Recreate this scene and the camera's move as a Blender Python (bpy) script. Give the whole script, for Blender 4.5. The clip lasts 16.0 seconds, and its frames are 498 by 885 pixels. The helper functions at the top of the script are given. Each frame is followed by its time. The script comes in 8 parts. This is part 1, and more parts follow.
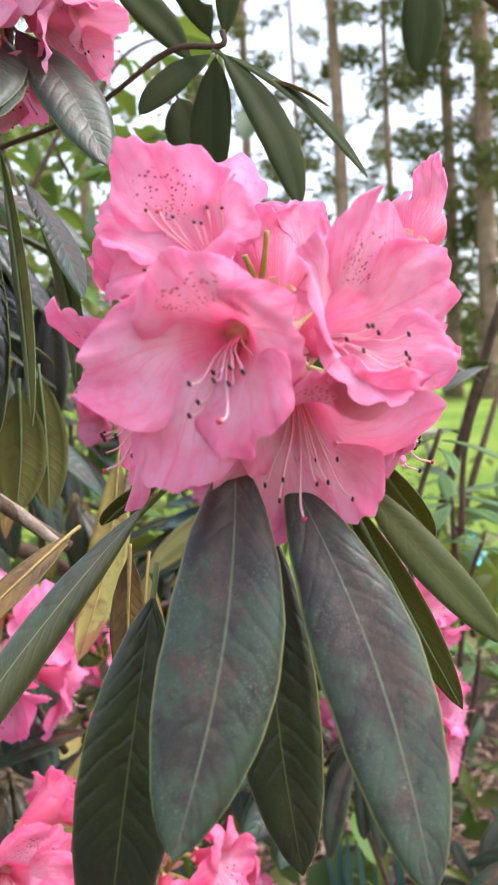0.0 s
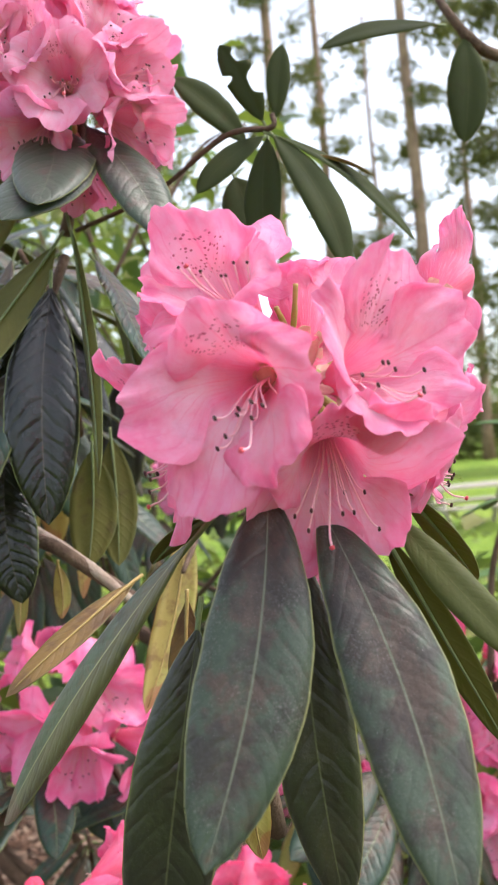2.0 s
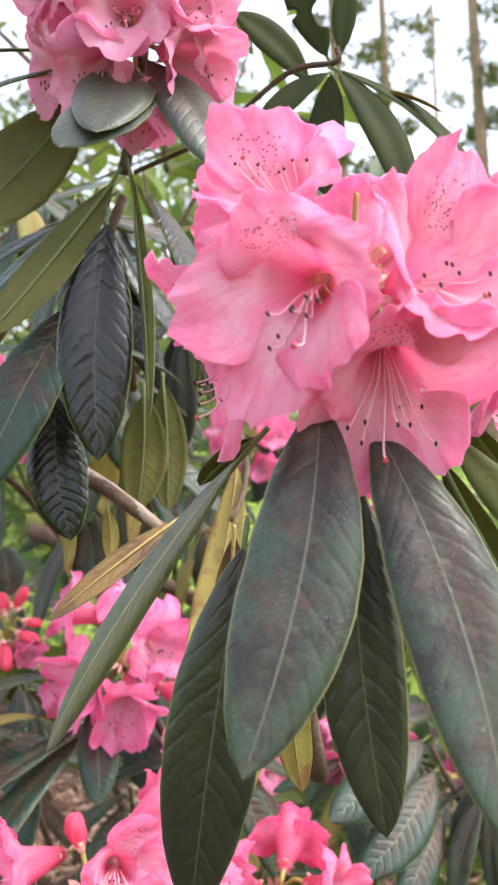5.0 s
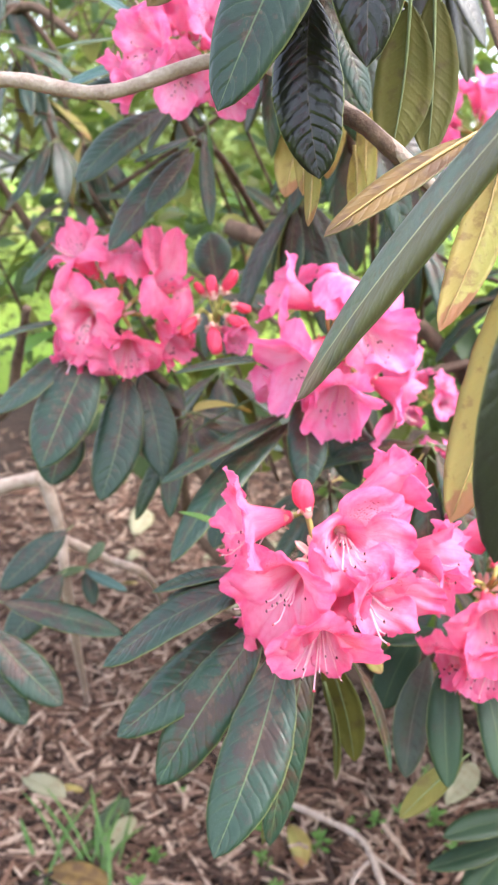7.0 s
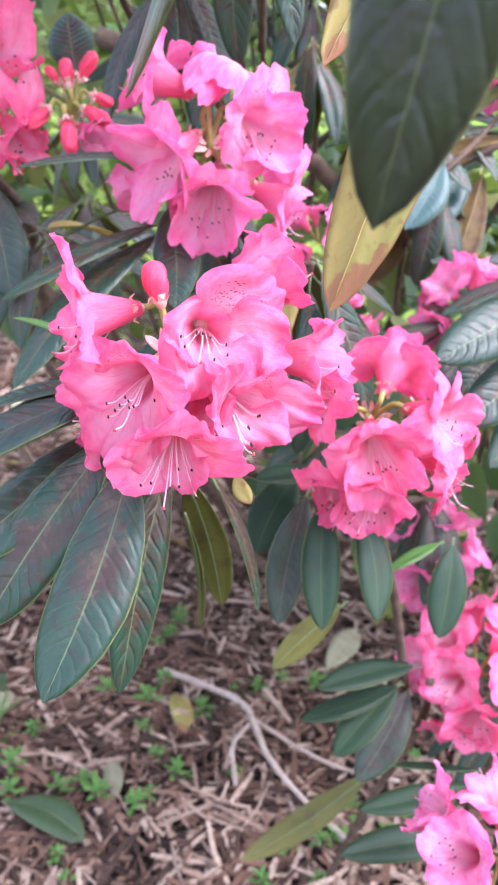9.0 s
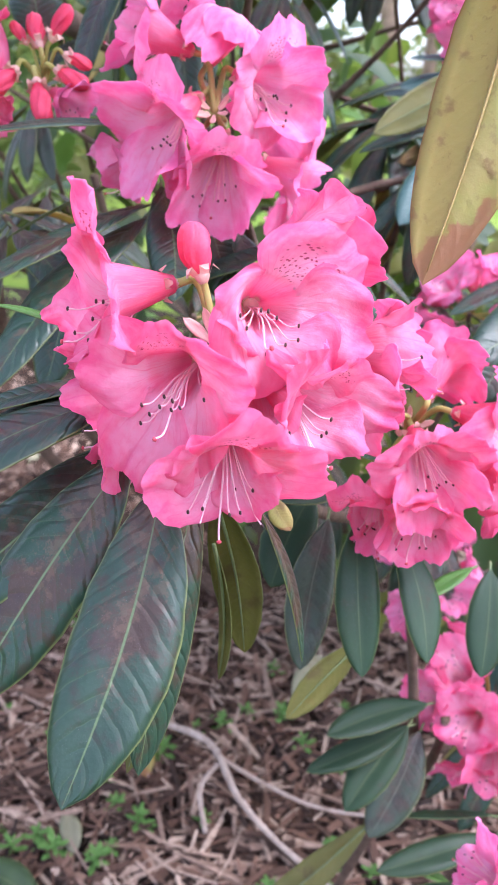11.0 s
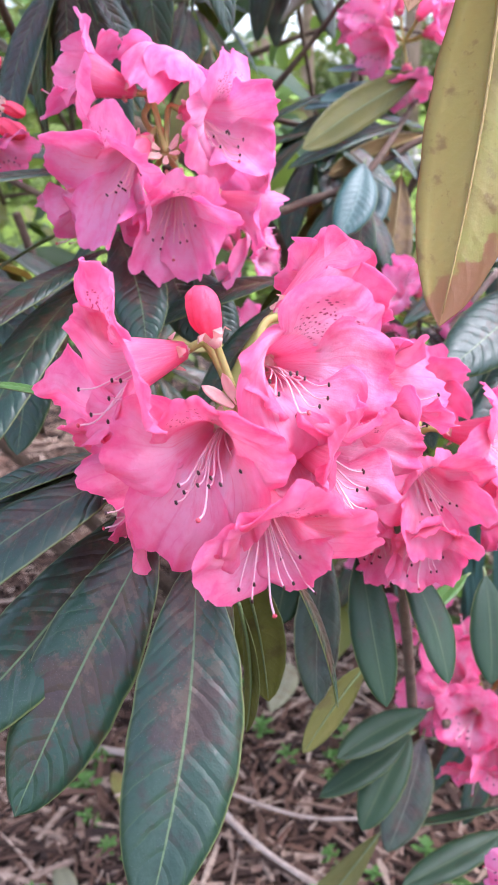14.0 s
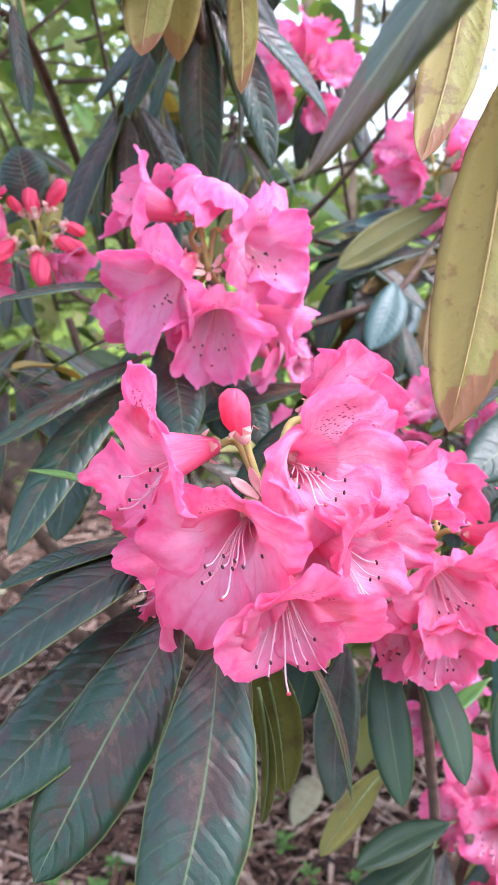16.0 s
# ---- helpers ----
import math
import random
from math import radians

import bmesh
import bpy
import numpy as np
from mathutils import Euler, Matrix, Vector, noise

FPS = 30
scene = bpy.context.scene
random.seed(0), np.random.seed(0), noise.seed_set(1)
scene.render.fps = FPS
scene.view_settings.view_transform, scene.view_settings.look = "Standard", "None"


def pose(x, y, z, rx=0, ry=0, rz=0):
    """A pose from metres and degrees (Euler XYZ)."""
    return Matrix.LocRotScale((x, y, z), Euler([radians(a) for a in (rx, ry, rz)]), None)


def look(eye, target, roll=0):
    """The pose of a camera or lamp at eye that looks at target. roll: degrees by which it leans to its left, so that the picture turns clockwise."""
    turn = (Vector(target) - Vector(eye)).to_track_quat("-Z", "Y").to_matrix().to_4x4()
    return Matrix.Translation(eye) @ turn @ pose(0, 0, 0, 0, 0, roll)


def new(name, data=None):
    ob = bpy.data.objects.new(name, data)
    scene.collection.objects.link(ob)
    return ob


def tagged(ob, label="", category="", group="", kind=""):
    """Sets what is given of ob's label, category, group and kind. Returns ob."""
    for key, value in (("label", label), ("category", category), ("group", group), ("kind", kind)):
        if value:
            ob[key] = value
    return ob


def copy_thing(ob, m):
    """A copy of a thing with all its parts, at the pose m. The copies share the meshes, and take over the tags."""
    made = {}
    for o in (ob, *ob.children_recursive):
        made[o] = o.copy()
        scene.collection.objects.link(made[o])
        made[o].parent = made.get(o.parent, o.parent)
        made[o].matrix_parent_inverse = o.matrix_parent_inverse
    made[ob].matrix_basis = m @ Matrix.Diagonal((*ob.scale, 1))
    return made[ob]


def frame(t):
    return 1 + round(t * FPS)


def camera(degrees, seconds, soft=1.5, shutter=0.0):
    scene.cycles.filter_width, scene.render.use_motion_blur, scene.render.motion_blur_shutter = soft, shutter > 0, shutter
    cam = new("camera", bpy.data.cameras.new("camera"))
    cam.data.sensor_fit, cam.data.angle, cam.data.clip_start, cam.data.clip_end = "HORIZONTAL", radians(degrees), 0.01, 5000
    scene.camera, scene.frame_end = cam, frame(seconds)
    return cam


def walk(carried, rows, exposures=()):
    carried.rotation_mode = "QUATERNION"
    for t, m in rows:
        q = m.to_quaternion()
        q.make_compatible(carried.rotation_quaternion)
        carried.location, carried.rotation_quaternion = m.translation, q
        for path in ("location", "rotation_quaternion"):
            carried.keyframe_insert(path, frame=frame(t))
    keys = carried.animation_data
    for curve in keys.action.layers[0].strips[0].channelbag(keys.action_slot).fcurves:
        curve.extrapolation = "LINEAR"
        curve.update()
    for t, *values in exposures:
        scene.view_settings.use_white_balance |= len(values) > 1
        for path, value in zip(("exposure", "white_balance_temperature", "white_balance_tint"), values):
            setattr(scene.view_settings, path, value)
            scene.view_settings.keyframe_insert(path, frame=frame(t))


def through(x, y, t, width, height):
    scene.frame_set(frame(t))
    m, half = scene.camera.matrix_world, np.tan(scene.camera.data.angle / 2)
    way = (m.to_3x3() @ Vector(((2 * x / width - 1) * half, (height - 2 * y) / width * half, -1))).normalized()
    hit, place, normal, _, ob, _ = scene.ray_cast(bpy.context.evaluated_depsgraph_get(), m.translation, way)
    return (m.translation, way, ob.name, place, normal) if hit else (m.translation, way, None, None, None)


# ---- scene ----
cam = camera(34.4, 16.0)
PATH = [
    (0, (0.022, 0.076, 1.677), (-0.114, 2.063, 1.493), -3.2),
    (0.5, (0.041, 0.078, 1.671), (-0.235, 2.056, 1.567), -4.6),
    (1, (0.043, 0.074, 1.665), (-0.261, 2.051, 1.621), -4.3),
    (1.5, (0.047, 0.07, 1.672), (-0.282, 2.042, 1.638), -4.3),
    (2, (0.046, 0.056, 1.661), (-0.296, 2.026, 1.678), -4.6),
    (2.5, (0.063, 0.056, 1.673), (-0.357, 2.011, 1.663), -5.0),
    (3, (0.052, 0.045, 1.658), (-0.322, 2.009, 1.685), -4.4),
    (3.2, (0.054, 0.043, 1.653), (-0.324, 2.006, 1.681), -4.1),
    (5.3, (0.036, 0.074, 1.631), (-0.488, 2.003, 1.590), -2.1),
    (5.5, (0.029, 0.08, 1.633), (-0.562, 1.988, 1.540), -1.8),
    (6, (-0.001, 0.093, 1.621), (-0.749, 1.931, 1.374), -0.9),
    (6.5, (-0.028, 0.1, 1.599), (-0.891, 1.851, 1.163), -0.7),
    (7, (-0.037, 0.111, 1.564), (-0.872, 1.815, 0.932), -1.0),
    (7.5, (-0.041, 0.14, 1.531), (-0.81, 1.815, 0.755), -0.6),
    (8, (-0.04, 0.177, 1.499), (-0.738, 1.854, 0.662), 0.2),
    (8.5, (-0.038, 0.186, 1.474), (-0.646, 1.881, 0.605), 1.8),
    (8.7, (-0.035, 0.185, 1.469), (-0.618, 1.887, 0.596), 2.2),
    (10.8, (-0.119, 0.261, 1.412), (-0.577, 2.032, 0.603), 3.2),
    (11, (-0.132, 0.262, 1.407), (-0.534, 2.043, 0.590), 3.8),
    (11.5, (-0.166, 0.283, 1.399), (-0.461, 2.06, 0.531), 3.3),
    (12, (-0.185, 0.287, 1.404), (-0.392, 2.071, 0.523), 2.3),
    (12.5, (-0.188, 0.269, 1.414), (-0.325, 2.064, 0.542), 0.9),
    (13, (-0.186, 0.256, 1.420), (-0.318, 2.059, 0.565), 0.1),
    (13.5, (-0.18, 0.26, 1.427), (-0.351, 2.076, 0.606), -0.2),
    (14, (-0.186, 0.275, 1.427), (-0.404, 2.093, 0.623), -0.7),
    (14.5, (-0.182, 0.27, 1.431), (-0.431, 2.092, 0.644), -0.6),
    (15, (-0.182, 0.26, 1.438), (-0.45, 2.086, 0.667), -0.5),
    (15.5, (-0.179, 0.233, 1.441), (-0.498, 2.099, 0.796), 0.1),
    (16, (-0.176, 0.239, 1.434), (-0.492, 2.133, 0.874), 0.5),
]
EXPOSURES = [(0.0, 1.18, 6250, 12), (1.0, 1.18, 6450, 10), (3.0, 1.08, 6500, 10), (5.5, 1.6, 6500, 10), (7.0, 1.98, 6200, 13), (8.5, 1.93, 5600, 18), (11.0, 1.68, 5550, 19), (13.0, 1.6, 5550, 19), (16.0, 1.66, 5600, 18)]
walk(cam, [(t, look(eye, target, roll)) for t, eye, target, roll in PATH], EXPOSURES)
# phone lens: near things sharp, the distance soft
cam.data.dof.use_dof = True
cam.data.dof.focus_distance = 0.41
cam.data.dof.aperture_fstop = 20.0

# ---- world and light: bright high cloud, the sun behind thin haze ----
SUN_UP, SUN_ROUND = radians(58), radians(85)
world = bpy.data.worlds.new("sky")
scene.world = world
world.use_nodes = True
wt = world.node_tree
sky = wt.nodes.new("ShaderNodeTexSky")
sky.sky_type = "NISHITA"
sky.sun_disc = False
sky.sun_elevation, sky.sun_rotation = SUN_UP, SUN_ROUND
sky.air_density, sky.dust_density, sky.ozone_density = 1.0, 3.0, 1.0
wt.nodes["Background"].inputs["Strength"].default_value = 0.15
haze = wt.nodes.new("ShaderNodeHueSaturation")
haze.inputs["Saturation"].default_value, haze.inputs["Value"].default_value = 0.5, 1.5
wt.links.new(sky.outputs["Color"], haze.inputs["Color"])
wt.links.new(haze.outputs["Color"], wt.nodes["Background"].inputs["Color"])
sun = new("sun", bpy.data.lights.new("sun", "SUN"))
sun.data.energy, sun.data.angle, sun.data.color = 0.9, radians(20), (1.0, 0.94, 0.86)
sun_way = Vector((math.sin(SUN_ROUND) * math.cos(SUN_UP), math.cos(SUN_ROUND) * math.cos(SUN_UP), math.sin(SUN_UP)))
sun.matrix_world = look(sun_way * 50, (0, 0, 0))


# ---- materials ----
class Nodes:
    """A small builder for node materials."""

    def __init__(self, name, rough=0.5, spec=0.5):
        self.mat = bpy.data.materials.new(name)
        self.mat.use_nodes = True
        self.tree = self.mat.node_tree
        self.bsdf = self.tree.nodes["Principled BSDF"]
        self.bsdf.inputs["Roughness"].default_value = rough
        self.bsdf.inputs["Specular IOR Level"].default_value = spec

    def add(self, kind, **props):
        n = self.tree.nodes.new("ShaderNode" + kind)
        for k, v in props.items():
            if k == "op":
                n.operation = v
            elif k == "blend":
                n.data_type, n.blend_type = "RGBA", v
        return n

    def link(self, a, b):
        self.tree.links.new(a, b)

    def put(self, socket, value):
        if isinstance(value, bpy.types.NodeSocket):
            self.link(value, socket)
        else:
            socket.default_value = value

    def math(self, op, a, b=0.0, c=0.0):
        n = self.add("Math", op=op)
        for i, v in enumerate((a, b, c)):
            self.put(n.inputs[i], v)
        return n.outputs[0]

    def mix(self, fac, a, b, blend="MIX"):
        n = self.add("Mix", blend=blend)
        self.put(n.inputs["Factor"], fac)
        for socket, v in ((n.inputs[6], a), (n.inputs[7], b)):
            self.put(socket, (*v, 1) if isinstance(v, tuple) and len(v) == 3 else v)
        return n.outputs[2]

    def ramp(self, value, lo, hi):
        n = self.add("MapRange")
        self.put(n.inputs[0], value)
        n.inputs[1].default_value, n.inputs[2].default_value = lo, hi
        return n.outputs[0]

    def noise(self, scale, detail=4.0, where=None, rough=0.55):
        n = self.add("TexNoise")
        n.inputs["Scale"].default_value, n.inputs["Detail"].default_value = scale, detail
        n.inputs["Roughness"].default_value = rough
        if where is not None:
            self.link(where, n.inputs["Vector"])
        return n.outputs["Fac"]

    def coords(self, which="Object"):
        return self.add("TexCoord").outputs[which]

    def uv(self):
        n = self.add("SeparateXYZ")
        self.link(self.coords("UV"), n.inputs[0])
        return n.outputs[0], n.outputs[1]

    def chance(self):
        return self.add("ObjectInfo").outputs["Random"]

    def island(self):
        return self.add("NewGeometry").outputs["Random Per Island"]

    def shifted(self, amount=37.0):
        """Object coordinates moved by the object's own chance, so that no two look alike."""
        n = self.add("VectorMath", op="ADD")
        self.link(self.coords(), n.inputs[0])
        c = self.add("CombineXYZ")
        self.link(self.math("MULTIPLY", self.chance(), amount), c.inputs[0])
        self.link(c.outputs[0], n.inputs[1])
        return n.outputs[0]

    def colour(self, value):
        self.put(self.bsdf.inputs["Base Color"], (*value, 1) if isinstance(value, tuple) else value)
        return self

    def bump(self, height, strength=0.3, distance=0.001):
        n = self.add("Bump")
        n.inputs["Strength"].default_value, n.inputs["Distance"].default_value = strength, distance
        self.link(height, n.inputs["Height"])
        self.link(n.outputs[0], self.bsdf.inputs["Normal"])
        return self

    def translucent(self, colour, amount):
        """Lets light through thin tissue."""
        t, m = self.add("BsdfTranslucent"), self.add("MixShader")
        self.put(t.inputs["Color"], (*colour, 1) if isinstance(colour, tuple) else colour)
        m.inputs[0].default_value = amount
        self.link(self.bsdf.outputs[0], m.inputs[1])
        self.link(t.outputs[0], m.inputs[2])
        self.link(m.outputs[0], self.tree.nodes["Material Output"].inputs["Surface"])
        return self


def leaf_material(name, base, other, rib, blotch, blotch_from, rough=0.4, spec=0.5, through=0.12, veins=0.09, rim=(0.17, 0.19, 0.07), dusty=0.15, tip=None, grain=42, stain=None, quilt=0.5, low_tip=0.955, sheen=0.0, tawny=(0.16, 0.1, 0.06), glow=(0.16, 0.24, 0.03), stained=0.6, flank=None, slant=0.12, stain_from=0.55):
    m = Nodes(name, rough, spec)
    m.bsdf.inputs["Sheen Weight"].default_value = sheen
    u, v = m.uv()
    across = m.math("ABSOLUTE", m.math("SUBTRACT", u, 0.5))
    where = m.shifted()
    col = m.mix(m.ramp(m.noise(28, 5, where), 0.35, 0.7), base, other)
    # side veins: narrow grooves that lean towards the tip, the blade swelling between them
    side = m.math("MULTIPLY", m.ramp(u, 0.499, 0.501), 1.3)
    bent = m.math("ADD", m.math("MULTIPLY", across, 0.2), m.math("MULTIPLY", m.math("MULTIPLY", across, across), 0.2))
    phase = m.math("ADD", m.math("ADD", m.math("MULTIPLY", m.math("SUBTRACT", v, bent), 40.0), side), m.math("MULTIPLY", m.noise(30, 3, where), 4.2))
    pillow = m.math("ABSOLUTE", m.math("SINE", phase))
    vein = m.ramp(pillow, 0.2, 0.0)
    col = m.mix(m.math("MULTIPLY", m.math("MULTIPLY", vein, m.ramp(m.noise(48, 3, where), 0.35, 0.62)), veins), col, rib)
    if stain:
        # large tawny and purple-brown stains, thicker on one half of the blade and towards its stalk
        lie = m.math("ADD", m.math("MULTIPLY", m.math("SUBTRACT", 0.62, v), 0.16), m.math("MULTIPLY", m.math("SUBTRACT", 0.25, across), 0.28))
        patch = m.math("ADD", m.math("ADD", m.noise(26, 9, where, 0.76), lie), m.math("MULTIPLY", m.chance(), 0.06))
        col = m.mix(m.math("MULTIPLY", m.ramp(patch, stain_from, stain_from + 0.1), stained), col, stain)
        col = m.mix(m.math("MULTIPLY", m.ramp(m.math("ADD", m.noise(120, 4, where, 0.7), m.math("MULTIPLY", lie, 1.4)), 0.61, 0.68), 0.5), col, tawny)
    if flank:
        # one half of the blade has another colour
        col = m.mix(m.math("MULTIPLY", m.ramp(m.math("ADD", u, m.math("MULTIPLY", m.noise(60, 3, where), 0.02)), 0.5, 0.53), 0.85), col, flank)
    spots = m.ramp(m.math("ADD", m.noise(grain, 6, where, 0.65), m.math("MULTIPLY", m.chance(), 0.08)), blotch_from, blotch_from + 0.1)
    col = m.mix(m.math("MULTIPLY", spots, 0.85), col, blotch)
    dots = m.ramp(m.noise(260, 2, where), 0.68, 0.72)
    col = m.mix(m.math("MULTIPLY", dots, 0.6), col, blotch)
    dust = m.math("MULTIPLY", m.ramp(m.noise(900, 4, where, 0.7), 0.52, 0.75), m.ramp(m.noise(38, 3, where), 0.42, 0.68))
    col = m.mix(m.math("MULTIPLY", dust, dusty), col, (0.3, 0.28, 0.25))
    specks = m.ramp(m.noise(2200, 2, where), 0.7, 0.76)
    col = m.mix(m.math("MULTIPLY", specks, 0.4), col, (0.5, 0.5, 0.45))
    if tip:
        col = m.mix(m.ramp(m.math("ADD", m.math("ADD", v, m.math("MULTIPLY", u, slant)), m.math("MULTIPLY", m.math("SUBTRACT", m.noise(75, 4, where), 0.5), 0.2)), low_tip, low_tip + 0.012), col, tip)
    col = m.mix(m.ramp(across, 0.017, 0.007), col, rib)
    col = m.mix(m.ramp(across, 0.478, 0.492), col, rim)
    hsv = m.add("HueSaturation")
    m.link(m.ramp(m.chance(), -1.8, 0.8), hsv.inputs["Value"])
    m.link(col, hsv.inputs["Color"])
    m.colour(hsv.outputs[0])
    m.put(m.bsdf.inputs["Roughness"], m.math("ADD", m.math("MULTIPLY", m.noise(60, 3, where), 0.3), rough - 0.15))
    swell = m.math("MULTIPLY", m.ramp(pillow, 0.0, 0.7), m.math("ADD", m.math("MULTIPLY", m.ramp(m.noise(34, 3, where), 0.35, 0.65), 0.75), 0.3))
    m.bump(m.math("ADD", m.math("MULTIPLY", swell, quilt), m.math("ADD", m.math("MULTIPLY", m.noise(55, 3, where), 0.7), m.math("MULTIPLY", m.noise(240, 5, where, 0.65), 0.5))), 0.65, 0.0012)
    m.translucent(glow, through)
    return m.mat


LEAF_TOP = {
    "dark": leaf_material("leaf_dark_green", (0.014, 0.04, 0.024), (0.024, 0.056, 0.032), (0.12, 0.17, 0.07), (0.04, 0.02, 0.018), 0.6, 0.4, 0.5, veins=0.3, stain=(0.055, 0.02, 0.013), quilt=1.0, stained=0.85, tawny=(0.13, 0.075, 0.045), stain_from=0.53),
    "smooth": leaf_material("leaf_smooth_green", (0.016, 0.04, 0.02), (0.028, 0.056, 0.028), (0.09, 0.12, 0.05), (0.04, 0.03, 0.018), 0.66, 0.48, 0.28, veins=0.06, through=0.32, quilt=0.1, glow=(0.14, 0.2, 0.04)),
    "worn": leaf_material("leaf_worn_green", (0.026, 0.042, 0.026), (0.044, 0.06, 0.038), (0.1, 0.11, 0.07), (0.018, 0.01, 0.009), 0.56, 0.42, 0.42, veins=0.08, dusty=0.5, stain=(0.052, 0.026, 0.019), quilt=0.35, sheen=0.12, tawny=(0.02, 0.01, 0.009), stained=0.9, stain_from=0.545, rim=(0.2, 0.2, 0.08)),
    # purple-brown leaf, taken to near black by painting in its shaded side
    "plum_shade": leaf_material("leaf_plum_shaded", (0.006, 0.006, 0.006), (0.01, 0.013, 0.01), (0.05, 0.04, 0.03), (0.014, 0.008, 0.009), 0.6, 0.24, 0.5, veins=0.05, dusty=0.0, stain=(0.018, 0.01, 0.011), quilt=0.8, tawny=(0.016, 0.009, 0.009)),
    # grey-green lifted in the base colour to stand for sky mirrored on the blade
    "grey": leaf_material("leaf_grey_skylit", (0.07, 0.105, 0.07), (0.1, 0.14, 0.095), (0.5, 0.47, 0.24), (0.05, 0.04, 0.025), 0.6, 0.4, 0.5, veins=0.1, tip=(0.15, 0.08, 0.05), low_tip=0.88, slant=0.05, stain=(0.09, 0.08, 0.045), quilt=0.3, sheen=0.15, flank=(0.105, 0.082, 0.018)),
    # brown-olive leaf with the shade it hangs in darkened into its colour
    "shade": leaf_material("leaf_olive_shaded", (0.021, 0.022, 0.012), (0.032, 0.033, 0.018), (0.1, 0.1, 0.045), (0.016, 0.01, 0.008), 0.53, 0.36, 0.6, veins=0.06, dusty=0.2, stain=(0.034, 0.02, 0.013), quilt=0.4, tawny=(0.02, 0.011, 0.008), rim=(0.24, 0.23, 0.08), stain_from=0.52, sheen=0.07),
    "olive": leaf_material("leaf_olive", (0.075, 0.088, 0.02), (0.105, 0.112, 0.028), (0.15, 0.15, 0.05), (0.04, 0.028, 0.012), 0.62, 0.55, 0.25, veins=0.08, through=0.3, quilt=0.12, glow=(0.22, 0.24, 0.03)),
    # green leaf, its base colour raised to imitate the sky shining through
    "backlit": leaf_material("leaf_backlit_green", (0.05, 0.066, 0.028), (0.075, 0.09, 0.036), (0.12, 0.13, 0.055), (0.05, 0.035, 0.02), 0.64, 0.62, 0.12, veins=0.06, through=0.5, quilt=0.12, glow=(0.2, 0.22, 0.08)),
    "young": leaf_material("leaf_fresh_green", (0.07, 0.16, 0.03), (0.11, 0.22, 0.04), (0.2, 0.3, 0.1), (0.1, 0.12, 0.03), 0.75, 0.45, through=0.3),
    "blue": leaf_material("leaf_blue_green", (0.03, 0.08, 0.075), (0.05, 0.11, 0.1), (0.1, 0.17, 0.14), (0.05, 0.07, 0.05), 0.7),
    "mid": leaf_material("leaf_mid_green", (0.04, 0.07, 0.025), (0.06, 0.095, 0.035), (0.15, 0.18, 0.08), (0.07, 0.06, 0.03), 0.66),
    "ochre": leaf_material("leaf_ochre", (0.33, 0.32, 0.08), (0.41, 0.38, 0.12), (0.52, 0.4, 0.15), (0.16, 0.08, 0.035), 0.6, 0.55, through=0.4, glow=(0.72, 0.58, 0.2), veins=0.6, rim=(0.26, 0.1, 0.04), tip=(0.3, 0.13, 0.065), grain=110, stain=(0.42, 0.26, 0.12), quilt=-0.4, low_tip=0.775, slant=-0.17, flank=(0.38, 0.3, 0.09), stained=0.3),
    "brown": leaf_material("leaf_brown", (0.17, 0.1, 0.025), (0.24, 0.14, 0.04), (0.3, 0.2, 0.07), (0.09, 0.045, 0.02), 0.52, 0.6, through=0.3, glow=(0.4, 0.22, 0.05)),
}
UNDER = leaf_material("leaf_underside", (0.115, 0.11, 0.02), (0.16, 0.14, 0.03), (0.24, 0.22, 0.07), (0.09, 0.06, 0.02), 0.6, 0.6, 0.35, 0.2, 0.25, quilt=-0.3, glow=(0.3, 0.3, 0.04))
LEAF_UNDER = {"shade": UNDER, "olive": UNDER, "backlit": UNDER, "dark": UNDER, "worn": UNDER, "plum_shade": UNDER, "smooth": UNDER, "grey": UNDER, "mid": UNDER, "blue": UNDER, "young": LEAF_TOP["young"], "ochre": LEAF_TOP["ochre"], "brown": LEAF_TOP["brown"]}


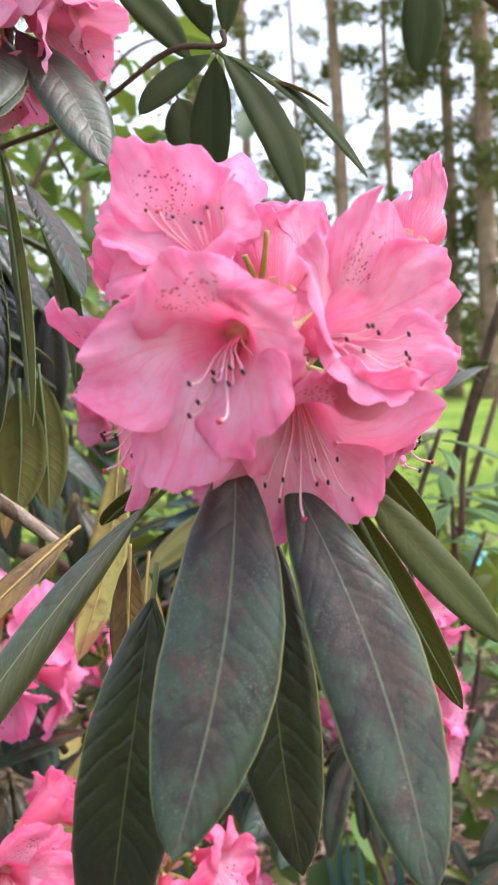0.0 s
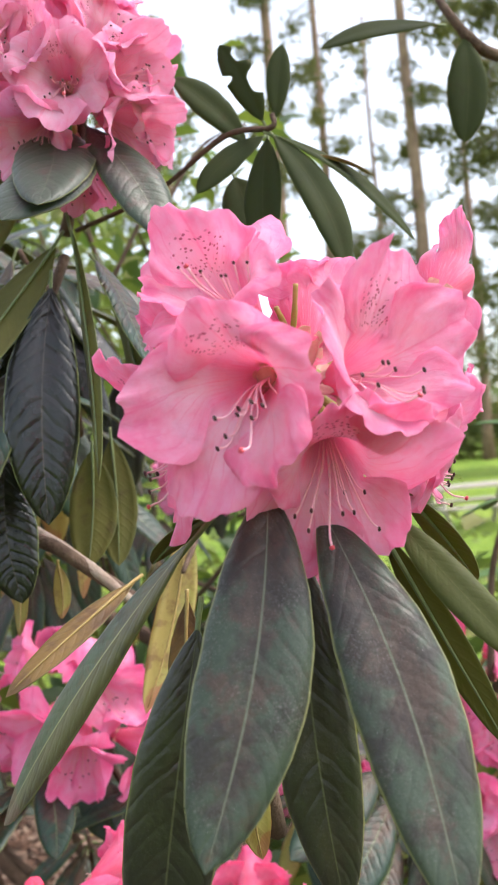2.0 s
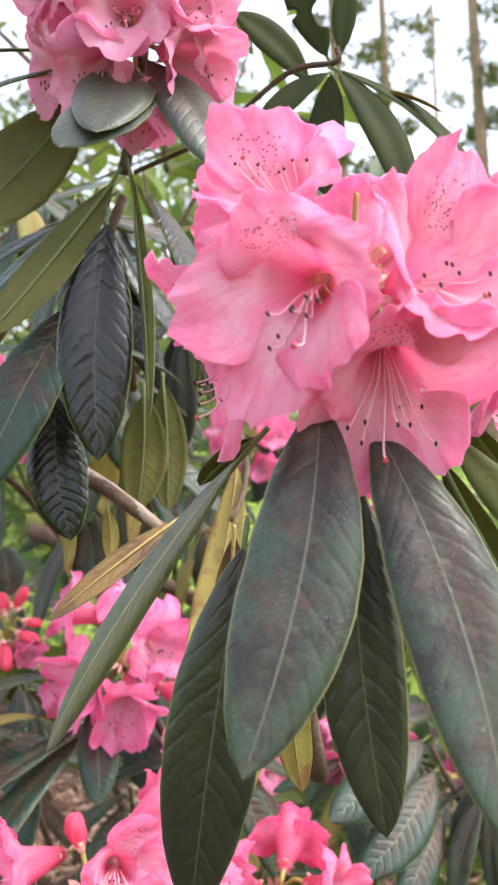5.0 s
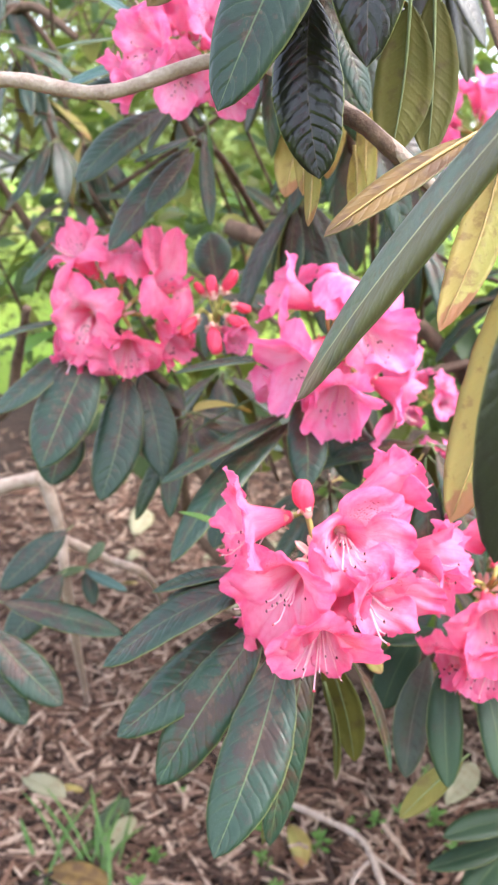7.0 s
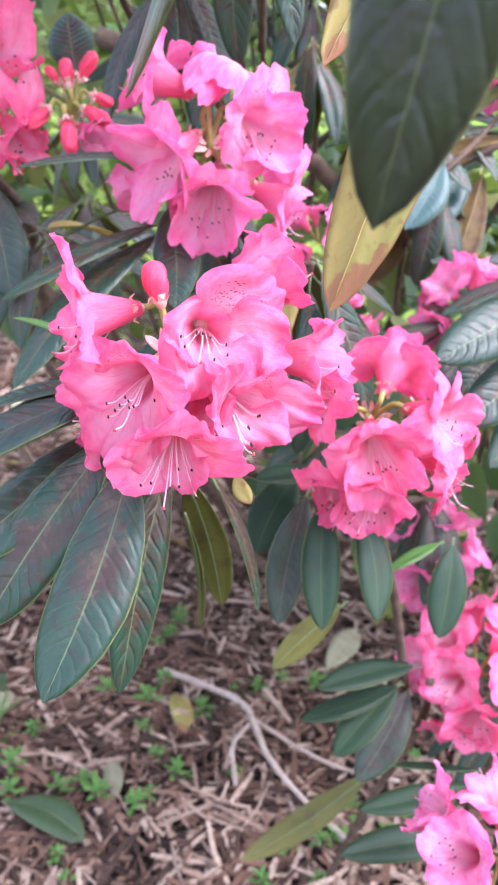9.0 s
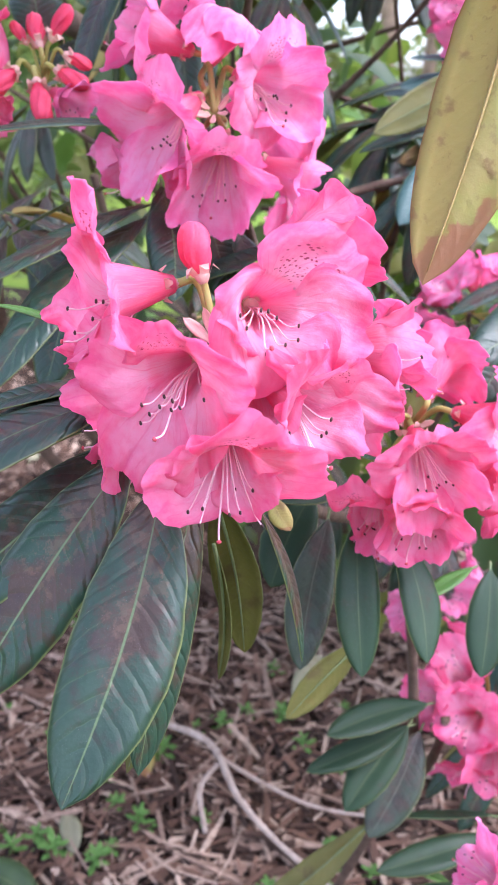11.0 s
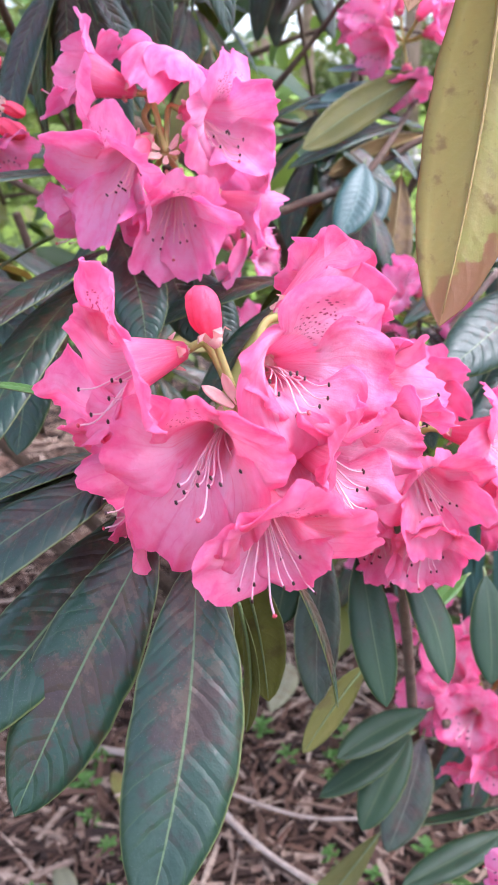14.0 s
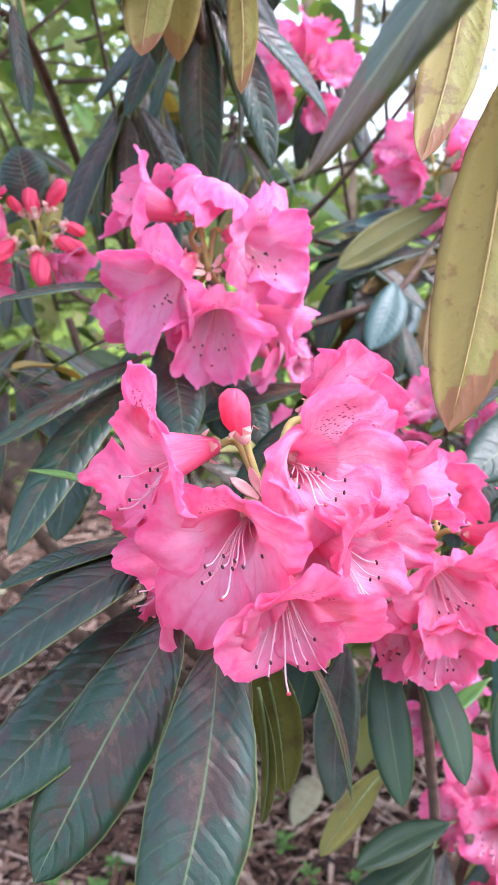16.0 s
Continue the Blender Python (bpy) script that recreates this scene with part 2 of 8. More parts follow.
def petal_material(name, spotted, deep, light, throat, back=False, flush=0.7):
    """Thin petal tissue: pale towards the throat and along the middle, deeper at the rim."""
    m = Nodes(name, 0.6, 0.22)
    u, v = m.uv()
    across = m.math("ABSOLUTE", m.math("SUBTRACT", u, 0.5))
    where = m.shifted()
    cloud = m.math("ADD", m.math("MULTIPLY", m.noise(45, 4, where, 0.6), 0.7), m.math("MULTIPLY", m.noise(190, 4, where, 0.7), 0.3))
    col = m.mix(m.ramp(cloud, 0.4, 0.6), deep, light)
    # flushed rim, broken by the tissue
    rim = m.ramp(m.math("ADD", m.math("ADD", m.math("MULTIPLY", v, 0.8), m.math("MULTIPLY", across, 0.45)), m.math("MULTIPLY", cloud, 0.35)), 0.9, 1.22)
    col = m.mix(m.math("MULTIPLY", rim, flush), col, deep)
    pale = m.math("MULTIPLY", m.ramp(m.math("ADD", v, m.math("MULTIPLY", m.noise(60, 3, where), 0.3)), 1.06, 0.58), m.ramp(across, 0.52, 0.12))
    col = m.mix(m.math("MULTIPLY", pale, 0.9), col, throat)
    col = m.mix(m.math("MULTIPLY", m.ramp(v, 0.3, 0.1), 0.5), col, deep)
    if back:
        # the outside: coral along the tube and the middle of each lobe
        col = m.mix(m.math("MULTIPLY", m.ramp(m.math("ADD", v, m.math("MULTIPLY", across, 0.8)), 1.0, 0.42), 0.85), col, (0.87, 0.13, 0.24))
    # long crinkles from throat to rim
    cu = m.add("CombineXYZ")
    m.link(m.math("MULTIPLY", u, 9.0), cu.inputs[0])
    m.link(m.math("MULTIPLY", v, 4.5), cu.inputs[1])
    m.link(m.math("MULTIPLY", m.chance(), 50.0), cu.inputs[2])
    folds = m.noise(1.5, 4, cu.outputs[0], 0.55)
    col = m.mix(m.math("MULTIPLY", m.ramp(folds, 0.5, 0.66), 0.4), col, light)
    col = m.mix(m.math("MULTIPLY", m.ramp(folds, 0.48, 0.34), 0.36), col, deep)
    # fine veins that fan out, and the groove down the middle
    streak = m.math("SINE", m.math("ADD", m.math("MULTIPLY", u, 64.0), m.math("MULTIPLY", m.noise(42, 3, where), 14.0)))
    vein = m.math("MULTIPLY", m.ramp(streak, 0.86, 1.0), m.ramp(m.noise(85, 2, where), 0.42, 0.6))
    col = m.mix(m.math("MULTIPLY", vein, 0.42), col, (0.84, 0.13, 0.36))
    col = m.mix(m.math("MULTIPLY", m.ramp(across, 0.012, 0.004), 0.35), col, (0.84, 0.14, 0.36))
    if spotted:
        vor = m.add("TexVoronoi")
        vor.inputs["Scale"].default_value = 1.0
        c = m.add("CombineXYZ")
        m.link(m.math("MULTIPLY", u, 23.0), c.inputs[0])
        m.link(m.math("MULTIPLY", v, 30.0), c.inputs[1])
        m.link(m.math("MULTIPLY", m.chance(), 9.0), c.inputs[2])
        m.link(c.outputs[0], vor.inputs["Vector"])
        inside = m.math("MULTIPLY", m.ramp(m.math("ADD", across, m.math("MULTIPLY", v, 0.1)), 0.36, 0.24), m.math("MULTIPLY", m.ramp(v, 0.42, 0.46), m.ramp(v, 0.86, 0.74)))
        dot = m.math("MULTIPLY", m.ramp(vor.outputs["Distance"], 0.33, 0.23), m.ramp(inside, 0.25, 0.6))
        col = m.mix(m.math("MULTIPLY", dot, 0.92), col, (0.27, 0.012, 0.05))
    m.colour(col)
    relief = m.math("ADD", m.math("MULTIPLY", folds, 1.35), m.math("ADD", m.math("MULTIPLY", streak, 0.05), m.math("ADD", m.math("MULTIPLY", m.noise(330, 5, where, 0.65), 0.5), m.math("MULTIPLY", m.noise(110, 3, where), 0.5))))
    m.bump(relief, 0.5, 0.0016)
    m.translucent(m.mix(0.3, col, light), 0.6)
    return m.mat


# deep, light and throat colours of the heads, from coral pink to pale rose
TONES = {
    "coral": ((0.88, 0.14, 0.34), (0.94, 0.39, 0.60), (0.94, 0.62, 0.78)),
    "rose": ((0.89, 0.19, 0.45), (0.94, 0.50, 0.72), (0.94, 0.70, 0.86)),
    "pale": ((0.90, 0.25, 0.47), (0.94, 0.55, 0.74), (0.94, 0.72, 0.84)),
    # the higher head: pink paled to imitate light coming through its petals
    "backlit_rose": ((0.90, 0.37, 0.57), (0.94, 0.61, 0.78), (0.94, 0.75, 0.86)),
}
PETALS = {tone: (petal_material("petal_" + tone, False, *mix), petal_material("petal_spotted_" + tone, True, *mix), petal_material("petal_outside_" + tone, False, *mix, back=True)) for tone, mix in TONES.items()}


def plain(name, a, b, scale, rough=0.6, spec=0.4, relief=0.4, distance=0.001, through=None):
    """Two colours mixed by noise, with grain and relief."""
    m = Nodes(name, rough, spec)
    where = m.shifted()
    fac = m.math("ADD", m.math("MULTIPLY", m.noise(scale, 5, where), 0.65), m.math("MULTIPLY", m.noise(scale * 6, 3, where), 0.35))
    m.colour(m.mix(m.ramp(fac, 0.35, 0.66), a, b))
    m.bump(m.noise(scale * 5, 5, where), relief, distance)
    if through:
        m.translucent(through, 0.3)
    return m.mat


BUD = plain("bud_red", (0.8, 0.05, 0.13), (0.88, 0.12, 0.22), 90, 0.5, 0.35, through=(0.9, 0.12, 0.2))
FILAMENT = plain("filament_pale", (0.9, 0.5, 0.6), (0.92, 0.64, 0.7), 120, 0.5, 0.4, through=(0.9, 0.6, 0.65))
ANTHER = plain("anther_dark", (0.03, 0.012, 0.014), (0.09, 0.03, 0.03), 400, 0.7)
STIGMA = plain("stigma_red", (0.5, 0.04, 0.07), (0.65, 0.09, 0.12), 300, 0.45)
CALYX = plain("calyx_blush", (0.8, 0.4, 0.4), (0.82, 0.62, 0.5), 200, 0.5, through=(0.8, 0.5, 0.4))
STALK = plain("flower_stalk", (0.4, 0.42, 0.1), (0.5, 0.36, 0.14), 150, 0.5, through=(0.4, 0.4, 0.1))
RIB = plain("midrib_pale", (0.1, 0.14, 0.05), (0.17, 0.19, 0.08), 200, 0.5)
RIB_OCHRE = plain("midrib_ochre", (0.26, 0.17, 0.05), (0.34, 0.24, 0.08), 200, 0.5)
TWIG = plain("twig_bark", (0.06, 0.035, 0.026), (0.15, 0.098, 0.07), 60, 0.8, 0.2, 0.8, 0.002)
TWIG_PALE = plain("twig_grey_bark", (0.27, 0.19, 0.15), (0.44, 0.35, 0.29), 60, 0.8, 0.2, 0.8, 0.002)


# ---- mesh helpers ----
def mesh_of(name, verts, faces, mats, uvs=None, slots=None, smooth=True):
    me = bpy.data.meshes.new(name)
    me.from_pydata([tuple(v) for v in verts], [], [tuple(int(i) for i in f) for f in faces])
    for m in mats:
        me.materials.append(m)
    if uvs is not None:
        layer = me.uv_layers.new(name="UVMap")
        idx = np.empty(len(me.loops), dtype=np.int32)
        me.loops.foreach_get("vertex_index", idx)
        layer.data.foreach_set("uv", np.asarray(uvs, dtype=np.float32)[idx].ravel())
    if slots is not None:
        me.polygons.foreach_set("material_index", np.asarray(slots, dtype=np.int32))
    me.polygons.foreach_set("use_smooth", [smooth] * len(me.polygons))
    me.update()
    return me


def grid_faces(nu, nv, start=0, flip=False):
    out = []
    for i in range(nu - 1):
        for j in range(nv - 1):
            a = start + i * nv + j
            f = (a, a + nv, a + nv + 1, a + 1)
            out.append(f[::-1] if flip else f)
    return out


def tube(points, radii, sides=6):
    """Verts and faces of a closed tapering tube along points."""
    pts = [Vector(p) for p in points]
    verts, faces = [], []
    side = None
    for i, p in enumerate(pts):
        way = (pts[min(i + 1, len(pts) - 1)] - pts[max(i - 1, 0)]).normalized()
        if side is None:
            side = way.orthogonal().normalized()
        side = (side - way * side.dot(way)).normalized()
        up = way.cross(side)
        for k in range(sides):
            a = 2 * math.pi * k / sides
            verts.append(p + (side * math.cos(a) + up * math.sin(a)) * radii[i])
    n = len(pts)
    for i in range(n - 1):
        for k in range(sides):
            a, b = i * sides + k, i * sides + (k + 1) % sides
            faces.append((a, b, b + sides, a + sides))
    faces.append(tuple(range(sides))[::-1])
    faces.append(tuple((n - 1) * sides + k for k in range(sides)))
    return verts, faces


def curve_points(ctrl, n):
    """Points on a smooth (Catmull-Rom) curve through ctrl."""
    c = [Vector(p) for p in ctrl]
    c = [c[0] * 2 - c[1]] + c + [c[-1] * 2 - c[-2]]
    out = []
    for i in range(1, len(c) - 2):
        for k in range(n):
            t = k / n
            a, b, d, e = c[i - 1], c[i], c[i + 1], c[i + 2]
            out.append(0.5 * ((2 * b) + (d - a) * t + (2 * a - 5 * b + 4 * d - e) * t * t + (3 * b - a - 3 * d + e) * t ** 3))
    out.append(c[-2])
    return out


def part(name, me, parent, label="", m=None):
    ob = new(name, me)
    ob.parent = parent
    if m is not None:
        ob.matrix_basis = m
    return tagged(ob, label)


def thing(name, at, label, category, group="", kind=""):
    ob = new(name)
    ob.location = at
    ob.empty_display_size = 0.02
    return tagged(ob, label, category, group, kind)


def frame_of(at, x, z):
    """A pose at a place with its x axis along x and its z axis near z."""
    x = Vector(x).normalized()
    z = Vector(z)
    z = z - x * z.dot(x)
    z = z.normalized() if z.length > 1e-5 else x.orthogonal().normalized()
    y = z.cross(x)
    return Matrix.Translation(at) @ Matrix((x, y, z)).transposed().to_4x4()


# ---- leaves ----
def leaf_shape(length, width, bow, fold, seed, twist=0.0, nu=22, nv=9, bites=()):
    """A leathery elliptic blade: top and under surface, with a rolled edge and quilted veins. x runs to the tip, z is its upper face."""
    rnd = random.Random(seed)
    wave, phase, lean = rnd.uniform(0.0, 0.05), rnd.uniform(0, 6), rnd.uniform(-0.05, 0.05)
    verts, uvs = [], []
    for side in (0, 1):
        for i in range(nu):
            t = i / (nu - 1)
            w = 0.5 * width * (max(t, 1e-4) ** 0.78 * max(1 - t, 0.0) ** 0.7) / 0.36
            w0 = max(w, 0.0011 * (1 - t))
            for j in range(nv):
                u = 2 * j / (nv - 1) - 1
                hand = 1 if u > 0 else -1
                w = w0 * (1 + 0.035 * abs(u) * noise.noise((t * 7 + phase, 3.1 * hand, seed % 97)) + 0.012 * abs(u) * math.sin(41 * t + phase * hand))
                for middle, half_long, deep, flank in bites:
                    if hand == flank and abs(t - middle) < half_long:
                        w *= 1 - deep * (1 - ((t - middle) / half_long) ** 4)
                y, z = u * w * math.cos(fold), abs(u) * w * math.sin(fold)
                z -= 0.22 * w * u ** 4 + wave * w * u * math.sin(9 * t + phase + u)
                a = twist * t
                y, z = y * math.cos(a) - z * math.sin(a), y * math.sin(a) + z * math.cos(a)
                z += bow * length * 4 * t * (1 - t)
                y += lean * length * math.sin(math.pi * t)
                verts.append((t * length, y, z - 0.0006 * side))
                uvs.append((0.5 + 0.5 * u, t))
    half = nu * nv
    faces = grid_faces(nu, nv) + grid_faces(nu, nv, half, True)
    slots = [0] * ((nu - 1) * (nv - 1)) + [1] * ((nu - 1) * (nv - 1))
    rim = [i * nv for i in range(nu)], [i * nv + nv - 1 for i in range(nu)]
    for line, turn in zip(rim, (False, True)):
        for a, b in zip(line, line[1:]):
            f = (a, a + half, b + half, b)
            faces.append(f[::-1] if turn else f)
            slots.append(1)
    rib = [(t * length, lean * length * math.sin(math.pi * max(t, 0)), bow * length * 4 * t * (1 - t) - 0.0013 + (0.004 * t if t < 0 else 0)) for t in [-0.09, -0.06, -0.03] + [k / 10 for k in range(10)] + [0.97]]
    return verts, faces, slots, uvs, rib


def leaf(shoot, base, tip, face, width, kind="dark", bow=0.04, fold=0.2, twist=0.0, label="", bites=()):
    """One leaf of a shoot, from its base to its tip, its upper side towards face."""
    b, t = Vector(base), Vector(tip)
    length = (t - b).length
    seed = int(abs(b.x * 7919 + t.z * 10007 + t.x * 3571) * 1000) % 99991
    verts, faces, slots, uvs, rib = leaf_shape(length, width, bow, fold, seed, twist, 40 if bites else 22, 9, bites)
    me = mesh_of("leaf", verts, faces, [LEAF_TOP[kind], LEAF_UNDER[kind]], uvs, slots)
    ob = part("leaf", me, shoot, label, Matrix.Translation(-shoot.location) @ frame_of(b, t - b, face))
    rv, rf = tube(rib, [0.0013] * 3 + [0.0013 - 0.001 * k / 10 for k in range(10)] + [0.0002], 6)
    part("midrib", mesh_of("midrib", rv, rf, [RIB_OCHRE if kind in ("ochre", "brown") else RIB]), ob)
    return ob


def stem(owner, ctrl, thick, thin, mat=TWIG, name="stem"):
    pts = curve_points(ctrl, 6)
    n = len(pts)
    wob = random.Random(int(abs(pts[0].x * 5003 + pts[-1].z * 7001) * 100))
    radii = [(thick + (thin - thick) * i / (n - 1)) * wob.uniform(0.9, 1.12) for i in range(n)]
    v, f = tube([p - owner.location for p in pts], radii, 8)
    return part(name, mesh_of(name, v, f, [mat]), owner)


# ---- flowers ----
def petal_shape(sector, turn, reach, rise, wide, rnd, size=1.0, nv=23):
    """One lobe with its fifth of the tube. The mouth looks along z, +y is the upper side.
    sector: the middle of its fifth; turn, reach, rise: where the lobe's tip lies (angle, metres from the axis and along it)."""
    nu = 26
    ph, ph2, ph3 = rnd.uniform(0, 6.28), rnd.uniform(0, 6.28), rnd.uniform(0, 6.28)
    amp, skew, roll = rnd.uniform(0.003, 0.006), rnd.uniform(-0.12, 0.12), rnd.uniform(0.003, 0.011)
    r0, z0 = 0.0142 * size, 0.031 * size
    r1, z1 = r0 + 0.38 * (reach - r0), z0 + max(0.012 * size, 0.55 * (rise - z0))
    verts, uvs = [], []
    for i in range(nu):
        s0 = i / (nu - 1)
        for j in range(nv):
            u = 2 * j / (nv - 1) - 1
            s = s0 * (1 - 0.3 * abs(u - skew * 0.5) ** 2.6 + 0.012 * math.sin(9 * u + ph) + 0.004 * math.sin(23 * u + ph3) + 0.024 * noise.noise((u * 6, ph, ph2)) - 0.035 * math.exp(-((u - skew) / 0.12) ** 2))
            if s < 0.42:
                q = s / 0.42
                r, z = (0.004 + 0.0102 * q ** 0.95) * size, z0 * q
                lat, mid = u * r * 0.64, sector
            else:
                q = (s - 0.42) / 0.58
                r = r0 * (1 - q) ** 2 + 2 * r1 * q * (1 - q) + reach * q * q
                z = z0 * (1 - q) ** 2 + 2 * z1 * q * (1 - q) + rise * q * q
                lat = (u + skew * q * 0.25) * (0.008 * size + (0.0285 * wide * size - 0.008 * size) * math.sin(min(q * 1.3, 1) * math.pi / 2))
                mid = sector + (turn - sector) * min(q * 1.4, 1.0)
                edge = q * q
                z += 0.0065 * u * q + edge * amp * (math.sin(3.4 * u + ph) * 0.7 + math.sin(6.5 * u + ph2 + 2 * q) * 0.5 + 0.34 * math.sin(13 * u + ph3 + 4 * q) * q + (0.26 * math.sin(27 * u + ph) + 0.12 * math.sin(43 * u + ph2)) * q ** 4)
                z -= 0.0016 * q * (1 - q) * 4 * math.exp(-(u / 0.2) ** 2) + roll * edge * u * u * 1.2
                r += edge * (0.0022 * math.sin(5 * u + ph2) + 0.001 * math.sin(15 * u + ph3))
                z += 0.0032 * q * noise.noise((lat * 75 + ph, q * 2.4 + ph2, ph3)) + 0.0011 * q * noise.noise((lat * 260 + ph, q * 6 + ph2, ph3))
            # broad lobes leave the circle and lie flatter than the funnel
            a = lat / max(r, 0.004)
            bent = max(-1.05, min(1.05, a))
            x, y = r * math.cos(bent), r * math.sin(bent) + (a - bent) * r
            verts.append((x * math.cos(mid) - y * math.sin(mid), x * math.sin(mid) + y * math.cos(mid), z))
            uvs.append((0.5 + 0.5 * u, s0))
    # a second, outer skin a third of a millimetre behind the inner one
    g = np.array(verts).reshape(nu, nv, 3)
    n = np.cross(np.gradient(g, axis=0), np.gradient(g, axis=1))
    n /= np.maximum(np.linalg.norm(n, axis=2, keepdims=True), 1e-9)
    outer = (g - n * 0.00035).reshape(-1, 3)
    faces = grid_faces(nu, nv) + grid_faces(nu, nv, nu * nv, True)
    return verts + [tuple(p) for p in outer], faces, uvs + uvs


PETAL_SLOTS = [0] * (25 * 22) + [1] * (25 * 22)
FINE_SLOTS = [0] * (25 * 34) + [1] * (25 * 34)


def stamen_shape(k, n, rnd, pistil=False):
    """A thin bowed filament that ends in an anther, lying along the lower side of the mouth."""
    side = (k - (n - 1) / 2) / n
    out = (rnd.uniform(0.034, 0.055) if not pistil else 0.058)
    low = rnd.uniform(-0.026, -0.006) if not pistil else -0.023
    x = side * 0.036 + rnd.uniform(-0.002, 0.002)
    ctrl = [(side * 0.004, -0.001, 0.004), (x * 0.35, low * 0.3, out * 0.5), (x * 0.8, low * 0.85, out * 0.84), (x, low * 0.95 + 0.002, out)]
    pts = curve_points(ctrl, 4)
    v, f = tube(pts, [0.00038 if not pistil else 0.0005] * len(pts), 5)
    slots = [0] * len(f)
    way = (pts[-1] - pts[-3]).normalized()
    across = way.cross(Vector((1, 0.3, 0.2))).normalized()
    head = [pts[-1] + across * d for d in ((-0.0011, -0.0007, 0, 0.0007, 0.0011) if not pistil else (-0.0005, 0, 0.0005))]
    if pistil:
        head = [pts[-1] + way * d for d in (0, 0.0007, 0.0014)]
    hv, hf = tube(head, [0.0003, 0.0006, 0.0007, 0.0006, 0.0003] if not pistil else [0.0006, 0.0013, 0.0008], 6)
    base = len(v)
    return v + hv, f + [tuple(i + base for i in q) for q in hf], slots + [1] * len(hf)


def calyx_shape():
    v, f = tube([(0, 0, -0.003), (0, 0, -0.001), (0, 0, 0.001), (0, 0, 0.003)], [0.0017, 0.003, 0.0042, 0.0041], 8)
    for k in range(5):
        a = 2 * math.pi * k / 5
        b = len(v)
        for q, wd, r in ((0.0, 0.0026, 0.0042), (0.5, 0.0028, 0.0072), (1.0, 0.0008, 0.0098)):
            for sgn in (-1, 1):
                v.append(Vector((r * math.cos(a) - sgn * wd * math.sin(a), r * math.sin(a) + sgn * wd * math.cos(a), 0.002 + 0.0045 * math.sin(q * 2.9))))
        f += [(b, b + 1, b + 3, b + 2), (b + 2, b + 3, b + 5, b + 4)]
    return mesh_of("calyx", v, f, [CALYX])


CALYX_MESH = calyx_shape()
VARIANTS = []
for n_variant in range(7):
    r_var = random.Random(100 + n_variant)
    open_var = (1.0, 0.75, 0.9, 0.55, 1.15, 0.8, 0.35)[n_variant]
    petals_var = []
    for lobe in range(5):
        ang = math.pi / 2 + 2 * math.pi * lobe / 5
        pv, pf, pu = petal_shape(ang, ang + r_var.uniform(-0.15, 0.15), (0.026 + 0.0125 * open_var) * r_var.uniform(0.88, 1.12), 0.055 - 0.008 * open_var - r_var.uniform(-0.013, 0.012), r_var.uniform(0.98, 1.2), r_var)
        petals_var.append(mesh_of("petal", pv, pf, [PETALS["rose"][0 if lobe else 1], PETALS["rose"][2]], pu, PETAL_SLOTS))
    stamens_var = []
    for kk in range(9):
        sv, sf, ss = stamen_shape(kk, 9, r_var)
        stamens_var.append(mesh_of("stamen", sv, sf, [FILAMENT, ANTHER], None, ss))
    sv, sf, ss = stamen_shape(4, 9, r_var, True)
    VARIANTS.append((petals_var, stamens_var, mesh_of("pistil", sv, sf, [FILAMENT, STIGMA], None, ss)))


def flower(head, base, facing, up, size=1.0, variant=0, stamens=True, lobes=None, tone="rose"):
    """One open flower of a head: its stalk, cup, five lobes, stamens and pistil. base: where stalk and flower meet.
    lobes: for a flower with a shape of its own, each lobe's sector, turn, reach, rise and breadth; the first is the spotted one."""
    petals, filaments, pistil = VARIANTS[variant]
    if lobes:
        rnd = random.Random(int(abs(base[0] * 9001 + base[2] * 7001) * 1000))
        petals = []
        for k, (sector, turn, reach, rise, wide) in enumerate(lobes):
            pv, pf, pu = petal_shape(sector, turn, reach, rise, wide, rnd, nv=35)
            petals.append(mesh_of("petal", pv, pf, [PETALS[tone][1 if k == 0 else 0], PETALS[tone][2]], pu, FINE_SLOTS))
    f = Vector(facing).normalized()
    y = Vector(up) - f * f.dot(Vector(up))
    y.normalize()
    x = y.cross(f)
    m = Matrix.Translation(Vector(base) - head.location) @ Matrix((x, y, f)).transposed().to_4x4() @ Matrix.Scale(size, 4)
    back = m.inverted() @ Vector((0, 0, 0))
    pts = curve_points([(0, 0, -0.001), (0, 0, -0.012), back * 0.55 + Vector((0, 0, -0.006)), back], 4)
    v, q = tube(pts, [0.0026] + [0.0022] * (len(pts) - 2) + [0.0024], 7)
    ob = part("flower", mesh_of("flower", v, q, [STALK]), head, "", m)
    part("calyx", CALYX_MESH, ob)
    for k, me in enumerate(petals):
        one = part("petal", me, ob)
        if not lobes and tone != "rose":
            for slot, mat in zip(one.material_slots, (PETALS[tone][0 if k else 1], PETALS[tone][2])):
                slot.link, slot.material = "OBJECT", mat
    if stamens:
        for me in filaments:
            part("stamen", me, ob)
        part("pistil", pistil, ob)
    return ob


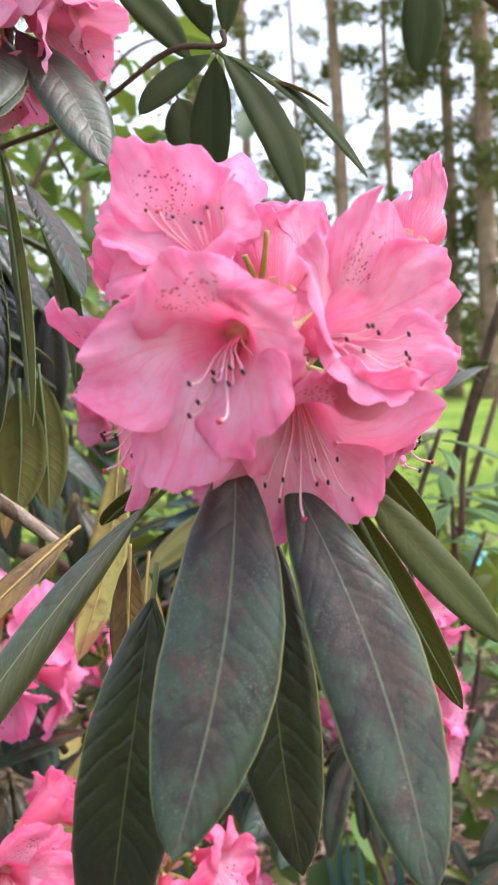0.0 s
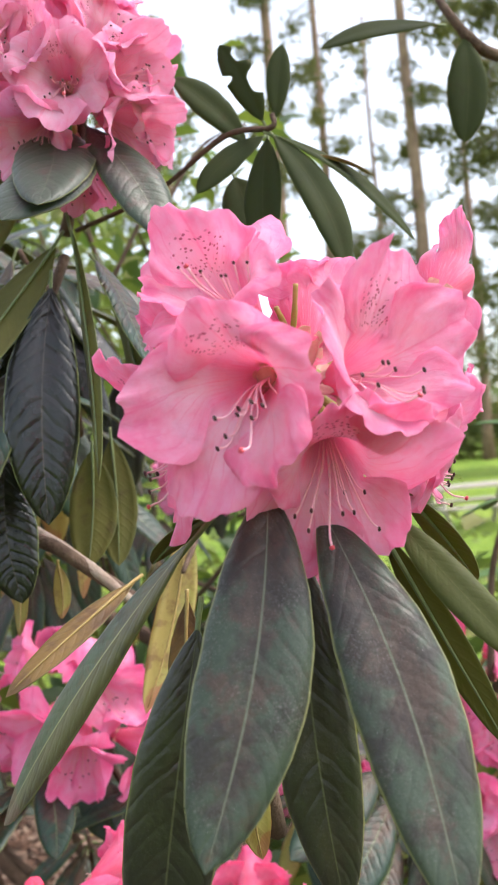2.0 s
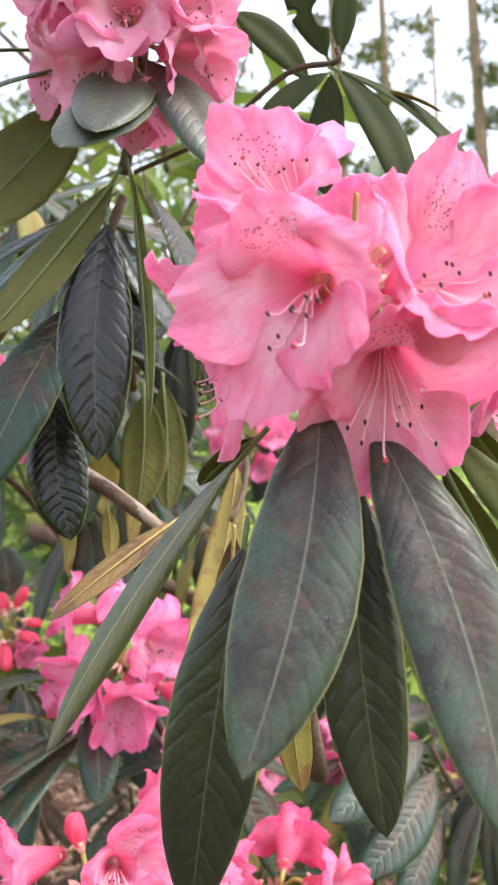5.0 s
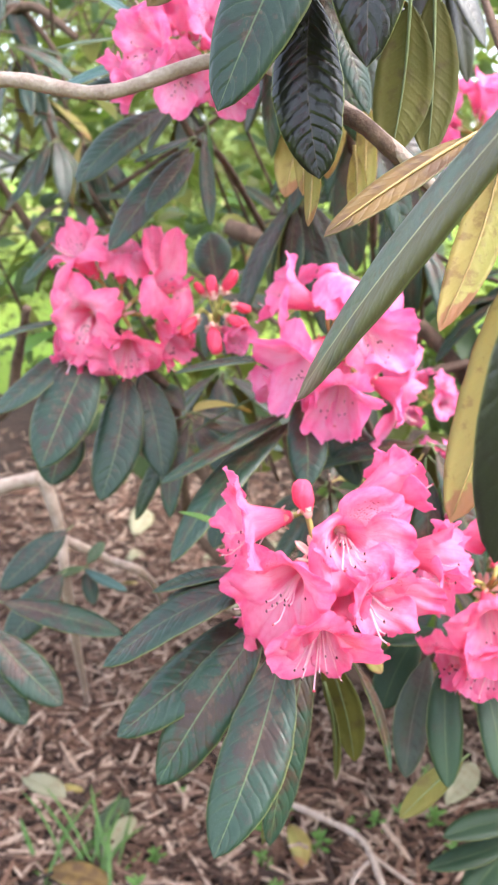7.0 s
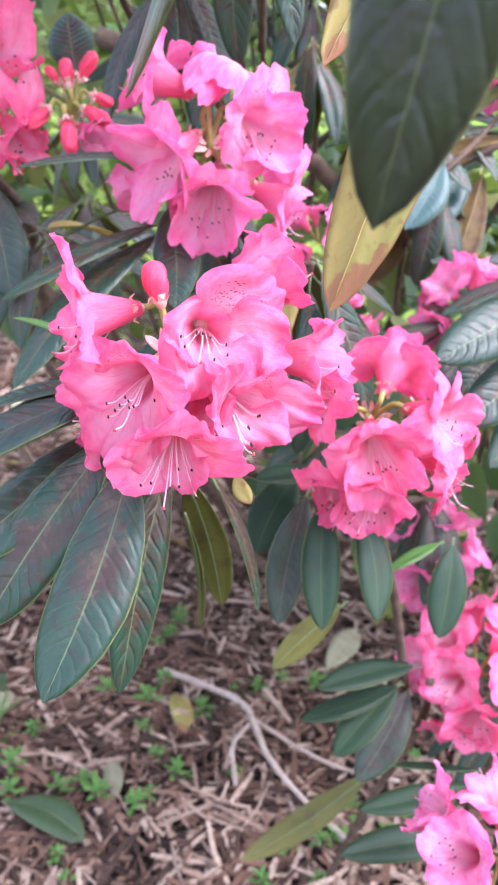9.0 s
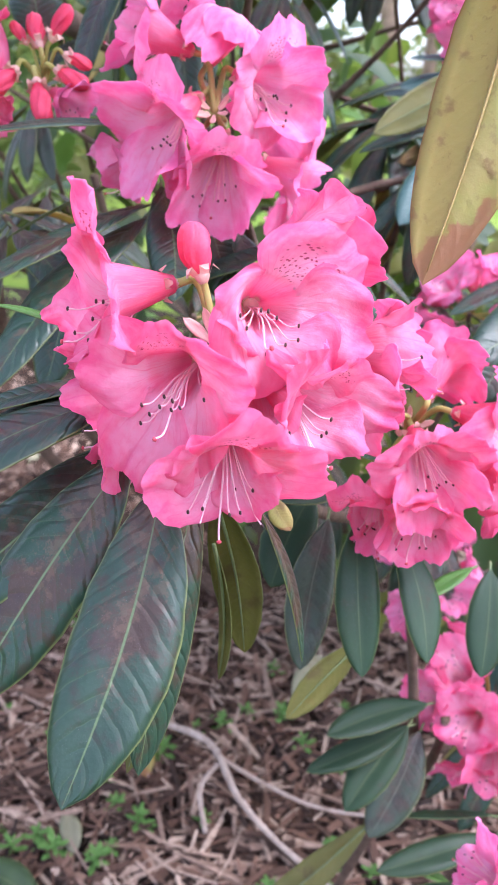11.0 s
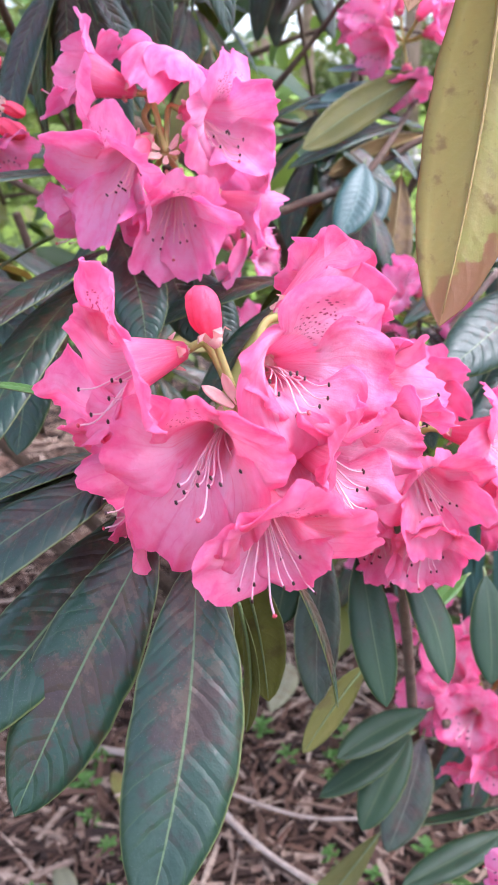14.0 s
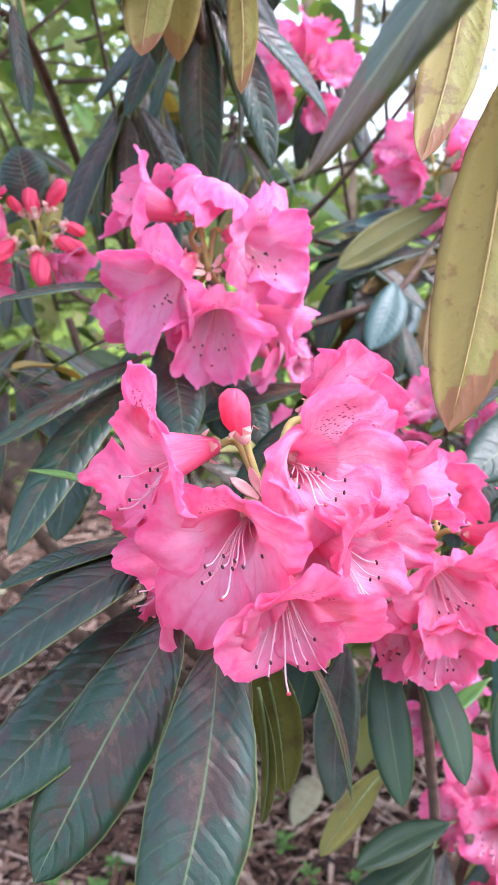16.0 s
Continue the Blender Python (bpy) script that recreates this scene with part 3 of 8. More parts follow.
def bud_mesh():
    # rounded, with the overlapping lobes wound round each other
    nu, nv = 18, 40
    verts = []
    for i in range(nu):
        t = i / (nu - 1)
        r = 0.0088 * (0.42 + 0.58 * min(t * 2.2, 1) ** 0.8) * (1 - max(0.0, (t - 0.62) / 0.38) ** 2.4) ** 0.5 + 0.0003
        for j in range(nv):
            a = 2 * math.pi * j / nv
            turn = (5 * a / (2 * math.pi) - 1.3 * t) % 1.0
            rr = r * (0.68 + 0.36 * turn ** 0.7 * min(1, 3 * t))
            verts.append((rr * math.cos(a), rr * math.sin(a), 0.031 * t))
    faces = []
    for i in range(nu - 1):
        for j in range(nv):
            a, b = i * nv + j, i * nv + (j + 1) % nv
            faces.append((a, b, b + nv, a + nv))
    faces.append(tuple((nu - 1) * nv + j for j in range(nv)))
    return mesh_of("bud", verts, faces, [BUD])


BUD_MESH = bud_mesh()


def flower_bud(head, base, facing, size=1.0, slim=1.0):
    f = Vector(facing).normalized()
    m = Matrix.Translation(Vector(base) - head.location) @ f.to_track_quat("Z", "Y").to_matrix().to_4x4() @ Matrix.Scale(size, 4)
    back = m.inverted() @ Vector((0, 0, 0))
    v, q = tube(curve_points([(0, 0, -0.001), (0, 0, -0.01), back], 4), [0.0021] * 9, 7)
    ob = part("flower_bud", mesh_of("flower_bud", v, q, [STALK]), head, "closed red flower bud", m)
    part("calyx", CALYX_MESH, ob)
    part("bud", BUD_MESH, ob, "", Matrix.Diagonal((slim, slim, 1, 1)))


def flower_head(at, label, group="pink flower heads"):
    ob = thing("flower_head", at, label, "flower head", group)
    return ob


def bracts(head, axis, count=7, seed=1):
    """Small pale scales round the point where a head's stalks meet."""
    rnd = random.Random(seed)
    ax = Vector(axis).normalized()
    a0 = ax.orthogonal().normalized()
    b0 = ax.cross(a0)
    for k in range(count):
        turn = 2.4 * k + rnd.uniform(-0.3, 0.3)
        out = a0 * math.cos(turn) + b0 * math.sin(turn)
        d = ax * rnd.uniform(0.5, 1.1) + out
        ln = rnd.uniform(0.011, 0.019)
        v, f, s, uv, _ = leaf_shape(ln, ln * 0.38, -0.1, 0.5, seed + k, rnd.uniform(-0.6, 0.6), 8, 5)
        part("bract", mesh_of("bract", v, f, [CALYX], uv), head, "", frame_of(out * 0.004 + ax * 0.003, d, ax - out))


def round_head(at, axis, size, count, seed, label, openness=(0, 1, 2, 3, 4, 5), low=100, stamens=True, tone="rose"):
    """A whole domed head of flowers that look outwards all round an axis."""
    rnd = random.Random(seed)
    head = flower_head(at, label)
    ax = Vector(axis).normalized()
    a0 = ax.orthogonal().normalized()
    b0 = ax.cross(a0)
    for k in range(count):
        polar = radians(18 + (low - 18) * ((k + 0.5) / count) ** 0.75)
        turn = k * 2.39996 + rnd.uniform(-0.25, 0.25)
        d = ax * math.cos(polar) + (a0 * math.cos(turn) + b0 * math.sin(turn)) * math.sin(polar)
        d = (d + Vector((rnd.uniform(-0.15, 0.15), rnd.uniform(-0.15, 0.15), rnd.uniform(-0.15, 0.15)))).normalized()
        flower(head, head.location + d * 0.036 * size, d, ax + Vector((0, 0, 0.3)) + d * 0.1, size * rnd.uniform(0.92, 1.06), rnd.choice(openness), stamens, tone=tone)
    return head


# ---- shoots ----
def shoot(at, label, group="leafy shoots"):
    return thing("leafy_shoot", at, label, "leafy shoot", group)


def whorl(at, axis, count, length, seed, kind="dark", droop=35, label="", spread=0.25, tail=0.25, down=None, width=0.27):
    """A shoot's end: a ring of long leaves that hang outwards from a woody stem."""
    rnd = random.Random(seed)
    ob = shoot(at, label or "dark green leathery leaves ringed round a woody stem")
    ax = Vector(axis).normalized()
    a0 = ax.orthogonal().normalized()
    b0 = ax.cross(a0)
    for k in range(count):
        turn = 2 * math.pi * (k + rnd.uniform(-spread, spread)) / count
        radial = a0 * math.cos(turn) + b0 * math.sin(turn)
        el = radians(droop + rnd.uniform(-22, 22))
        d = radial * math.cos(el) - Vector((0, 0, 1)) * math.sin(el) * 0.8 - ax * math.sin(el) * 0.2
        base = ob.location + radial * 0.012 - ax * rnd.uniform(0, 0.03)
        ln = length * rnd.uniform(0.75, 1.15)
        kd = kind if rnd.random() > 0.12 else rnd.choice(("worn", "ochre" if kind != "young" else "young"))
        leaf(ob, base, base + d.normalized() * ln, ax + radial * 0.3 + Vector((0, 0, 0.4)), ln * width * rnd.uniform(0.85, 1.15), kd, rnd.uniform(0.01, 0.09), rnd.uniform(0.05, 0.35), rnd.uniform(-0.3, 0.3))
    end = Vector(down) if down is not None else ob.location - ax * tail
    stem(ob, [end, (end + ob.location) / 2 + Vector((rnd.uniform(-0.02, 0.02), 0, rnd.uniform(-0.02, 0.02))), ob.location], 0.005, 0.003)
    return ob


# ---- the setting: lawn, mulch bed, woods ----
def lawn_material():
    m = Nodes("lawn", 0.9, 0.1)
    where = m.coords()
    fac = m.math("ADD", m.math("MULTIPLY", m.noise(0.35, 4, where), 0.6), m.math("MULTIPLY", m.noise(14, 5, where), 0.4))
    col = m.mix(m.ramp(fac, 0.38, 0.62), (0.15, 0.26, 0.035), (0.32, 0.4, 0.07))
    col = m.mix(m.math("MULTIPLY", m.ramp(m.noise(120, 3, where), 0.4, 0.7), 0.4), col, (0.06, 0.13, 0.02))
    m.colour(col)
    m.bump(m.noise(150, 4, where), 0.8, 0.03)
    return m.mat


def soil_material():
    m = Nodes("mulch_soil", 0.95, 0.15)
    where = m.coords()
    col = m.mix(m.ramp(m.noise(9, 6, where), 0.35, 0.65), (0.014, 0.009, 0.007), (0.045, 0.029, 0.022))
    col = m.mix(m.ramp(m.noise(160, 3, where), 0.55, 0.7), col, (0.2, 0.14, 0.1))
    m.colour(col)
    m.bump(m.noise(70, 6, where), 1.0, 0.015)
    return m.mat


def chip_material():
    m = Nodes("bark_chip", 0.85, 0.2)
    pick = m.math("FRACT", m.math("MULTIPLY", m.math("ADD", m.island(), m.chance()), 7.31))
    where = m.shifted()
    col = m.mix(m.ramp(pick, 0.0, 0.55), (0.016, 0.01, 0.008), (0.15, 0.08, 0.053))
    col = m.mix(m.ramp(pick, 0.6, 0.97), col, (0.43, 0.31, 0.235))
    col = m.mix(m.math("MULTIPLY", m.ramp(m.noise(90, 4, where), 0.4, 0.7), 0.5), col, (0.07, 0.04, 0.03))
    m.colour(col)
    m.bump(m.noise(220, 4, where), 0.6, 0.002)
    return m.mat


LAWN, SOIL, CHIP = lawn_material(), soil_material(), chip_material()
FIR_BARK = plain("fir_bark", (0.17, 0.11, 0.085), (0.34, 0.23, 0.18), 3.0, 0.9, 0.1, 1.0, 0.03)


def needle_material(name, a, b):
    m = Nodes(name, 0.8, 0.2)
    m.colour(m.mix(m.island(), a, b))
    m.translucent((0.22, 0.22, 0.06), 0.3)
    return m.mat


def shrub_material():
    m = Nodes("shrub_leaf", 0.5, 0.4)
    pick = m.island()
    col = m.mix(m.ramp(pick, 0.0, 0.4), (0.02, 0.045, 0.02), (0.045, 0.085, 0.03))
    col = m.mix(m.ramp(pick, 0.45, 0.75), col, (0.16, 0.15, 0.03))
    col = m.mix(m.ramp(pick, 0.85, 0.95), col, (0.12, 0.24, 0.04))
    m.colour(col)
    m.translucent((0.2, 0.28, 0.04), 0.3)
    return m.mat


SHRUB = shrub_material()
NEEDLES = needle_material("fir_needles", (0.05, 0.065, 0.025), (0.13, 0.13, 0.055))
FAR_LEAVES = needle_material("far_foliage", (0.06, 0.1, 0.03), (0.18, 0.22, 0.07))
BRIGHT_LEAVES = needle_material("sunlit_foliage", (0.08, 0.125, 0.035), (0.2, 0.26, 0.075))


def ground_sheet():
    # rings out to the horizon
    verts, faces, n = [(0, 0, 0)], [], 48
    radii = [1, 2, 4, 8, 16, 32, 64, 128, 400, 1500, 4000]
    for r in radii:
        for k in range(n):
            a = 2 * math.pi * k / n
            verts.append((r * math.cos(a), r * math.sin(a), 0.0 if r < 6 else 0.12 * math.sin(0.11 * r * math.cos(a)) * min(1, 60 / r)))
    for k in range(n):
        faces.append((0, 1 + k, 1 + (k + 1) % n))
        for i in range(len(radii) - 1):
            a, b = 1 + i * n + k, 1 + i * n + (k + 1) % n
            faces.append((a, a + n, b + n, b))
    return tagged(new("ground", mesh_of("ground", verts, faces, [LAWN])), "mown green lawn that runs to the far trees", "lawn", kind="structure")


ground_sheet()


def bed_sheet():
    verts, faces, n = [], [], 60
    for i, q in enumerate((0.0, 0.2, 0.4, 0.6, 0.8, 0.93, 1.0)):
        for k in range(n):
            a = 2 * math.pi * k / n
            r = q * (4.2 + 0.35 * math.sin(3 * a + 1) + 0.12 * math.sin(7 * a))
            x, y = -1.2 + r * 1.1 * math.cos(a), 1.1 + r * math.sin(a)
            verts.append((x, y, 0.03 * (1 - q ** 4) + 0.004 + (0.012 * noise.noise((x * 3, y * 3, 0)) if q < 0.95 else 0)))
    for i in range(6):
        for k in range(n):
            a, b = i * n + k, i * n + (k + 1) % n
            faces.append((a, a + n, b + n, b))
    return tagged(new("mulch_bed", mesh_of("mulch_bed", verts, faces, [SOIL])), "brown bark mulch over soil below the shrub", "mulch bed", kind="structure")


BED = bed_sheet()


def bed_height(x, y):
    return 0.034 + 0.012 * noise.noise((x * 3, y * 3, 0))


def chip_verts(length, width, thick, rnd):
    """A split strip of bark: a bent, tapering bar."""
    out = []
    bend = rnd.uniform(-0.12, 0.12) * length
    for i, t in enumerate((-0.5, 0.0, 0.5)):
        w = width * (1 if t == 0 else rnd.uniform(0.45, 0.9))
        for sy, sz in ((-1, -1), (1, -1), (1, 1), (-1, 1)):
            out.append(Vector((t * length, sy * w / 2 + bend * (t * t) * 2, sz * thick / 2)))
    return out


CHIP_FACES = [(0, 3, 2, 1), (8, 9, 10, 11)] + [(i * 4 + k, i * 4 + (k + 1) % 4, i * 4 + 4 + (k + 1) % 4, i * 4 + 4 + k) for i in range(2) for k in range(4)]


def chips_joined(count, seed):
    rnd = random.Random(seed)
    verts, faces = [], []
    for _ in range(count):
        x, y = rnd.uniform(-2.7, 0.75) + rnd.gauss(0, 0.35), rnd.uniform(0.65, 3.4) + rnd.gauss(0, 0.35)
        if rnd.random() < 0.42:
            x, y = rnd.gauss(-1.0, 1.6), rnd.gauss(1.6, 1.3)
            if ((x + 1.2) / 1.1) ** 2 + (y - 1.1) ** 2 > 14.5:
                continue
        m = pose(x, y, bed_height(x, y) + rnd.uniform(-0.004, 0.024), rnd.uniform(-25, 25), rnd.uniform(-16, 16), rnd.uniform(0, 360))
        b = len(verts)
        ln = rnd.choice((0.02, 0.03, 0.04, 0.05, 0.07, 0.1, 0.14))
        verts += [m @ v for v in chip_verts(ln * rnd.uniform(0.7, 1.3), rnd.choice((0.004, 0.006, 0.008, 0.011, 0.015)) * rnd.uniform(0.7, 1.2), rnd.uniform(0.002, 0.005), rnd)]
        faces += [tuple(i + b for i in f) for f in CHIP_FACES]
    return tagged(part("bark_mulch", mesh_of("bark_mulch", verts, faces, [CHIP], smooth=False), BED), "", kind="stuff")


chips_joined(46000, 5)


def fir(at, radius, height, seed, crown_from, label, reach=3.0, limbs=26):
    """A tall bare-trunked conifer: trunk, limbs and a ragged crown of hanging sprays."""
    rnd = random.Random(seed)
    ob = thing("conifer_tree", at, label, "tree", "conifers behind the lawn")
    lean = rnd.uniform(-0.012, 0.012)
    pts = [Vector((lean * z + 0.05 * math.sin(z * 0.4 + seed), 0, z)) for z in np.linspace(-0.1, height, 14)]
    v, f = tube(pts, [radius * (1.35 if i == 0 else 1 - 0.6 * i / 13) for i in range(14)], 14)
    part("trunk", mesh_of("trunk", v, f, [FIR_BARK]), ob)
    cv, cf = [], []
    for k in range(limbs):
        z = crown_from + (height - crown_from) * (k + rnd.random()) / limbs
        a = rnd.uniform(0, 2 * math.pi)
        out = Vector((math.cos(a), math.sin(a), 0))
        ln = reach * rnd.uniform(0.5, 1.2) * (1 - 0.4 * z / height)
        root = Vector((lean * z, 0, z))
        ctrl = [root, root + out * ln * 0.5 + Vector((0, 0, 0.1)), root + out * ln + Vector((0, 0, -0.25 * ln))]
        lp = curve_points(ctrl, 4)
        lv, lf = tube(lp, [0.05 * (1 - 0.85 * i / (len(lp) - 1)) for i in range(len(lp))], 5)
        part("limb", mesh_of("limb", lv, lf, [FIR_BARK]), ob)
        for _ in range(105):
            q = rnd.uniform(0.25, 1.0)
            c = root + out * ln * q + Vector((rnd.gauss(0, 0.28), rnd.gauss(0, 0.28), rnd.uniform(-0.6, 0.12) - 0.25 * ln * q * q))
            d = Vector((rnd.uniform(-1, 1), rnd.uniform(-1, 1), rnd.uniform(-1.2, 0.1))).normalized()
            s = d.cross(Vector((rnd.uniform(-1, 1), rnd.uniform(-1, 1), 0.3))).normalized()
            b = len(cv)
            hl, hw = rnd.uniform(0.14, 0.34), rnd.uniform(0.035, 0.085)
            cv += [c - d * hl, c + s * hw, c + d * hl, c - s * hw]
            cf.append((b, b + 1, b + 2, b + 3))
    tagged(part("crown", mesh_of("crown", cv, cf, [NEEDLES], smooth=False), ob), kind="stuff")
    return ob


fir((-3.13, 29.98, 0.0), 0.337, 24.0, 1, 11.0, "tall conifer with a straight reddish-brown bare trunk", 3.0, 12)
fir((-1.97, 36.26, 0.0), 0.278, 26.0, 2, 8.0, "slender conifer with dark hanging boughs", 3.0, 14)
fir((0.58, 46.82, 0.0), 0.194, 26.0, 3, 5.0, "thin far conifer with dark hanging boughs", 3.0, 14)
fir((1.89, 30.81, 0.0), 0.316, 24.0, 4, 7.0, "tall conifer with a straight reddish-brown bare trunk", 3.0, 14)
fir((6.11, 32.56, 0.0), 0.314, 24.0, 5, 3.0, "conifer with a grey-brown trunk and olive boughs", 4.0, 52)
fir((6.99, 30.61, 0.0), 0.400, 24.0, 6, 4.0, "stout conifer with a pale brown trunk", 3.6, 44)
fir((10.15, 34.83, 0.0), 0.358, 24.0, 7, 4.0, "conifer with a grey-brown trunk and olive boughs", 4.0, 52)
fir((-9.88, 39.58, 0.0), 0.421, 24.0, 8, 4.0, "conifer with a grey-brown trunk and olive boughs", 4.0, 30)
fir((-17.20, 35.10, 0.0), 0.379, 24.0, 9, 3.0, "conifer with a grey-brown trunk and olive boughs", 4.0, 30)
fir((-15.59, 21.41, 0.0), 0.274, 20.0, 10, 3.0, "conifer with a grey-brown trunk and olive boughs", 4.0, 30)
fir((5.42, 45.60, 0.0), 0.278, 26.0, 11, 2.0, "far conifer with olive boughs", 4.0, 40)


def leaf_bank(name, label, boxes, seed, mat, size, kind="stuff", opening=None):
    """A mass of small folded leaves in clumps, with gaps. opening: two ends and a radius of a way left free of them."""
    rnd = random.Random(seed)
    verts, faces, uvs = [], [], []
    for (x0, x1, y0, y1, z0, z1, clumps, per, spread) in boxes:
        for _ in range(clumps):
            c = Vector((rnd.uniform(x0, x1), rnd.uniform(y0, y1), z0 + (z1 - z0) * rnd.random()))
            if opening:
                a, b, r = opening
                k = max(0.0, min(1.0, (c - a).dot(b - a) / (b - a).length_squared))
                if (c - a - (b - a) * k).length < r:
                    continue
            for _ in range(per):
                p = c + Vector((rnd.gauss(0, spread), rnd.gauss(0, spread), rnd.gauss(0, spread * 0.8)))
                if p.z < 0.02:
                    continue
                d = Vector((rnd.uniform(-1, 1), rnd.uniform(-1, 1), rnd.uniform(-0.8, 0.5))).normalized()
                s = d.cross(Vector((rnd.uniform(-1, 1), rnd.uniform(-1, 1), 1))).normalized()
                up = s.cross(d)
                ln = size * rnd.uniform(0.6, 1.3)
                w = ln * rnd.uniform(0.16, 0.24)
                b = len(verts)
                for q, bend in ((0.0, 0.0), (0.22, 0.05), (0.5, 0.08), (0.8, 0.04), (1.0, -0.04)):
                    verts.append(p + d * ln * q + up * ln * bend)
                    uvs.append((0.5, q))
                for sgn in (1, -1):
                    for q, wide, bend in ((0.22, 0.7, 0.05), (0.5, 1.0, 0.08), (0.8, 0.75, 0.04)):
                        verts.append(p + d * ln * q + s * (sgn * w * wide) + up * (ln * bend + w * wide * 0.35))
                        uvs.append((0.5 + 0.36 * sgn * wide, q))
                for o in (5, 8):
                    quad = [(b, b + 1, b + o), (b + 1, b + 2, b + o + 1, b + o), (b + 2, b + 3, b + o + 2, b + o + 1), (b + 3, b + 4, b + o + 2)]
                    faces += quad if o == 8 else [f[::-1] for f in quad]
    return tagged(new(name, mesh_of(name, verts, faces, [mat], uvs)), label, "foliage", kind=kind)


# ---- the shrub ----

# the large head held up in front, with its drooping leaves
head_a = flower_head((0.0117, 0.3939, 1.6866), "full head of bright pink ruffled flowers above drooping leaves")
flower(head_a, (-0.0008, 0.3826, 1.6905), (-0.1687, -0.9672, -0.1900), (-0.3621, -0.1185, 0.9246), 1, 0, True, ((1.343, 1.571, 0.0343, 0.0385, 1.05), (0.086, -0.190, 0.0321, 0.0342, 1.00), (-1.170, -1.480, 0.0359, 0.0481, 0.95), (-2.427, -2.314, 0.0495, 0.0480, 1.00), (2.600, 2.841, 0.0450, 0.0480, 1.05)), "pale")
flower(head_a, (0.0225, 0.4008, 1.6859), (0.6409, -0.7534, 0.1471), (0.0789, 0.2553, 0.9636), 1, 2, True, ((1.763, 1.571, 0.0470, 0.0475, 1.10), (3.020, 2.761, 0.0396, 0.0456, 1.00), (0.507, 0.593, 0.0439, 0.0503, 1.00), (-0.750, -0.713, 0.0302, 0.0523, 1.00), (-2.006, -1.676, 0.0329, 0.0494, 1.00)), "pale")
flower(head_a, (0.0189, 0.4100, 1.6698), (0.1379, -0.7973, -0.5876), (0.2521, -0.5455, 0.7993), 1, 1, True, ((1.571, 1.648, 0.0410, 0.0460, 1.20), (6.597, 7.036, 0.0504, 0.0460, 1.15), (5.341, 5.238, 0.0410, 0.0520, 1.15), (4.084, 4.300, 0.0480, 0.0520, 1.25), (2.827, 3.018, 0.0287, 0.0400, 0.90)), "pale")
flower(head_a, (-0.0052, 0.3973, 1.7060), (-0.3338, -0.6940, 0.6380), (-0.2304, 0.7163, 0.6586), 1, 5, True, ((1.652, 1.571, 0.0259, 0.0609, 1.05), (-0.862, -0.807, 0.0297, 0.0368, 1.20), (2.908, 2.785, 0.0307, 0.0507, 1.10), (-2.118, -2.773, 0.0401, 0.0359, 1.00), (0.395, 1.256, 0.0521, 0.0291, 1.10)), "pale")
flower(head_a, (-0.0195, 0.4089, 1.6836), (-0.7176, -0.5386, -0.4416), (-0.3169, -0.3121, 0.8956), 1, 1, True, ((1.571, 1.400, 0.0460, 0.0500, 0.60), (2.827, 2.700, 0.0200, 0.0420, 0.75), (4.084, 4.350, 0.0460, 0.0500, 0.75), (5.341, 5.500, 0.0350, 0.0450, 0.90), (6.597, 6.600, 0.0350, 0.0450, 0.90)), "pale")
flower(head_a, (0.0126, 0.4197, 1.7047), (0.0128, 0.8247, 0.5654), (0.2768, -0.5463, 0.7905), 1, 3, False, ((1.369, 1.571, 0.0263, 0.0508, 1.35), (0.113, 0.638, 0.0202, 0.0562, 1.10), (2.626, 2.393, 0.0263, 0.0535, 1.10), (-1.144, -1.387, 0.0139, 0.0571, 0.80), (-2.401, -2.633, 0.0192, 0.0556, 0.80)), "pale")
flower(head_a, (0.0720, 0.4452, 1.7246), (0.2612, 0.8462, 0.4646), (0.1772, -0.5151, 0.8386), 1, 3, False, ((1.779, 1.571, 0.0341, 0.0329, 0.30), (0.522, -0.144, 0.0153, 0.0452, 0.60), (-3.248, -1.905, 0.0109, 0.0515, 0.60), (-1.991, -1.761, 0.0411, 0.0216, 0.70), (-0.735, -1.122, 0.0390, 0.0265, 0.70)), "pale")
flower(head_a, (0.0107, 0.4192, 1.6950), (-0.1302, 0.9907, 0.0403), (-0.4282, -0.0928, 0.8989), 1, 3, False, ((1.495, 1.571, 0.0337, 0.0483, 1.00), (2.752, 2.715, 0.0354, 0.0475, 1.00), (-2.275, -2.477, 0.0311, 0.0518, 1.00), (-1.018, -1.089, 0.0297, 0.0514, 1.00), (0.238, 0.473, 0.0242, 0.0543, 1.00)), "pale")
flower(head_a, (0.0357, 0.4230, 1.6709), (0.8870, 0.2433, -0.3926), (0.4376, -0.1709, 0.8828), 1, 4, True, ((1.711, 1.571, 0.0363, 0.0424, 0.70), (2.968, 2.830, 0.0344, 0.0320, 1.00), (-2.059, -1.646, 0.0353, 0.0354, 0.90), (-0.802, -0.976, 0.0274, 0.0540, 0.90), (0.454, 0.503, 0.0229, 0.0548, 0.90)), "pale")
flower(head_a, (-0.0190, 0.4180, 1.7050), (-0.6200, 0.4200, 0.6600), (0.0861, -0.9802, 0.1782), 1, 3, True, ((1.628, 1.571, 0.0085, 0.0525, 1.00), (2.884, 2.867, 0.0248, 0.0545, 1.00), (0.371, 0.914, 0.0300, 0.0400, 0.90), (-0.885, -1.151, 0.0348, 0.0494, 1.00), (-2.142, -2.324, 0.0251, 0.0540, 1.00)), "pale")
stem(head_a, [(0.0060, 0.4207, 1.7078), (0.0091, 0.4123, 1.7188), (0.0113, 0.4078, 1.7318)], 0.0016, 0.0011, STALK, "bare_stalk")
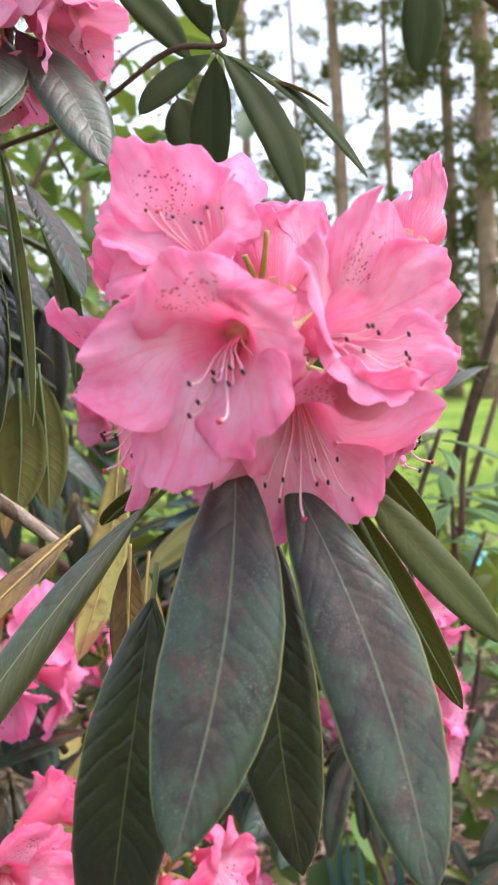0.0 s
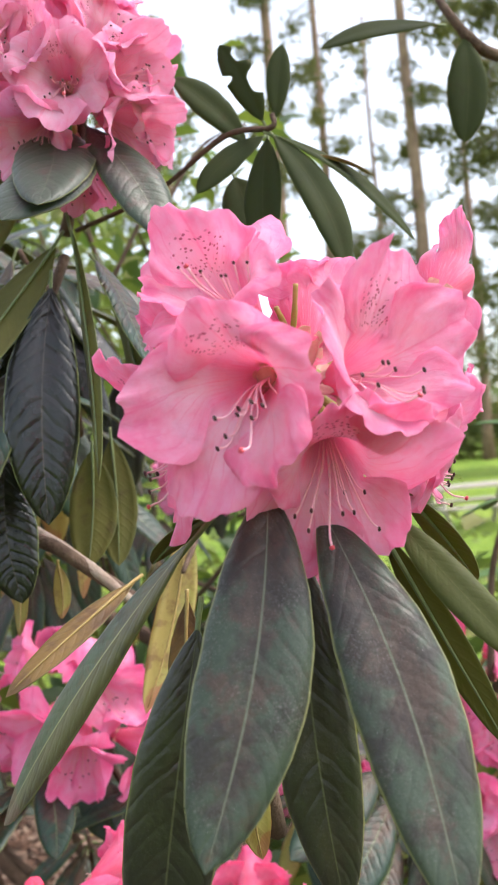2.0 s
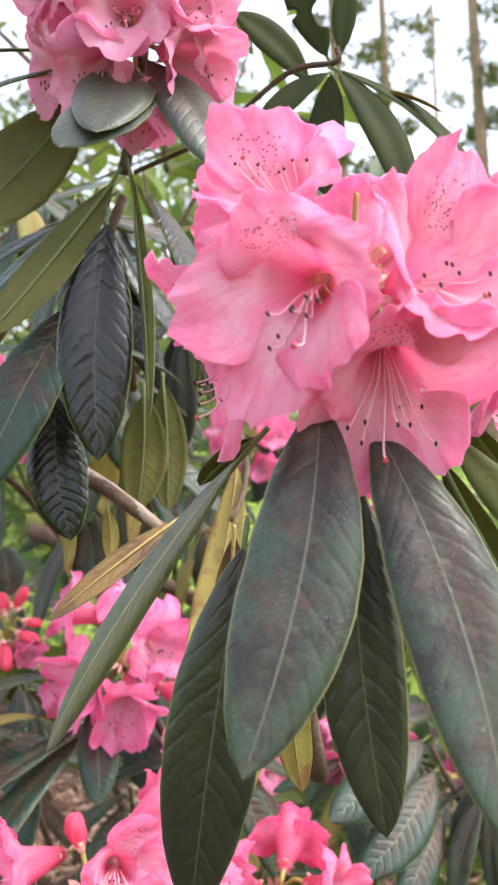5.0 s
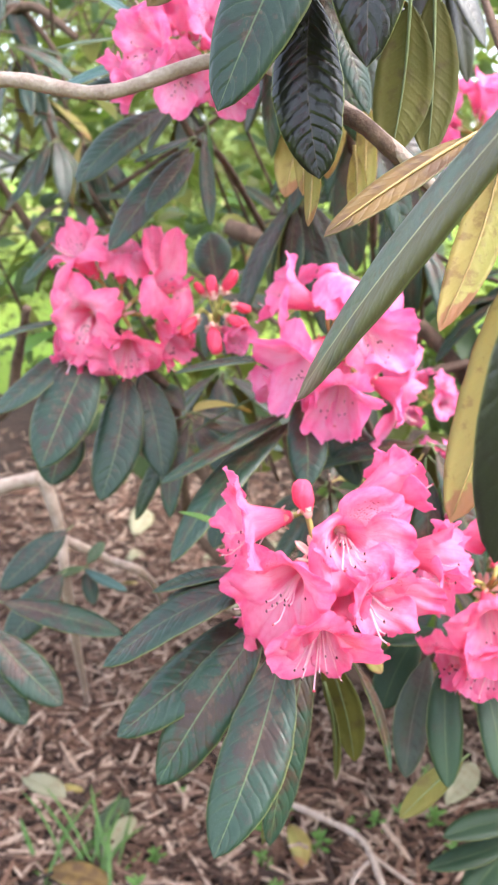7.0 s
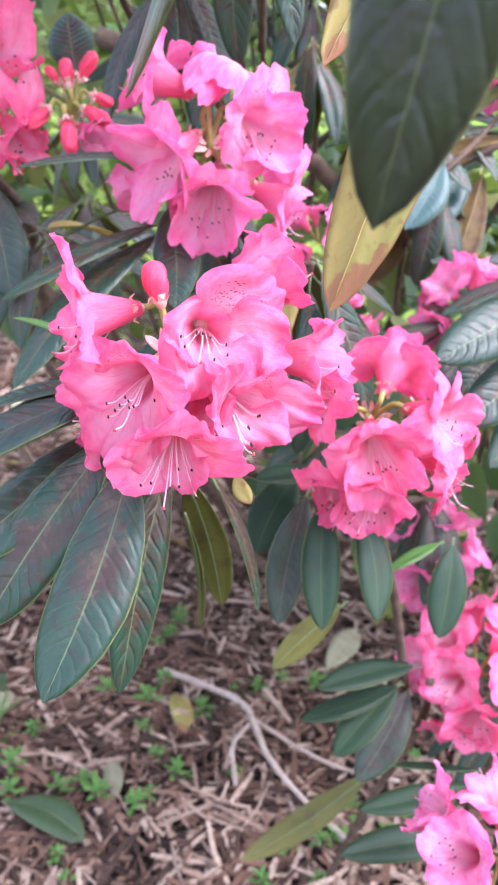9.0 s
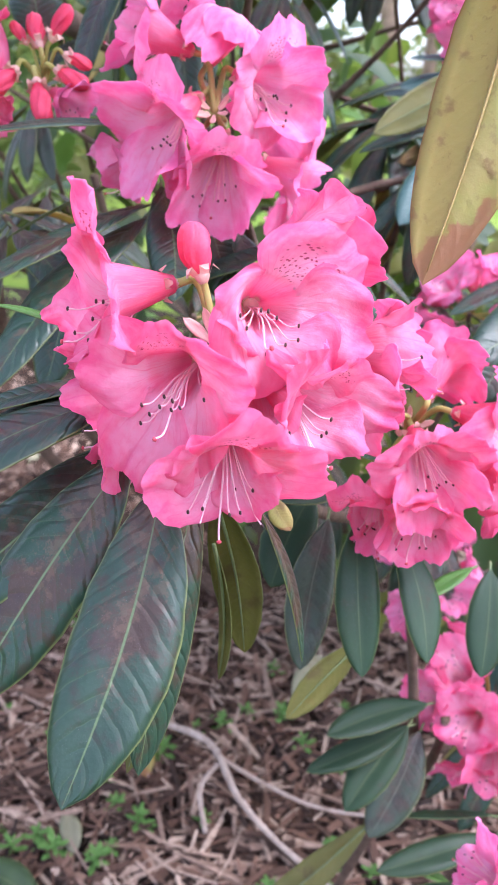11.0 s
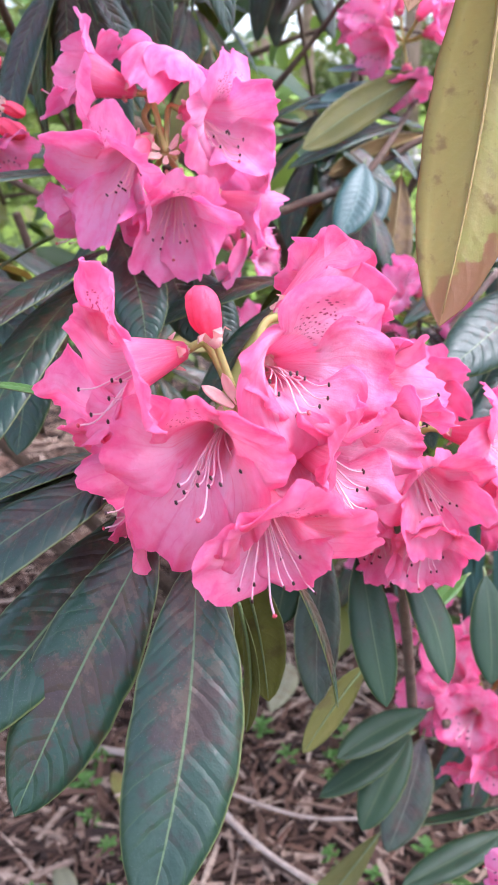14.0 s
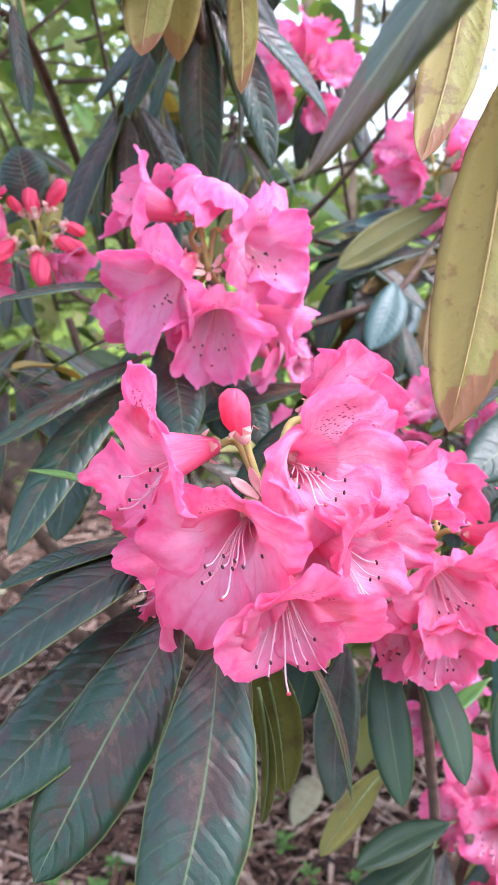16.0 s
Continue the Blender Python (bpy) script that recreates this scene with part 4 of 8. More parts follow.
stem(head_a, [(0.0057, 0.4187, 1.7101), (0.0039, 0.4114, 1.7168), (0.0018, 0.4071, 1.7224)], 0.0015, 0.0012, STALK, "bare_stalk")
bracts(head_a, (0.1790, -0.8691, 0.4611), 7, 7)
shoot_a = shoot((0.0089, 0.4032, 1.6636), "long dark worn leathery leaves drooping below a flower head")
leaf(shoot_a, (-0.0045, 0.3850, 1.6452), (-0.0275, 0.3226, 1.5175), (0.1769, -0.9497, 0.2583), 0.0440, "worn", 0.02, 0.12, 0)
leaf(shoot_a, (0.0154, 0.3950, 1.6341), (0.0585, 0.3336, 1.4968), (0.3167, -0.9164, 0.2448), 0.0425, "worn", 0.02, 0.12, 0)
leaf(shoot_a, (-0.0477, 0.4067, 1.6200), (-0.2050, 0.5150, 1.4430), (-0.2700, -0.7200, 0.6000), 0.0340, "grey", 0.03, 0.12, 0)
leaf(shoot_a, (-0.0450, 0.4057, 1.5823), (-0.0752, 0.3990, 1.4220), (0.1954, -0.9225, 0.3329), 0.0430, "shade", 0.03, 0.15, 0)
leaf(shoot_a, (-0.0342, 0.4530, 1.5162), (-0.0326, 0.4506, 1.4570), (-0.2878, 0.8985, -0.3314), 0.0187, "ochre", 0.03, 0.2, 0)
leaf(shoot_a, (0.0010, 0.4538, 1.5234), (0.0033, 0.4414, 1.4707), (0.5381, 0.8234, -0.1802), 0.0154, "ochre", 0.03, 0.2, 0)
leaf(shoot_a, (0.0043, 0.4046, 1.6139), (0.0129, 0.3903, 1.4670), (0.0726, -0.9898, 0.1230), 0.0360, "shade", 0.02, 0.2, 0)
leaf(shoot_a, (0.0447, 0.4085, 1.6279), (0.0960, 0.3800, 1.5660), (-0.1500, -0.7200, 0.6800), 0.0175, "olive", 0.04, 0.15, 0)
leaf(shoot_a, (0.0403, 0.4330, 1.6173), (0.0892, 0.4394, 1.5148), (0.2591, 0.9338, 0.2465), 0.0190, "olive", 0.04, 0.2, 0)
leaf(shoot_a, (0.0505, 0.4451, 1.6358), (0.0849, 0.4804, 1.5852), (0.4618, 0.5979, 0.6552), 0.0200, "olive", 0.04, 0.2, 0)
leaf(shoot_a, (-0.0412, 0.4196, 1.6311), (-0.0726, 0.4343, 1.6095), (-0.5985, 0.5660, 0.5670), 0.0156, "dark", 0.04, 0.2, 0)
stem(shoot_a, [(-0.0426, 0.5577, 1.4192), (-0.0438, 0.4889, 1.5555), (-0.0143, 0.4441, 1.6130), (0.0117, 0.3939, 1.6866)], 0.0060, 0.0045, TWIG, "stem")

# the head above, with its own leaves
round_head((-0.1760, 0.6530, 1.9420), (0.1500, -0.8600, 0.4800), 0.97, 18, 21, "pale pink flower head on a higher shoot", low=105, tone="backlit_rose")
shoot_t = shoot((-0.1677, 0.6467, 1.9109), "blue-green leathery leaves below a higher flower head")
leaf(shoot_t, (-0.1542, 0.6235, 1.9087), (-0.0920, 0.5866, 1.8083), (0.3639, -0.7246, 0.5852), 0.0446, "worn", 0.03, 0.15, 0)
leaf(shoot_t, (-0.1608, 0.6273, 1.8988), (-0.1829, 0.5310, 1.8178), (0.1784, -0.8480, 0.4991), 0.0563, "worn", 0.03, 0.1, 0)
leaf(shoot_t, (-0.2180, 0.6465, 1.9246), (-0.3017, 0.5760, 1.8700), (-0.0273, -0.4649, 0.8849), 0.0285, "dark", 0.05, 0.2, 0)
leaf(shoot_t, (-0.1958, 0.6536, 1.9281), (-0.1596, 0.5340, 1.8256), (0.2205, -0.6367, 0.7389), 0.0569, "worn", 0.03, 0.1, 0)
leaf(shoot_t, (-0.2572, 0.6565, 1.9484), (-0.3367, 0.6099, 1.9285), (0.1349, -0.3385, 0.9313), 0.0214, "young", 0.04, 0.2, 0)
stem(shoot_t, [(-0.1892, 0.6513, 1.8395), (-0.1805, 0.6558, 1.8771), (-0.1725, 0.6607, 1.9273), (-0.1691, 0.6634, 1.9609)], 0.0050, 0.0040, TWIG, "stem")

# the whorl of hanging leaves beside the large head
shoot_u = shoot((-0.1934, 0.6496, 1.8312), "whorl of dark and olive leaves hanging from a brown stem")
leaf(shoot_u, (-0.1884, 0.6124, 1.7902), (-0.1907, 0.5824, 1.6195), (0.3394, -0.9096, 0.2396), 0.0545, "plum_shade", 0.03, 0.2, 0)
leaf(shoot_u, (-0.2121, 0.6023, 1.7336), (-0.2695, 0.5518, 1.5988), (0.1022, -0.9222, 0.3731), 0.0543, "dark", 0.03, 0.2, 0)
leaf(shoot_u, (-0.1898, 0.6294, 1.8248), (-0.2551, 0.5509, 1.7051), (0.0510, 0.9870, -0.1524), 0.0409, "dark", 0.03, 0.25, 0)
leaf(shoot_u, (-0.2267, 0.6639, 1.9061), (-0.3106, 0.6117, 1.7993), (-0.0937, 0.9682, 0.2321), 0.0642, "dark", 0.04, 0.15, 0)
leaf(shoot_u, (-0.2056, 0.6452, 1.8190), (-0.3164, 0.5841, 1.6988), (-0.3200, -0.5896, 0.7416), 0.0373, "dark", 0.04, 0.2, 0)
leaf(shoot_u, (-0.2423, 0.6265, 1.6688), (-0.2304, 0.6144, 1.5604), (0.3394, -0.9096, 0.2396), 0.0459, "plum_shade", 0.03, 0.2, 0)
leaf(shoot_u, (-0.1761, 0.6341, 1.8345), (-0.1505, 0.5806, 1.6477), (0.6898, 0.7225, 0.0467), 0.0234, "dark", 0.03, 0.3, 0)
leaf(shoot_u, (-0.1674, 0.6570, 1.8178), (-0.1263, 0.6341, 1.7316), (0.8674, -0.2631, 0.4223), 0.0411, "dark", 0.05, 0.25, 0)
leaf(shoot_u, (-0.1699, 0.6770, 1.8151), (-0.1417, 0.6575, 1.6655), (0.6425, 0.7500, 0.1569), 0.0300, "dark", 0.05, 0.25, 0)
leaf(shoot_u, (-0.2813, 0.6391, 1.7448), (-0.3410, 0.5958, 1.6657), (-0.0462, 0.9554, 0.2918), 0.0343, "brown", 0.03, 0.2, 0)
leaf(shoot_u, (-0.2008, 0.7023, 1.6701), (-0.2054, 0.6857, 1.5741), (-0.1965, 0.9793, 0.0497), 0.0414, "dark", 0.03, 0.2, 0)
leaf(shoot_u, (-0.1884, 0.7171, 1.6795), (-0.1815, 0.6931, 1.5733), (-0.1965, 0.9793, 0.0497), 0.0347, "dark", 0.03, 0.2, 0)
leaf(shoot_u, (-0.2603, 0.6698, 1.8103), (-0.3101, 0.6313, 1.7675), (-0.0314, -0.5112, 0.8589), 0.0310, "dark", 0.03, 0.2, 0)
leaf(shoot_u, (-0.2733, 0.6821, 1.6516), (-0.2628, 0.6661, 1.5488), (-0.0558, 0.9563, -0.2869), 0.0196, "ochre", 0.03, 0.3, 0)
leaf(shoot_u, (-0.2544, 0.6563, 1.5921), (-0.2504, 0.6454, 1.5291), (-0.0558, 0.9563, -0.2869), 0.0126, "ochre", 0.03, 0.3, 0)
leaf(shoot_u, (-0.2322, 0.6861, 1.5783), (-0.2290, 0.6787, 1.5346), (-0.4092, 0.8944, -0.1805), 0.0148, "ochre", 0.03, 0.3, 0)
leaf(shoot_u, (-0.1247, 0.5568, 1.5804), (-0.1709, 0.4653, 1.5362), (-0.0309, 0.8180, -0.5743), 0.0188, "brown", -0.04, 0.2, 0)
stem(shoot_u, [(-0.1664, 0.6871, 1.5453), (-0.2141, 0.6580, 1.5920), (-0.2558, 0.6624, 1.6252), (-0.2332, 0.6628, 1.7421), (-0.2031, 0.6835, 1.8321)], 0.0060, 0.0040, TWIG, "stem")
shoot_yellow = shoot((-0.1215, 0.6612, 1.5917), "ageing yellow-ochre leaves hanging from a twig")
leaf(shoot_yellow, (-0.0820, 0.5300, 1.5721), (-0.0846, 0.5133, 1.4954), (-0.1003, 0.9794, -0.1755), 0.0221, "brown", 0.02, 0.25, 0)
leaf(shoot_yellow, (-0.1147, 0.7326, 1.5096), (-0.1405, 0.6480, 1.3245), (0.1768, 0.9377, -0.2992), 0.0560, "ochre", 0.02, 0.3, 0)
leaf(shoot_yellow, (-0.1412, 0.7704, 1.6044), (-0.1622, 0.6738, 1.4567), (-0.0642, 0.9813, -0.1813), 0.0340, "ochre", 0.03, 0.15, 0)
leaf(shoot_yellow, (-0.3603, 0.9232, 1.6375), (-0.3659, 0.8729, 1.5419), (-0.1626, 0.9696, -0.1831), 0.0385, "ochre", 0.03, 0.12, 0)
leaf(shoot_yellow, (-0.3066, 0.9323, 1.6380), (-0.2904, 0.8775, 1.5150), (0.2135, 0.9626, -0.1670), 0.0257, "ochre", 0.03, 0.2, 0)
stem(shoot_yellow, [(-0.2154, 0.9581, 1.7454), (-0.1497, 0.8284, 1.6266), (-0.1307, 0.7570, 1.5888), (-0.1339, 0.7168, 1.5617)], 0.0040, 0.0020, TWIG, "stem")

# grey bare branch through the shrub
bough = thing("bare_branch", (-0.3941, 0.6207, 1.6213), "bare grey-brown branch crossing the shrub", "branch")
stem(bough, [(-0.5171, 0.5885, 1.6300), (-0.4611, 0.6032, 1.6311), (-0.3940, 0.6205, 1.6204), (-0.3190, 0.6474, 1.6390), (-0.2673, 0.6572, 1.6254), (-0.2120, 0.6643, 1.5910), (-0.1634, 0.6668, 1.5482)], 0.0055, 0.0042, TWIG_PALE, "branch")
stem(bough, [(-0.7175, 1.4275, 1.4769), (-0.5414, 1.4384, 1.4091), (-0.3555, 1.4470, 1.3072), (-0.2390, 1.4708, 1.1607)], 0.0160, 0.0130, TWIG, "branch")

# the second large head, lower down
head_b = flower_head((-0.2300, 0.6170, 1.2900), "full head of deep pink flowers with one closed bud")
flower(head_b, (-0.2598, 0.6364, 1.3138), (-0.8001, -0.5923, -0.0945), (-0.2776, 0.2261, 0.9337), 1, 5, True, ((1.571, 0.641, 0.0658, 0.0480, 0.95), (-3.456, -4.303, 0.0333, 0.0440, 1.00), (-2.199, -3.076, 0.0892, 0.0500, 1.00), (-0.942, -2.282, 0.0342, 0.0520, 1.00), (0.314, -0.285, 0.0650, 0.0450, 0.90)), "coral")
flower(head_b, (-0.2400, 0.6231, 1.2828), (-0.1292, -0.9914, -0.0211), (-0.2910, 0.0175, 0.9566), 1, 0, True, ((1.571, 1.428, 0.0269, 0.0380, 1.05), (6.597, 6.037, 0.0399, 0.0360, 1.00), (5.341, 4.806, 0.0492, 0.0400, 1.05), (4.084, 3.975, 0.0609, 0.0400, 1.10), (2.827, 2.708, 0.0448, 0.0380, 1.05)), "coral")
flower(head_b, (-0.2225, 0.6439, 1.3055), (0.4991, -0.8271, 0.2585), (0.2341, 0.4160, 0.8787), 1, 2, True, ((1.571, 1.011, 0.0493, 0.0360, 1.20), (6.597, 6.457, 0.0525, 0.0380, 1.10), (5.341, 5.650, 0.0417, 0.0380, 1.10), (4.084, 4.740, 0.0429, 0.0380, 1.05), (2.827, 3.801, 0.0268, 0.0360, 0.95)), "coral")
flower(head_b, (-0.2161, 0.6586, 1.3258), (0.6153, 0.7374, 0.2786), (-0.7808, 0.5215, 0.3440), 1, 3, True, ((1.429, 1.571, 0.0311, 0.0351, 0.96), (2.686, 2.513, 0.0230, 0.0493, 1.23), (-2.341, -2.064, 0.0194, 0.0573, 1.17), (-1.084, -1.507, 0.0366, 0.0477, 1.06), (0.172, 0.341, 0.0270, 0.0536, 1.06)), "coral")
flower(head_b, (-0.2224, 0.6058, 1.2602), (0.3003, -0.8723, -0.3859), (0.2004, -0.3378, 0.9196), 1, 1, True, ((1.571, 1.029, 0.0406, 0.0400, 1.20), (6.597, 6.473, 0.0481, 0.0420, 1.05), (5.341, 5.703, 0.0232, 0.0500, 1.05), (4.084, 3.296, 0.0362, 0.0480, 1.05), (2.827, 2.626, 0.0293, 0.0400, 1.00)), "coral")
flower(head_b, (-0.2122, 0.6296, 1.2766), (0.8567, -0.4767, -0.1973), (0.2865, 0.1216, 0.9503), 1, 5, True, ((1.571, 1.097, 0.0299, 0.0450, 0.90), (6.597, 6.314, 0.0627, 0.0500, 0.80), (5.341, 5.723, 0.0368, 0.0500, 0.90), (4.084, 3.577, 0.0279, 0.0450, 0.95), (2.827, 2.330, 0.0420, 0.0400, 0.90)), "coral")
flower(head_b, (-0.1903, 0.6718, 1.2801), (0.9622, 0.2671, 0.0533), (-0.1859, 0.5008, 0.8454), 1, 3, True, ((1.730, 1.571, 0.0259, 0.0503, 1.06), (2.986, 2.857, 0.0058, 0.0619, 1.06), (-0.783, -1.593, 0.0252, 0.0657, 1.06), (-2.040, -1.701, 0.0297, 0.0436, 1.06), (0.473, 1.218, 0.0288, 0.0376, 1.06)), "coral")
flower(head_b, (-0.2556, 0.6408, 1.2609), (-0.8994, -0.3250, -0.2921), (-0.4104, 0.3984, 0.8203), 1, 1, True, ((1.314, 1.571, 0.0375, 0.0589, 0.96), (0.057, 0.342, 0.0153, 0.0570, 1.06), (-1.200, -1.382, 0.0485, 0.0446, 1.06), (-2.456, -2.121, 0.0302, 0.0582, 0.96), (2.570, 1.816, 0.0318, 0.0539, 0.96)), "coral")
flower(head_b, (-0.2183, 0.6396, 1.2708), (0.2413, -0.9687, 0.0582), (0.1044, 0.0856, 0.9909), 1, 5, False, ((1.571, 1.648, 0.0245, 0.0360, 1.10), (6.597, 6.555, 0.0242, 0.0360, 1.10), (5.341, 5.353, 0.0257, 0.0380, 1.10), (4.084, 4.307, 0.0230, 0.0360, 1.10), (2.827, 2.994, 0.0222, 0.0340, 1.00)), "coral")
flower_bud(head_b, (-0.2439, 0.6330, 1.3187), (-0.0105, 0.0070, 0.0253), 0.912)
bracts(head_b, (-0.1367, -0.6139, 0.7775), 9, 3)
shoot_b = shoot((-0.2295, 0.6517, 1.2220), "broad dark green quilted leaves drooping below a flower head")
leaf(shoot_b, (-0.2511, 0.6001, 1.2223), (-0.2563, 0.4915, 1.1142), (0.1463, -0.7237, 0.6744), 0.0518, "dark", 0.03, 0.12, 0)
leaf(shoot_b, (-0.2752, 0.6173, 1.2271), (-0.3326, 0.5395, 1.1104), (-0.0453, -0.7085, 0.7043), 0.0537, "dark", 0.03, 0.15, 0)
leaf(shoot_b, (-0.2927, 0.6620, 1.2170), (-0.3748, 0.5954, 1.1270), (-0.2215, -0.5783, 0.7852), 0.0377, "dark", 0.03, 0.25, 0)
leaf(shoot_b, (-0.2773, 0.6727, 1.2497), (-0.3759, 0.6338, 1.2164), (-0.1656, -0.2162, 0.9622), 0.0266, "dark", 0.05, 0.2, 0)
leaf(shoot_b, (-0.2855, 0.6699, 1.2331), (-0.3929, 0.6358, 1.1756), (-0.1766, -0.1750, 0.9686), 0.0241, "dark", 0.04, 0.2, 0)
leaf(shoot_b, (-0.2398, 0.6613, 1.1859), (-0.2270, 0.7139, 1.0368), (-0.0209, 0.8762, -0.4815), 0.0331, "dark", 0.03, 0.15, 0)
leaf(shoot_b, (-0.2375, 0.6655, 1.1443), (-0.2409, 0.6995, 1.0206), (0.5506, 0.7771, -0.3050), 0.0146, "dark", 0.03, 0.2, 0)
leaf(shoot_b, (-0.2101, 0.6540, 1.1852), (-0.1795, 0.6666, 1.0776), (0.7101, -0.1025, 0.6966), 0.0167, "dark", 0.04, 0.25, 0)
leaf(shoot_b, (-0.2470, 0.6476, 1.2025), (-0.2562, 0.5829, 1.0415), (0.6363, -0.5316, 0.5591), 0.0367, "dark", 0.03, 0.3, 0)
leaf(shoot_b, (-0.2627, 0.6460, 1.1822), (-0.2655, 0.5889, 1.0346), (0.1152, 0.9225, -0.3684), 0.0261, "dark", 0.03, 0.3, 0)
leaf(shoot_b, (-0.2140, 0.6977, 1.1729), (-0.1989, 0.6926, 1.1545), (0.1481, -0.7428, 0.6529), 0.0140, "ochre", 0.03, 0.2, 0)
leaf(shoot_b, (-0.2893, 0.6469, 1.2475), (-0.3871, 0.5535, 1.1946), (-0.0933, -0.2601, 0.9611), 0.0457, "dark", 0.05, 0.15, 0)
leaf(shoot_b, (-0.2914, 0.6500, 1.2178), (-0.3778, 0.5524, 1.1313), (-0.0757, -0.5347, 0.8416), 0.0537, "dark", 0.05, 0.2, 0)
leaf(shoot_b, (-0.3048, 0.6634, 1.2470), (-0.3858, 0.6276, 1.2243), (-0.1646, -0.0960, 0.9817), 0.0276, "dark", 0.05, 0.2, 0)
leaf(shoot_b, (-0.3299, 0.6833, 1.2654), (-0.3881, 0.6807, 1.2779), (0.0230, -0.1004, 0.9947), 0.0090, "young", 0.04, 0.2, 0)
stem(shoot_b, [(0.0321, 1.6409, 0.7247), (-0.1627, 1.1509, 0.9226), (-0.2393, 0.8087, 1.1205), (-0.2488, 0.6844, 1.2424), (-0.2283, 0.6386, 1.2824)], 0.0070, 0.0045, TWIG, "stem")

# the head behind it
head_c = flower_head((-0.3237, 0.9121, 1.3830), "pink flower head with dark leaves behind a larger one")
flower(head_c, (-0.3505, 0.9341, 1.4259), (-0.9282, -0.1321, 0.3478), (0.2955, 0.3063, 0.9049), 1.12, 5, True, ((1.637, 1.571, 0.0369, 0.0479, 1.32), (0.380, 0.403, 0.0096, 0.0552, 1.32), (2.893, 2.443, 0.0447, 0.0246, 1.32), (-0.876, -0.798, 0.0446, 0.0171, 1.19), (-2.133, -1.721, 0.0379, 0.0531, 1.32)))
flower(head_c, (-0.3367, 0.9164, 1.3941), (-0.4384, -0.7312, -0.5227), (-0.6420, -0.1523, 0.7515), 1.12, 0, True, ((1.086, 1.571, 0.0415, 0.0157, 1.32), (-0.171, -0.515, 0.0362, 0.0315, 1.32), (-1.427, -1.686, 0.0436, 0.0571, 1.32), (-2.684, -2.041, 0.0292, 0.0855, 1.32), (2.343, 1.852, 0.0476, 0.0577, 1.32)))
flower(head_c, (-0.3140, 0.9361, 1.4123), (0.8460, -0.4908, -0.2082), (0.3223, 0.1599, 0.9330), 1.12, 2, True, ((1.993, 1.571, 0.0469, 0.0286, 1.45), (0.736, 1.002, 0.0331, 0.0616, 1.32), (-0.521, -0.747, 0.0279, 0.0665, 1.32), (-1.777, -1.698, 0.0421, 0.0431, 1.32), (-3.034, -2.738, 0.0358, 0.0297, 1.19)))
flower(head_c, (-0.3186, 0.9223, 1.3682), (0.1556, -0.6980, -0.6990), (0.3056, -0.6389, 0.7060), 1.12, 1, True, ((1.534, 1.571, 0.0381, 0.0318, 1.39), (0.277, 0.021, 0.0425, 0.0435, 1.32), (-0.979, -0.849, 0.0252, 0.0740, 1.32), (-2.236, -2.382, 0.0349, 0.0728, 1.32), (2.790, 3.025, 0.0341, 0.0494, 1.32)))
flower(head_c, (-0.2947, 0.9413, 1.3474), (0.9487, 0.0669, -0.3090), (0.2671, 0.3535, 0.8965), 1.12, 3, True, ((1.586, 1.571, 0.0481, 0.0307, 1.32), (2.842, 2.773, 0.0196, 0.0460, 1.32), (-0.928, -1.496, 0.0608, 0.0292, 1.32), (-2.184, -2.073, 0.0348, 0.0412, 1.32), (0.329, 0.866, 0.0471, 0.0044, 1.19)))
flower(head_c, (-0.3429, 0.9543, 1.4186), (0.3385, 0.4112, 0.8464), (-0.4117, 0.8735, -0.2597), 1.12, 3, False, ((1.566, 1.571, 0.0282, 0.0385, 1.32), (2.823, 2.232, 0.0401, 0.0246, 1.32), (-0.947, -1.241, 0.0481, 0.0012, 1.19), (0.309, 0.879, 0.0369, 0.0388, 1.32), (-2.204, -1.897, 0.0452, -0.0121, 1.06)))
flower(head_c, (-0.3636, 0.9310, 1.3516), (-0.9306, -0.2376, -0.2785), (-0.1804, -0.3642, 0.9137), 1.12, 3, True, ((1.591, 1.571, 0.0140, 0.0614, 0.92), (0.335, -0.018, 0.0222, 0.0525, 1.19), (-0.922, -0.116, 0.0374, 0.0342, 1.19), (2.848, 2.979, 0.0307, 0.0414, 1.32), (-2.179, -2.686, 0.0324, 0.0343, 1.32)))
bracts(head_c, (0.0347, -0.7893, 0.6131), 7, 5)
shoot_c = shoot((-0.3308, 0.9431, 1.3311), "dark leaves spread below a pink flower head")
leaf(shoot_c, (-0.3671, 0.9139, 1.3242), (-0.3331, 0.8542, 1.2461), (0.1826, -0.8191, 0.5438), 0.0453, "dark", 0.03, 0.15, 0)
leaf(shoot_c, (-0.3866, 0.9238, 1.3688), (-0.4852, 0.8416, 1.3605), (0.0289, -0.2197, 0.9751), 0.0226, "dark", 0.04, 0.2, 0)
leaf(shoot_c, (-0.3784, 0.9078, 1.3099), (-0.4757, 0.7900, 1.2520), (-0.1433, -0.3744, 0.9161), 0.0347, "dark", 0.05, 0.2, 0)
leaf(shoot_c, (-0.3755, 0.9055, 1.3005), (-0.4341, 0.7368, 1.1916), (-0.1987, -0.6771, 0.7086), 0.0494, "dark", 0.03, 0.2, 0)
leaf(shoot_c, (-0.4167, 0.9474, 1.3225), (-0.5018, 0.8969, 1.2714), (-0.2487, 0.1285, 0.9600), 0.0179, "dark", 0.03, 0.2, 0)
leaf(shoot_c, (-0.4546, 0.9247, 1.2674), (-0.4471, 0.8501, 1.1536), (0.0473, -0.8868, 0.4598), 0.0505, "dark", 0.03, 0.2, 0)
leaf(shoot_c, (-0.3123, 0.9547, 1.2885), (-0.2749, 0.9210, 1.2248), (0.4404, -0.7707, 0.4605), 0.0307, "dark", 0.03, 0.2, 0)
